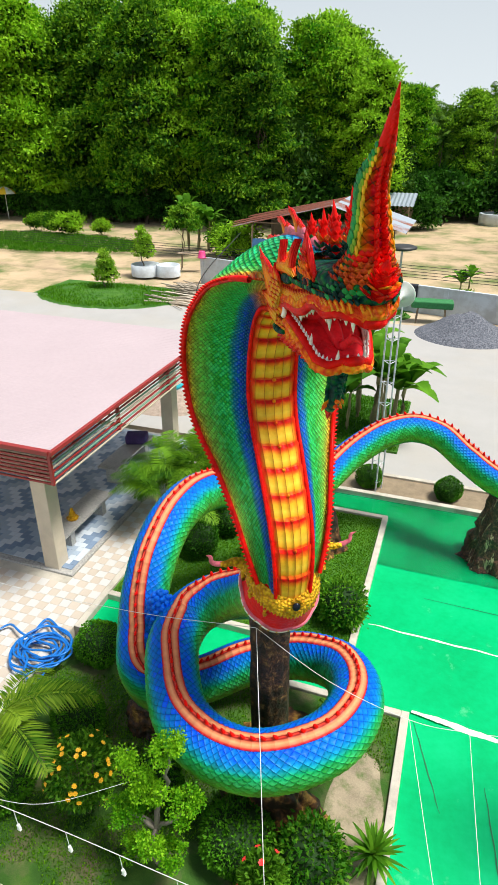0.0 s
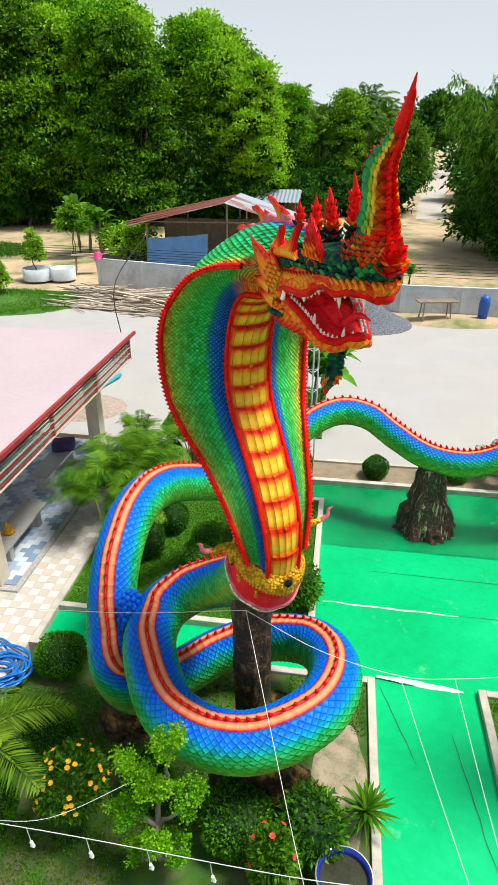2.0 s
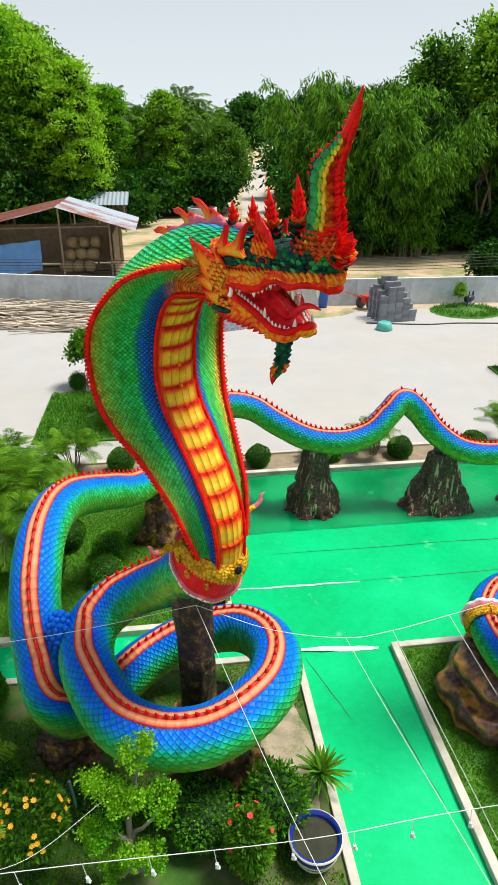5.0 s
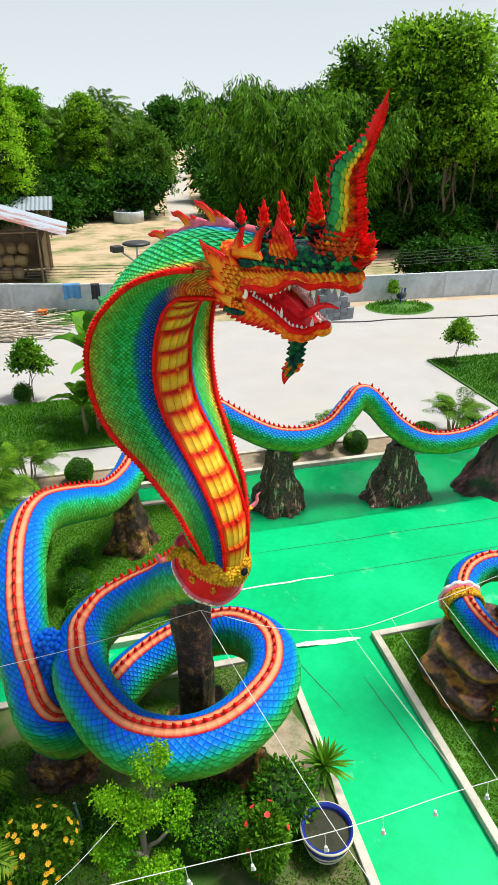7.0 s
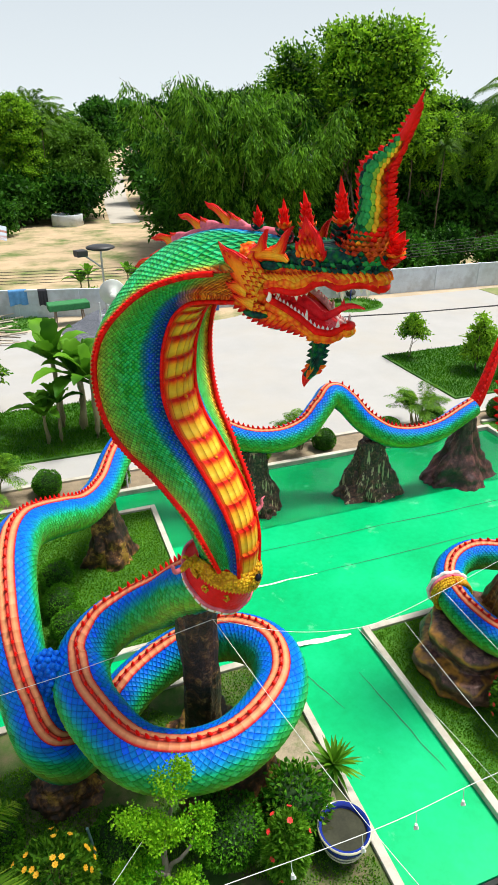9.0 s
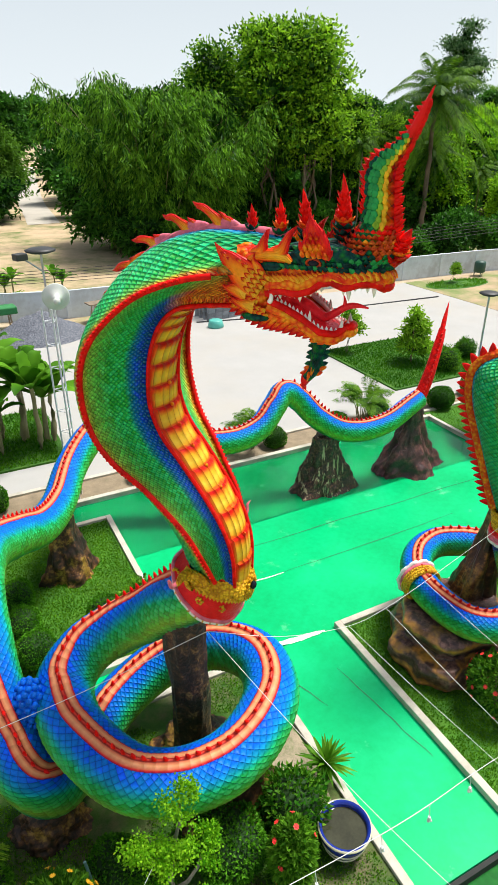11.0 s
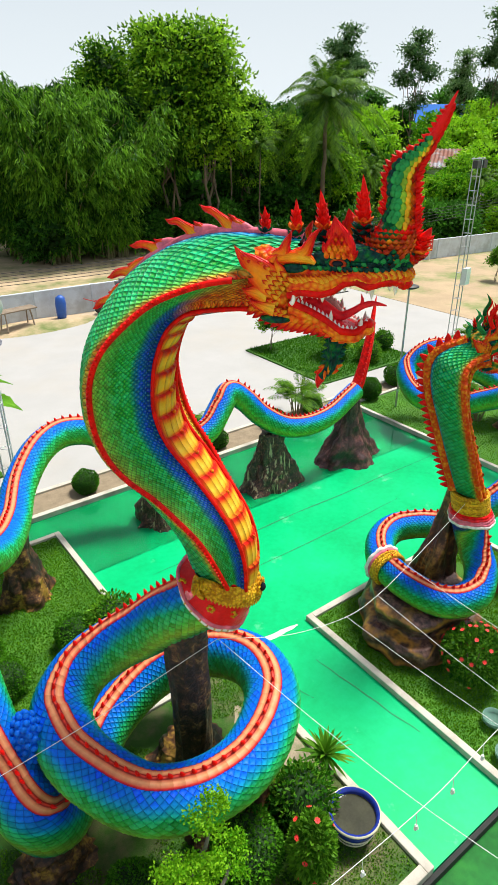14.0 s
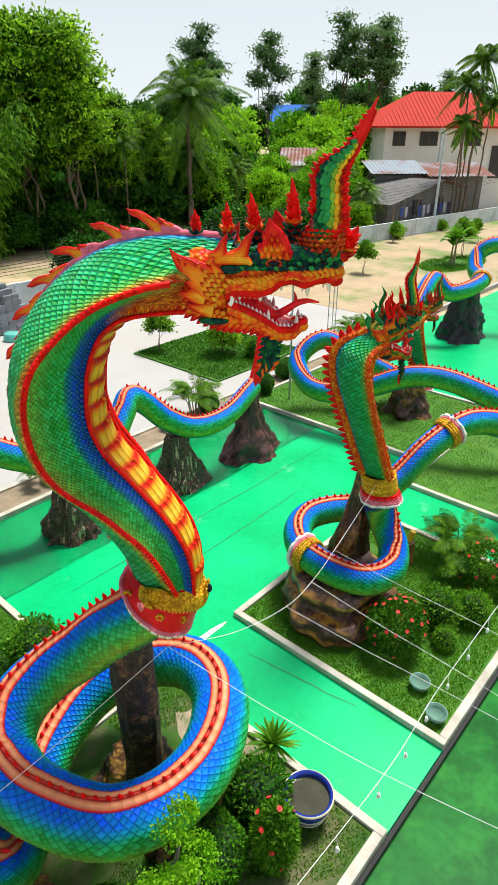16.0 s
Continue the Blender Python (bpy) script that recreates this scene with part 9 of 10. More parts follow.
def cord(label, points, r=0.006, drops=()):
    c = bpy.data.curves.new("cord", "CURVE")
    c.dimensions, c.bevel_depth, c.bevel_resolution = "3D", r, 1
    line, s = smooth_line(points, 0.12)
    sp = c.splines.new("POLY")
    sp.points.add(len(line) - 1)
    for p, q in zip(sp.points, line):
        p.co = (*q, 1)
    c.materials.append(M_CORD)
    root = new("cord", c)
    tagged(root, label, "cord")
    for t in drops:
        i = int(np.clip(t / s[-1] * (len(line) - 1), 0, len(line) - 1))
        x, y, z = line[i]
        bm = bmesh.new()
        rod(bm, (x, y, z), (x + 0.02, y - 0.01, z - 0.20), 0.004, 0.004, 5)
        rod(bm, (x + 0.02, y - 0.01, z - 0.20), (x + 0.03, y - 0.01, z - 0.26), 0.016, 0.020, 8)
        rod(bm, (x + 0.01, y - 0.01, z - 0.255), (x + 0.05, y - 0.015, z - 0.27), 0.018, 0.014, 8)
        part("lamp_socket", bm, M_BULB, root, "white hanging lamp socket")


PEND = (0.06, -0.28, 3.50)
cord("white cord with hanging lamp sockets", [(-7.0, -2.5, 2.75), (-3.5, -2.52, 2.62), (-1.3, -2.5, 2.55), (0.93, -2.58, 2.62), (2.3, -2.5, 2.6), (4.2, -2.5, 2.7), (8, -2.5, 3.0)], 0.0042, np.arange(1.0, 14.5, 0.62))
cord("thin white cord from the serpent's collar", [PEND, (0.5, -1.45, 3.0), (0.93, -2.6, 2.6), (1.6, -4.3, 2.2)], 0.0036)
cord("thin white cord to the next serpent", [PEND, (0.95, -0.46, 3.18), (1.85, -0.53, 3.01), (2.45, -0.50, 3.03), (3.25, -0.33, 3.03), (4.9, 0.1, 2.98), (5.85, 0.42, 2.85)], 0.0036)
cord("thin white cord across the lawn", [PEND, (-1.8, -0.1, 3.05), (-4.4, 0.1, 2.75), (-7.5, 0.3, 2.9)], 0.0036)
for p, q in (((1.85, -0.53, 3.01), (2.42, -2.5, 2.50)), ((2.45, -0.50, 3.03), (2.70, -2.5, 2.63)), ((3.25, -0.33, 3.03), (3.42, -2.5, 2.82))):
    p, q = Vector(p), Vector(q)
    cord("thin white tie between the hanging cords", [p, p.lerp(q, 0.5) - Vector((0, 0, 0.02)), q, q + (q - p) * 1.2], 0.003)
for x, y in ((4.42, -1.51), (4.03, -2.0)):
    bm = bmesh.new()
    lathe(bm, [(0.0, 0.02), (0.10, 0.03), (0.17, 0.10), (0.18, 0.18), (0.165, 0.18), (0.155, 0.11), (0.0, 0.06)], 22)
    o = finish("glass_bowl", bm, M_BOWL, True)
    o.matrix_basis = pose(x, y, 0.05)
    tagged(o, "clear glass lamp bowl lying on the grass", "bowl", "glass bowls")
# overhead power lines along the wall
M_WIRE = surface("black_wire", ramp3((0.015, 0.015, 0.015), 0.2), 5, 0.6)
for k in range(5):
    c = bpy.data.curves.new("power_line", "CURVE")
    c.dimensions, c.bevel_depth = "3D", 0.014
    line, s = smooth_line([(-60, 33.5 + 0.1 * k, 1.9 + 0.12 * k), (-15, 31.0 + 0.1 * k, 1.5 + 0.13 * k), (12, 27.0 + 0.1 * k, 1.7 + 0.14 * k), (40, 26.0 + 0.1 * k, 2.6 + 0.2 * k), (80, 22.5, 4.0 + 0.3 * k)], 1.0)
    sp = c.splines.new("POLY")
    sp.points.add(len(line) - 1)
    for p, q in zip(sp.points, line):
        p.co = (*q, 1)
    c.materials.append(M_WIRE)
    tagged(new("power_line", c), "sagging black overhead cable along the wall", "cable", "overhead cables")

# ---------------------------------------------------------------- houses to the east
def house_window(parent, x, y, z, w, h):
    win = part("window", bm_box(x - w / 2, y - 0.05, z, x + w / 2, y + 0.02, z + h), M_DARK, parent, "dark window")
    for s in (-1, 0, 1):
        part("window_frame", bm_box(x + s * w / 2 - 0.04, y - 0.08, z - 0.04, x + s * w / 2 + 0.04, y - 0.051, z + h + 0.04), M_BROWN, win)
    for q in (0, 1):
        part("window_frame", bm_box(x - w / 2, y - 0.08, z + q * h - 0.04, x + w / 2, y - 0.051, z + q * h + 0.04), M_BROWN, win)


M_HOUSE = surface("white_house_render", ramp3((0.84, 0.83, 0.80), 0.05), 0.6, 0.85, 20, 0.1, dirt=(0.45, 0.43, 0.38), dirt_scale=0.3, dirt_amount=0.3)
M_REDROOF = surface("red_roof_sheet", ramp3((0.50, 0.05, 0.035), 0.12), 0.7, 0.8, 10, 0.05)
M_REDROOF.node_tree.nodes["Principled BSDF"].inputs["Specular IOR Level"].default_value = 0.1
house = tagged(base("house", 79.5, 36.3, 0.4, -42.8), "two-storey white house with a red hipped metal roof", "house")
part("wall", bm_box(-8.5, -5.5, -0.8, 8.5, 5.5, 9.1), M_HOUSE, house)
bm = bmesh.new()
e = [(-10.3, -7.3, 8.7), (10.3, -7.3, 8.7), (10.3, 7.3, 8.7), (-10.3, 7.3, 8.7)]
r = [(-3.6, 0, 12.6), (3.6, 0, 12.6)]
ev = [bm.verts.new(v) for v in e]
ei = [bm.verts.new((v[0], v[1], v[2] - 0.22)) for v in e]
rv = [bm.verts.new(v) for v in r]
for f in ((ev[0], ev[1], rv[1], rv[0]), (ev[1], ev[2], rv[1]), (ev[2], ev[3], rv[0], rv[1]), (ev[3], ev[0], rv[0]), tuple(ei)):
    bm.faces.new(f)
for k in range(4):
    bm.faces.new((ei[k], ei[(k + 1) % 4], ev[(k + 1) % 4], ev[k]))
part("roof", bm, M_REDROOF, house, "red metal hipped roof")
for k in range(40):
    x = -10.0 + 0.51 * k
    hi = 12.6 if abs(x) < 3.6 else 8.7 + 3.9 * (10.3 - abs(x)) / 6.7
    ytop = 0 if abs(x) < 3.6 else -7.3 * (1 - (10.3 - abs(x)) / 6.7)
    part("roof_rib", rod(bmesh.new(), (x, -7.3, 8.73), (x, ytop, hi + 0.02), 0.035, 0.035, 4), M_REDROOF, house)
for x, w in ((-6.7, 1.5), (-3.0, 2.2), (2.6, 2.0)):
    house_window(house, x, -5.5, 6.6, w, 1.5)
part("shutter", bm_box(5.2, -5.62, 2.9, 6.6, -5.52, 6.6), M_DARK, house)
# lean-tos at its foot
lean = tagged(base("lean_to", 55.6, 25.4, 0, -6.2), "low grey plank house with sheet roof and a clothes line", "house")
M_BOARD = surface("grey_boards", ramp3((0.20, 0.19, 0.18), 0.3), 3, 0.9, 30, 0.3, vary=0.5)
M_FIBRE = surface("grey_fibre_sheet", ramp3((0.15, 0.145, 0.14), 0.35), 1.2, 0.85, 15, 0.2)
for k in range(24):
    x = -3.9 + 0.5 * k
    part("board", bm_box(x, 0.9, -0.2, x + 0.485, 0.94, min(2.5 + 0.2 * (x + 4.25), 4.1 - 0.19 * max(0.0, x - 4.25)), 0.006), M_BOARD, lean)
part("side_wall", bm_box(-3.9, 0.96, -0.2, -3.8, 8.6, 2.4), M_BOARD, lean)
part("roof", corrugated(bmesh.new(), (4.25, 0, 4.2), (4.25, 9.0, 4.2), (-4.6, 0, 2.42), (-4.6, 9.0, 2.42), 26, 0.05), M_FIBRE, lean)
part("roof", corrugated(bmesh.new(), (4.2, 0, 4.22), (4.2, 9.0, 4.22), (8.6, 0, 3.36), (8.6, 9.0, 3.36), 26, 0.05), M_RUST, lean, "rusty roof sheet")
for x in (-3.8, 0.2, 4.2, 8.2):
    part("post", rod(bmesh.new(), (x, 0.25, -0.2), (x, 0.25, 2.5 + 0.2 * min(x + 4.25, 8.4) - 0.19 * max(0, x - 4.25)), 0.07, 0.06, 7), M_WOOD, lean)
for x in (0.9, 4.9):
    house_window(lean, x, 0.88, 1.2, 1.3, 1.3)
part("clothes_line", rod(bmesh.new(), (-3.8, -0.3, 2.15), (5.6, -0.3, 2.2), 0.012, 0.012, 5), M_DARK, lean)
cm = [surface("cloth_blue", ramp3((0.05, 0.10, 0.35), 0.3), 5, 0.9), surface("cloth_dark", ramp3((0.05, 0.05, 0.07), 0.3), 5, 0.9), surface("cloth_pale", ramp3((0.5, 0.5, 0.55), 0.15), 5, 0.9)]
for k in range(12):
    x = -3.5 + 0.74 * k
    part("garment", bm_box(x, -0.33, 1.35 - 0.15 * (k % 3), x + 0.42, -0.29, 2.15, 0.01), cm[(k * 2 + k // 3) % 3], lean)
annex = tagged(base("annex", 62.0, 29.8, 0, -42.8), "patched annex with blue and rusty tin roofs below the house", "shed")
part("wall", bm_box(-4.2, -0.6, -0.2, 7.6, 2.6, 4.4), M_BOARD, annex)
part("roof", corrugated(bmesh.new(), (-5.0, 3.2, 5.7), (1.2, 3.2, 5.7), (-5.0, -1.6, 4.6), (1.2, -1.6, 4.6), 14, 0.05), M_TIN, annex, "blue-grey tin roof")
part("roof", corrugated(bmesh.new(), (1.0, 3.2, 5.45), (8.4, 3.2, 5.45), (1.0, -1.8, 4.35), (8.4, -1.8, 4.35), 16, 0.05), M_RUST, annex, "rusty tin roof")
blueh = tagged(base("house", 85.5, 64.5, 0, -50), "pale house with a bright blue metal gable roof", "house")
part("wall", bm_box(-3.2, -3.0, -0.2, 3.2, 3.0, 10.0), M_HOUSE, blueh)
bm = bmesh.new()
pts = [(-3.7, -3.7, 9.7), (3.7, -3.7, 9.7), (3.7, 0, 12.3), (-3.7, 0, 12.3), (-3.7, 3.7, 9.7), (3.7, 3.7, 9.7)]
v = [bm.verts.new(p) for p in pts]
bm.faces.new((v[0], v[1], v[2], v[3]))
bm.faces.new((v[3], v[2], v[5], v[4]))
part("roof", bm, surface("blue_roof_sheet", ramp3((0.01, 0.15, 0.58), 0.12), 0.8, 0.85), blueh, "bright blue roof")
bm = bmesh.new()
for x in (-3.2, 3.2):
    bm.faces.new([bm.verts.new(p) for p in ((x, -3.0, 10.0), (x, 3.0, 10.0), (x, 0, 12.1))])
part("gable", bm, M_HOUSE, blueh)
for x in (-1.6, 1.4):
    house_window(blueh, x, -3.0, 7.6, 1.0, 1.3)
rusth = tagged(base("house", 58.5, 41, 0, -54), "low house with a rust-brown roof among trees", "house")
part("wall", bm_box(-2.8, -2.4, -0.2, 2.8, 2.6, 4.9), M_HOUSE, rusth)
part("roof", corrugated(bmesh.new(), (-3.4, 3.2, 6.8), (3.4, 3.2, 6.8), (-3.4, -3.2, 5.2), (3.4, -3.2, 5.2), 16, 0.05), M_RUST, rusth)
# utility poles
for x, y, h in ((55.2, 23.5, 8.6), (68, 30, 9)):
    root = tagged(base("utility_pole", x, y, -0.1), "slim concrete utility pole", "pole", "utility poles")
    part("pole", bm_box(-0.09, -0.09, 0, 0.09, 0.09, h, 0.02), M_WALL, root)
    part("cross_arm", bm_box(-0.7, -0.05, h - 0.6, 0.7, 0.05, h - 0.5), M_WALL, root)
bm = bmesh.new()
rod(bm, (0, 0, -0.2), (0.12, 0, 5.6), 0.13, 0.10, 8)
post = finish("timber_pole", bm, M_WOOD)
post.matrix_basis = pose(-1.8, 72.5, -0.1)
part("meter_box", bm_box(0.06, -0.20, 1.6, 0.34, -0.06, 2.1, 0.02), M_WHITE, post, "small white meter box")
tagged(post, "weathered timber pole with a white box at the wood", "pole")
bm = bmesh.new()
lathe(bm, [(0.0, 0.25), (1.38, 0.25), (1.42, 1.0), (1.62, 1.0), (1.65, 0.95), (1.65, -0.15), (0.0, -0.15)], 28)
tank = finish("water_tank", bm, M_WALL, True)
tank.matrix_basis = pose(3.8, 66.5, -0.1)
tagged(tank, "round open concrete water tank on the sand", "tank")
# country road through the trees
bm = bmesh.new()
rd = [(9.9, 66), (10.6, 72), (13.3, 95), (22.5, 155), (28, 190)]
line, s = smooth_line([(x, y, 0) for x, y in rd], 4.0)
vv = []
for k, p in enumerate(line):
    w = 1.7
    vv.append((bm.verts.new((p[0] - w, p[1], -0.20)), bm.verts.new((p[0] + w, p[1], -0.20))))
for a, b in zip(vv, vv[1:]):
    bm.faces.new((a[0], a[1], b[1], b[0]))
tagged(finish("road", bm, surface("dusty_road", ramp3((0.46, 0.42, 0.36), 0.12), 0.5, 0.95, 10, 0.2)), "narrow pale dusty road into the trees", "road", kind="structure")
bm = bmesh.new()
rod(bm, (-1.62, -0.62, 0.0), (-1.70, -0.55, 0.95), 0.02, 0.018, 7)
tagged(finish("garden_stake", bm, surface("grey_green_pipe", ramp3((0.12, 0.24, 0.24), 0.2), 5, 0.5)), "grey-green plastic pipe stuck in the soil", "stake")
cord("thin slack cord to the clipped topiary", [(-2.3, -2.5, 2.56), (-1.75, -2.1, 2.05), (-1.05, -1.35, 1.75)], 0.003)
bm = bmesh.new()
rod(bm, (-7.7, 13.5, 0.10), (-7.25, 15.3, 0.14), 0.07, 0.07, 10)
tagged(finish("plastic_pipe", bm, surface("turquoise_plastic", ramp3((0.02, 0.42, 0.50), 0.15), 5, 0.4), True), "turquoise plastic pipe lying beside the pavilion", "pipe")
# odds and ends along the wall
hose_line = smooth_line([(9.4, 22.7, 0.045), (10.99, 22.33, 0.045), (12.41, 22.08, 0.045), (13.98, 22.12, 0.045), (16.95, 21.7, 0.045), (19.46, 21.52, 0.045), (23.8, 21.2, 0.06)], 0.25)[0]
bm = bmesh.new()
sweep(bm, [Vector(p) for p in hose_line], [0.034] * len(hose_line), 8)
tagged(finish("ground_cable", bm, M_DARK, True), "dark hose laid across the concrete yard", "hose")
pump = tagged(base("water_pump", 16.0, 25.5, 0.12, 30), "small black water pump on the grass patch", "pump")
bm = bmesh.new()
rod(bm, (-0.28, 0, 0.26), (0.22, 0, 0.26), 0.17, 0.17, 16)
rod(bm, (0.22, 0, 0.26), (0.34, 0, 0.26), 0.13, 0.10, 16)
part("motor", bm, M_DARK, pump, "", True)
part("foot", bm_box(-0.30, -0.17, -0.06, 0.32, 0.17, 0.06, 0.015), M_STEEL, pump)
part("outlet", rod(bmesh.new(), (0.28, 0, 0.3), (0.28, 0, 0.62), 0.045, 0.045, 10), M_BLUEG, pump, "blue outlet pipe")
part("standpipe", rod(bmesh.new(), (-0.9, -0.5, -0.08), (-0.84, -0.5, 0.85), 0.03, 0.03, 8), M_BLUEG, pump, "blue plastic pipe")
bm = bmesh.new()
lathe(bm, [(0.0, 0.0), (0.19, 0.0), (0.25, 0.45), (0.27, 0.45), (0.24, 0.42), (0.0, 0.40)], 20)
tub2 = finish("orange_bucket", bm, surface("orange_plastic", ramp3((0.75, 0.16, 0.02), 0.15), 4, 0.4), True)
tub2.matrix_basis = pose(-3.45, 26.8, -0.01)
tagged(tub2, "bright orange plastic bucket by the timber heap", "bucket")
bm = bmesh.new()
bmesh.ops.create_icosphere(bm, subdivisions=3, radius=0.3)
for v in bm.verts:
    v.co.z = v.co.z * 0.7 + 0.14 + 0.05 * noise.noise(v.co * 6)
sack2 = finish("white_sack", bm, surface("woven_white_sack", ramp3((0.62, 0.62, 0.58), 0.15), 5, 0.7, 60, 0.3), True)
sack2.matrix_basis = pose(-4.15, 26.7, 0.0)
tagged(sack2, "crumpled white woven sack by the wall", "sack")


def hung_cloth(label, x, y, w, h, top, colour, name, seed):
    """Cloth folded over the top of the wall, hanging in ripples."""
    bm = bmesh.new()
    rows = []
    for j in range(9):
        q = j / 8
        rows.append([bm.verts.new((x + w * (i / 14 - 0.5), y - 0.035 - 0.03 * math.sin(i * 1.3 + seed) * q - 0.01 * q, top + 0.012 - h * q - 0.04 * q * math.sin(i * 0.6 + seed))) for i in range(15)])
    rows.insert(0, [bm.verts.new((v.co.x, v.co.y + 0.22, top + 0.014)) for v in rows[0]])
    for a, b in zip(rows, rows[1:]):
        for i in range(14):
            bm.faces.new((a[i], a[i + 1], b[i + 1], b[i]))
    tagged(finish(name, bm, surface(name, ramp3(colour, 0.25), 4, 0.8, 30, 0.2), True), label, "cloth")


# yellow and orange parasol by the path to the wood
par = tagged(base("parasol", -46.3, 52.8, -0.2), "yellow and orange garden parasol on a thin pole", "parasol")
part("pole", rod(bmesh.new(), (0, 0, 0), (0, 0, 3.3), 0.03, 0.03, 8), M_WHITE, par)
M_PARY = surface("yellow_cloth", ramp3((0.80, 0.50, 0.02), 0.1), 4, 0.8)
M_PARO = surface("white_cloth", ramp3((0.75, 0.72, 0.65), 0.1), 4, 0.8)
for k in range(8):
    bm = bmesh.new()
    a0, a1 = 6.2832 * k / 8, 6.2832 * (k + 1) / 8
    lo = [(1.3 * math.cos(a), 1.3 * math.sin(a), 2.62) for a in (a0, (a0 + a1) / 2, a1)]
    mid = [(0.8 * math.cos(a), 0.8 * math.sin(a), 3.05) for a in (a0, a1)]
    v = [bm.verts.new(p) for p in (lo[0], lo[1], lo[2], mid[1], mid[0], (0, 0, 3.35))]
    bm.faces.new((v[0], v[1], v[2], v[3], v[4]))
    bm.faces.new((v[4], v[3], v[5]))
    part("canopy_panel", bm, (M_PARY, M_PARO)[k % 2], par)
# loose cable at the roof corner
cu2 = bpy.data.curves.new("cable", "CURVE")
cu2.dimensions, cu2.bevel_depth = "3D", 0.014
line = smooth_line([(-5.3, 14.0, 5.6), (-5.17, 10.3, 4.79), (-5.1, 10.15, 3.44), (-4.99, 10.15, 2.80), (-5.2, 10.0, 2.55), (-5.5, 9.9, 3.0)], 0.15)[0]
sp = cu2.splines.new("POLY")
sp.points.add(len(line) - 1)
for p, q in zip(sp.points, line):
    p.co = (*q, 1)
cu2.materials.append(M_WIRE)
tagged(new("cable", cu2), "black cable hanging at the pavilion roof corner", "cable")
hung_cloth("faded blue cloth hung over the wall", -1.9, 27.96, 0.9, 0.75, 1.42, (0.10, 0.30, 0.60), "blue_cloth", 1.0)
hung_cloth("dark cloth hung over the wall", -0.7, 27.66, 0.45, 0.8, 1.42, (0.03, 0.03, 0.04), "dark_cloth", 2.0)

# pink bucket upside down on the end of the wall
bm = bmesh.new()
lathe(bm, [(0.0, 0.42), (0.17, 0.42), (0.20, 0.38), (0.25, 0.02), (0.28, 0.0), (0.28, 0.03), (0.25, 0.05)], 20)
pail = tagged(finish("bucket", bm, surface("pink_plastic", ramp3((0.75, 0.06, 0.22), 0.15), 5, 0.4), True), "bright pink plastic bucket upturned on the wall", "bucket")
pail.location = (-14.0, 30.9, 1.40)

# ---------------------------------------------------------------- paint seams in the pond
def strip(x0, y0, x1, y1, w, z, mat, label, name="seam"):
    bm = bmesh.new()
    a, b = Vector((x0, y0, z)), Vector((x1, y1, z))
    side = Vector((-(b - a).y, (b - a).x, 0)).normalized()
    n = 24
    prev = None
    for k in range(n + 1):
        q = k / n
        c = a.lerp(b, q) + side * 0.03 * noise.noise(Vector((q * 6, x0, y0)))
        h = w * (0.35 + 0.65 * math.sin(math.pi * q)) * (1 + 0.5 * noise.noise(Vector((q * 13, y0, 1))))
        cur = (bm.verts.new(c - side * h / 2), bm.verts.new(c + side * h / 2))
        if prev:
            bm.faces.new((prev[0], cur[0], cur[1], prev[1]))
        prev = cur
    tagged(finish(name, bm, mat), label, "seam", kind="structure")


M_SEAM = surface("bare_white_render", ramp3((0.70, 0.72, 0.68), 0.1), 4, 0.7, 30, 0.2)
M_CRACK = surface("dark_seam", ramp3((0.004, 0.14, 0.05), 0.3), 4, 0.5)
strip(1.95, 2.20, 3.40, 2.06, 0.13, 0.016, M_SEAM, "bare white step edge in the green floor")
strip(0.95, 4.00, 3.6, 3.95, 0.045, -0.014, M_SEAM, "thin bare white joint in the green floor")
strip(3.6, 3.95, 8.5, 4.00, 0.02, -0.014, M_CRACK, "thin dark joint in the green floor")
strip(1.9, 5.1, 11.5, 5.0, 0.025, -0.014, M_CRACK, "thin dark joint in the green floor")
strip(2.0, 2.0, 2.5, 0.6, 0.02, 0.016, M_CRACK, "thin dark crease in the green floor")
strip(3.1, 1.2, 3.4, -0.9, 0.02, 0.016, M_CRACK, "thin dark crease in the green floor")
slab("pool_edge", -3.2, -2.405, -0.5, 60, -2.345, -0.02, surface("black_edge", ramp3((0.018, 0.02, 0.018), 0.5), 5, 0.8, 40, 0.4), 0, "black concrete edge of the lower pool", "edge")

# ---------------------------------------------------------------- bare soil by the coil
bm = bmesh.new()
ring = []
for k in range(40):
    a = 2 * math.pi * k / 40
    r = 1 + 0.22 * noise.noise(Vector((math.cos(a) * 2, math.sin(a) * 2, 4)))
    ring.append(bm.verts.new((1.35 + 0.40 * r * math.cos(a), 0.1 + 1.12 * r * math.sin(a), 0.068)))
bm.faces.new(ring)
tagged(finish("soil_patch", bm, surface("bare_sandy_soil", ramp3((0.34, 0.28, 0.19), 0.4), 3, 0.95, 50, 0.6, 0.03, dirt=(0.07, 0.14, 0.02), dirt_scale=3.5, dirt_amount=0.9)), "bare sandy soil patch beside the coil", "soil", kind="structure")

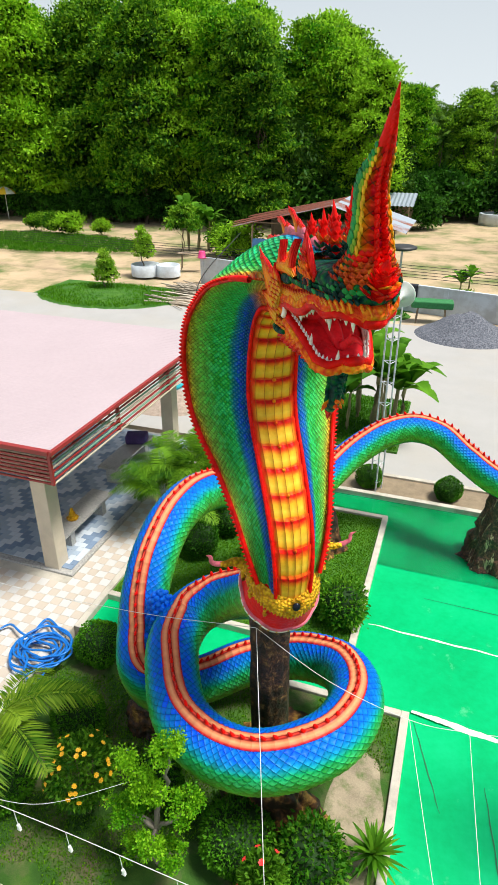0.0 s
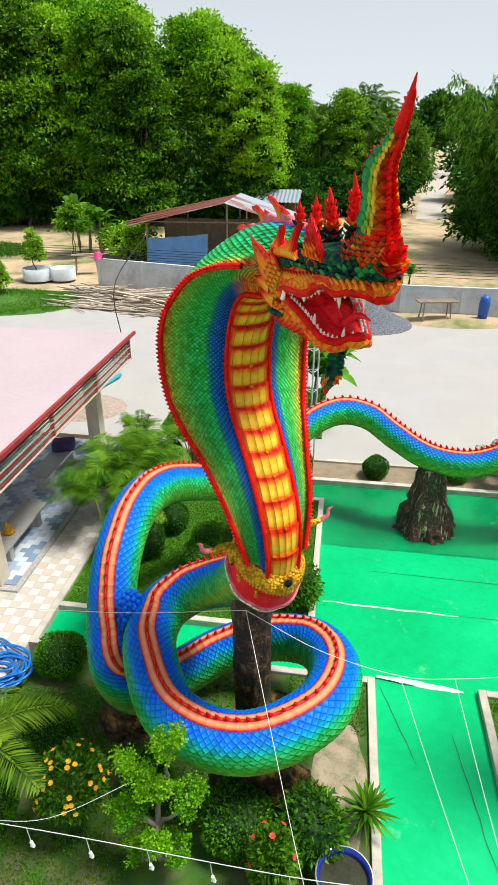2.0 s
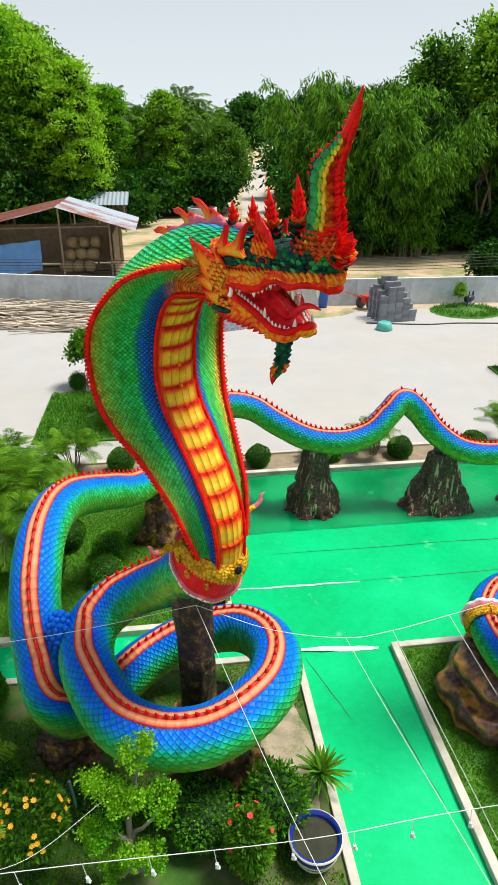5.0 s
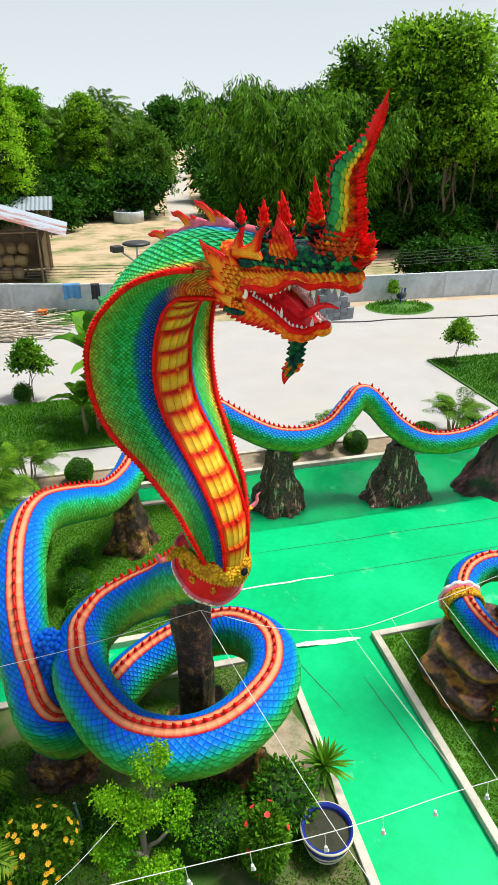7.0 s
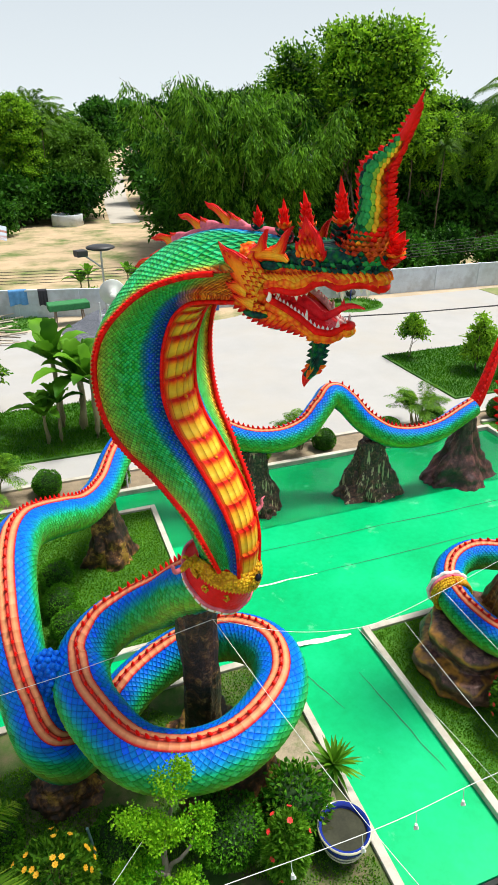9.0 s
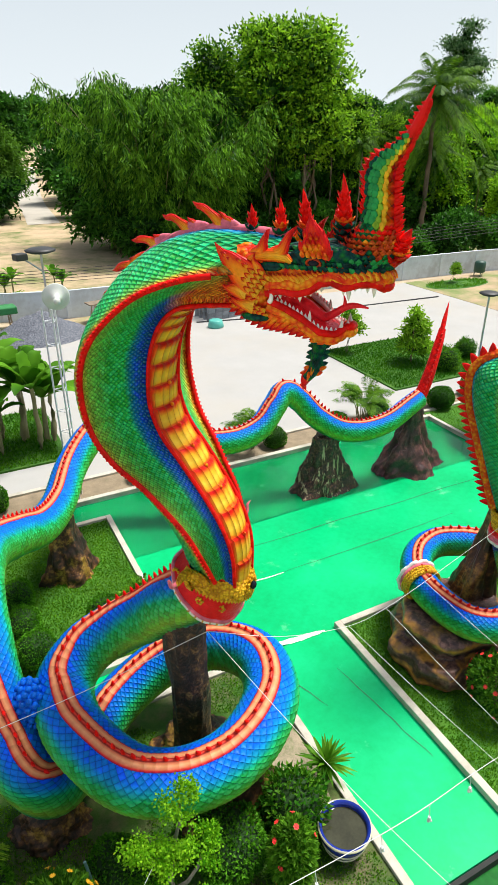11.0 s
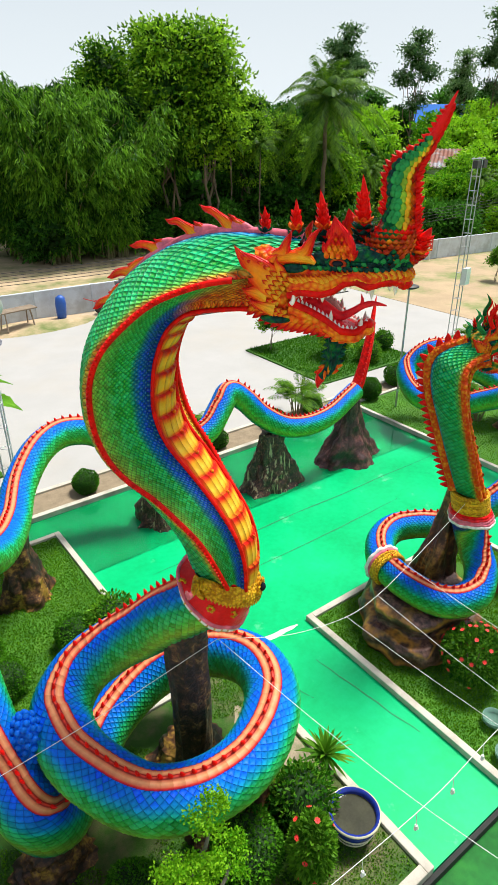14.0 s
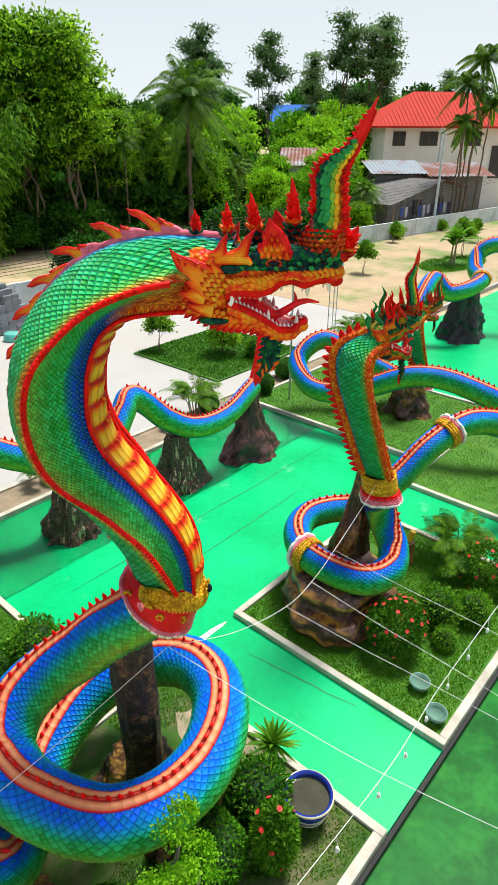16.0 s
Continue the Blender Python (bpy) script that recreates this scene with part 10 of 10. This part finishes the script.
# ---------------------------------------------------------------- grass
def grass(name, x0, y0, x1, y1, z, n, h, mat, seed, label, oval=None):
    rng = np.random.default_rng(seed)
    c = np.column_stack([rng.uniform(x0, x1, n), rng.uniform(y0, y1, n), np.full(n, z)])
    keep = np.array([noise.noise(Vector((p[0] * 0.9, p[1] * 0.9, seed))) > (0.02 if seed == 1 else -0.5) and (p[0] - 1.35) ** 2 / 0.16 + (p[1] - 0.1) ** 2 / 1.3 + 0.9 * noise.noise(Vector((p[0] * 5, p[1] * 5, 7))) > 0.75 for p in c])
    if oval:
        keep &= ((c[:, 0] - oval[0]) / oval[2]) ** 2 + ((c[:, 1] - oval[1]) / oval[3]) ** 2 < 1
    c = c[keep]
    n = len(c)
    way = np.column_stack([rng.normal(scale=0.45, size=n), rng.normal(scale=0.45, size=n), np.ones(n)])
    ob = quads_object(name, leaf_quads(rng, c, way, h * rng.uniform(0.5, 1.3, n), 0.016 + 0.12 * h, 0.1), mat)
    return tagged(ob, label, "grass", kind="stuff")


L_GRASS = leaf_material("grass_blades", (0.045, 0.18, 0.004), (0.18, 0.42, 0.013))
L_GRASS2 = leaf_material("bright_grass_blades", (0.03, 0.15, 0.003), (0.12, 0.34, 0.010))
grass("grass", -4.15, -2.15, 1.75, 1.93, 0.055, 46000, 0.042, L_GRASS, 1, "short uneven lawn grass with bare soil showing")
grass("grass", -4.15, 3.1, 0.66, 7.55, 0.055, 52000, 0.042, L_GRASS, 2, "short uneven lawn grass")
grass("grass", 3.78, -2.15, 8.45, 1.93, 0.055, 46000, 0.042, L_GRASS, 3, "short uneven lawn grass")
grass("grass", 12.45, 11.05, 17.55, 15.95, 0.075, 13000, 0.10, L_GRASS2, 4, "lush grass on the island")
grass("grass", -4.45, 11.25, 0.55, 15.15, 0.075, 13000, 0.10, L_GRASS2, 5, "lush grass on the plot")
grass("grass", 10.5, -4.9, 16.7, 1.9, 0.055, 16000, 0.05, L_GRASS, 6, "short lawn grass by the far pond")
grass("grass", 12.0, 2.3, 16.7, 8.85, 0.055, 16000, 0.05, L_GRASS, 7, "short lawn grass by the far pond")
for k, (x, y, rx, ry) in enumerate(((-17.6, 25.4, 4.3, 2.7), (15.3, 24.3, 1.8, 1.4), (27.2, 23.2, 2.3, 1.0), (-2.5, 26.6, 1.7, 1.2), (40.5, 14.6, 3.8, 1.9))):
    grass("grass", x - rx, y - ry, x + rx, y + ry, 0.05, int(900 * rx * ry), 0.16, L_GRASS2, 30 + k, "rough tufts of grass on the yard", (x, y, rx, ry))

grass("grass", -46, 36, -22, 45, -0.12, 26000, 0.34, L_GRASS2, 41, "patchy rough grass on the sandy ground", (-34, 40.5, 11.5, 4.2))

# ---------------------------------------------------------------- tiles, last
def tile_field(owner, x0, y0, nx, ny, s, z, mats, rule, near):
    """Square tiles with open joints: single pieces inside the stretch `near`, the rest joined."""
    g = 0.0022
    meshes = []
    for m in mats:
        me = bpy.data.meshes.new("tile")
        b = bm_box(g, g, -0.012, s - g, s - g, 0.0)
        b.to_mesh(me)
        b.free()
        me.materials.append(m)
        meshes.append(me)
    verts, faces, index = [], [], []
    count = 0
    for i in range(nx):
        for j in range(ny):
            k = rule(i, j)
            x, y = x0 + i * s, y0 + j * s
            if near[0] <= x < near[2] and near[1] <= y < near[3] and count < 300:
                o = new("tile", meshes[k])
                o.parent = owner
                o.location = (x, y, z)
                count += 1
            else:
                n = len(verts)
                verts += [(x + g, y + g, z), (x + s - g, y + g, z), (x + s - g, y + s - g, z), (x + g, y + s - g, z)]
                faces.append((n, n + 1, n + 2, n + 3))
                index.append(k)
    me = bpy.data.meshes.new("tiles_rest")
    me.from_pydata(verts, [], faces)
    me.polygons.foreach_set("material_index", index)
    for m in mats:
        me.materials.append(m)
    o = new("tile_rest", me)
    o.parent = owner
    o["kind"] = "stuff"


terrace = bpy.data.objects["terrace"]
T_PALE = surface("pale_tile", ramp3((0.60, 0.585, 0.56), 0.05), 2, 0.4, 40, 0.05, vary=0.04)
T_BEIGE = surface("beige_tile", ramp3((0.55, 0.475, 0.395), 0.05), 2, 0.4, 40, 0.05, vary=0.05)
tile_field(terrace, -10.7, -3.0, 31, 29, 0.205, 0.112, [T_PALE, T_BEIGE], lambda i, j: (i + j) % 2, (-7.8, -0.1, -4.3, 3.3))
tile_field(terrace, -5.165, 2.94, 4, 33, 0.205, 0.112, [T_PALE, T_BEIGE], lambda i, j: (i + j) % 2, (-5.2, 2.9, -4.3, 9.9))
pav_floor = slab("pavilion_floor", -12.4, 3.17, -0.2, -5.18, 9.9, 0.15, M_GRANITE, 0.01, "granite-edged pavilion floor", "floor")
T_BLUE = [surface("blue_tile_" + n, ramp3(c, 0.12), 2, 0.25, 40, 0.04, vary=0.1) for n, c in (("dark", (0.22, 0.30, 0.42)), ("mid", (0.38, 0.46, 0.56)), ("pale", (0.60, 0.66, 0.72)))]
tile_field(pav_floor, -12.2, 3.32, 46, 43, 0.15, 0.166, T_BLUE, lambda i, j: ((i + abs(j % 8 - 4)) // 2 + (j // 4) % 2) % 3, (-7.2, 3.3, -5.3, 6.8))
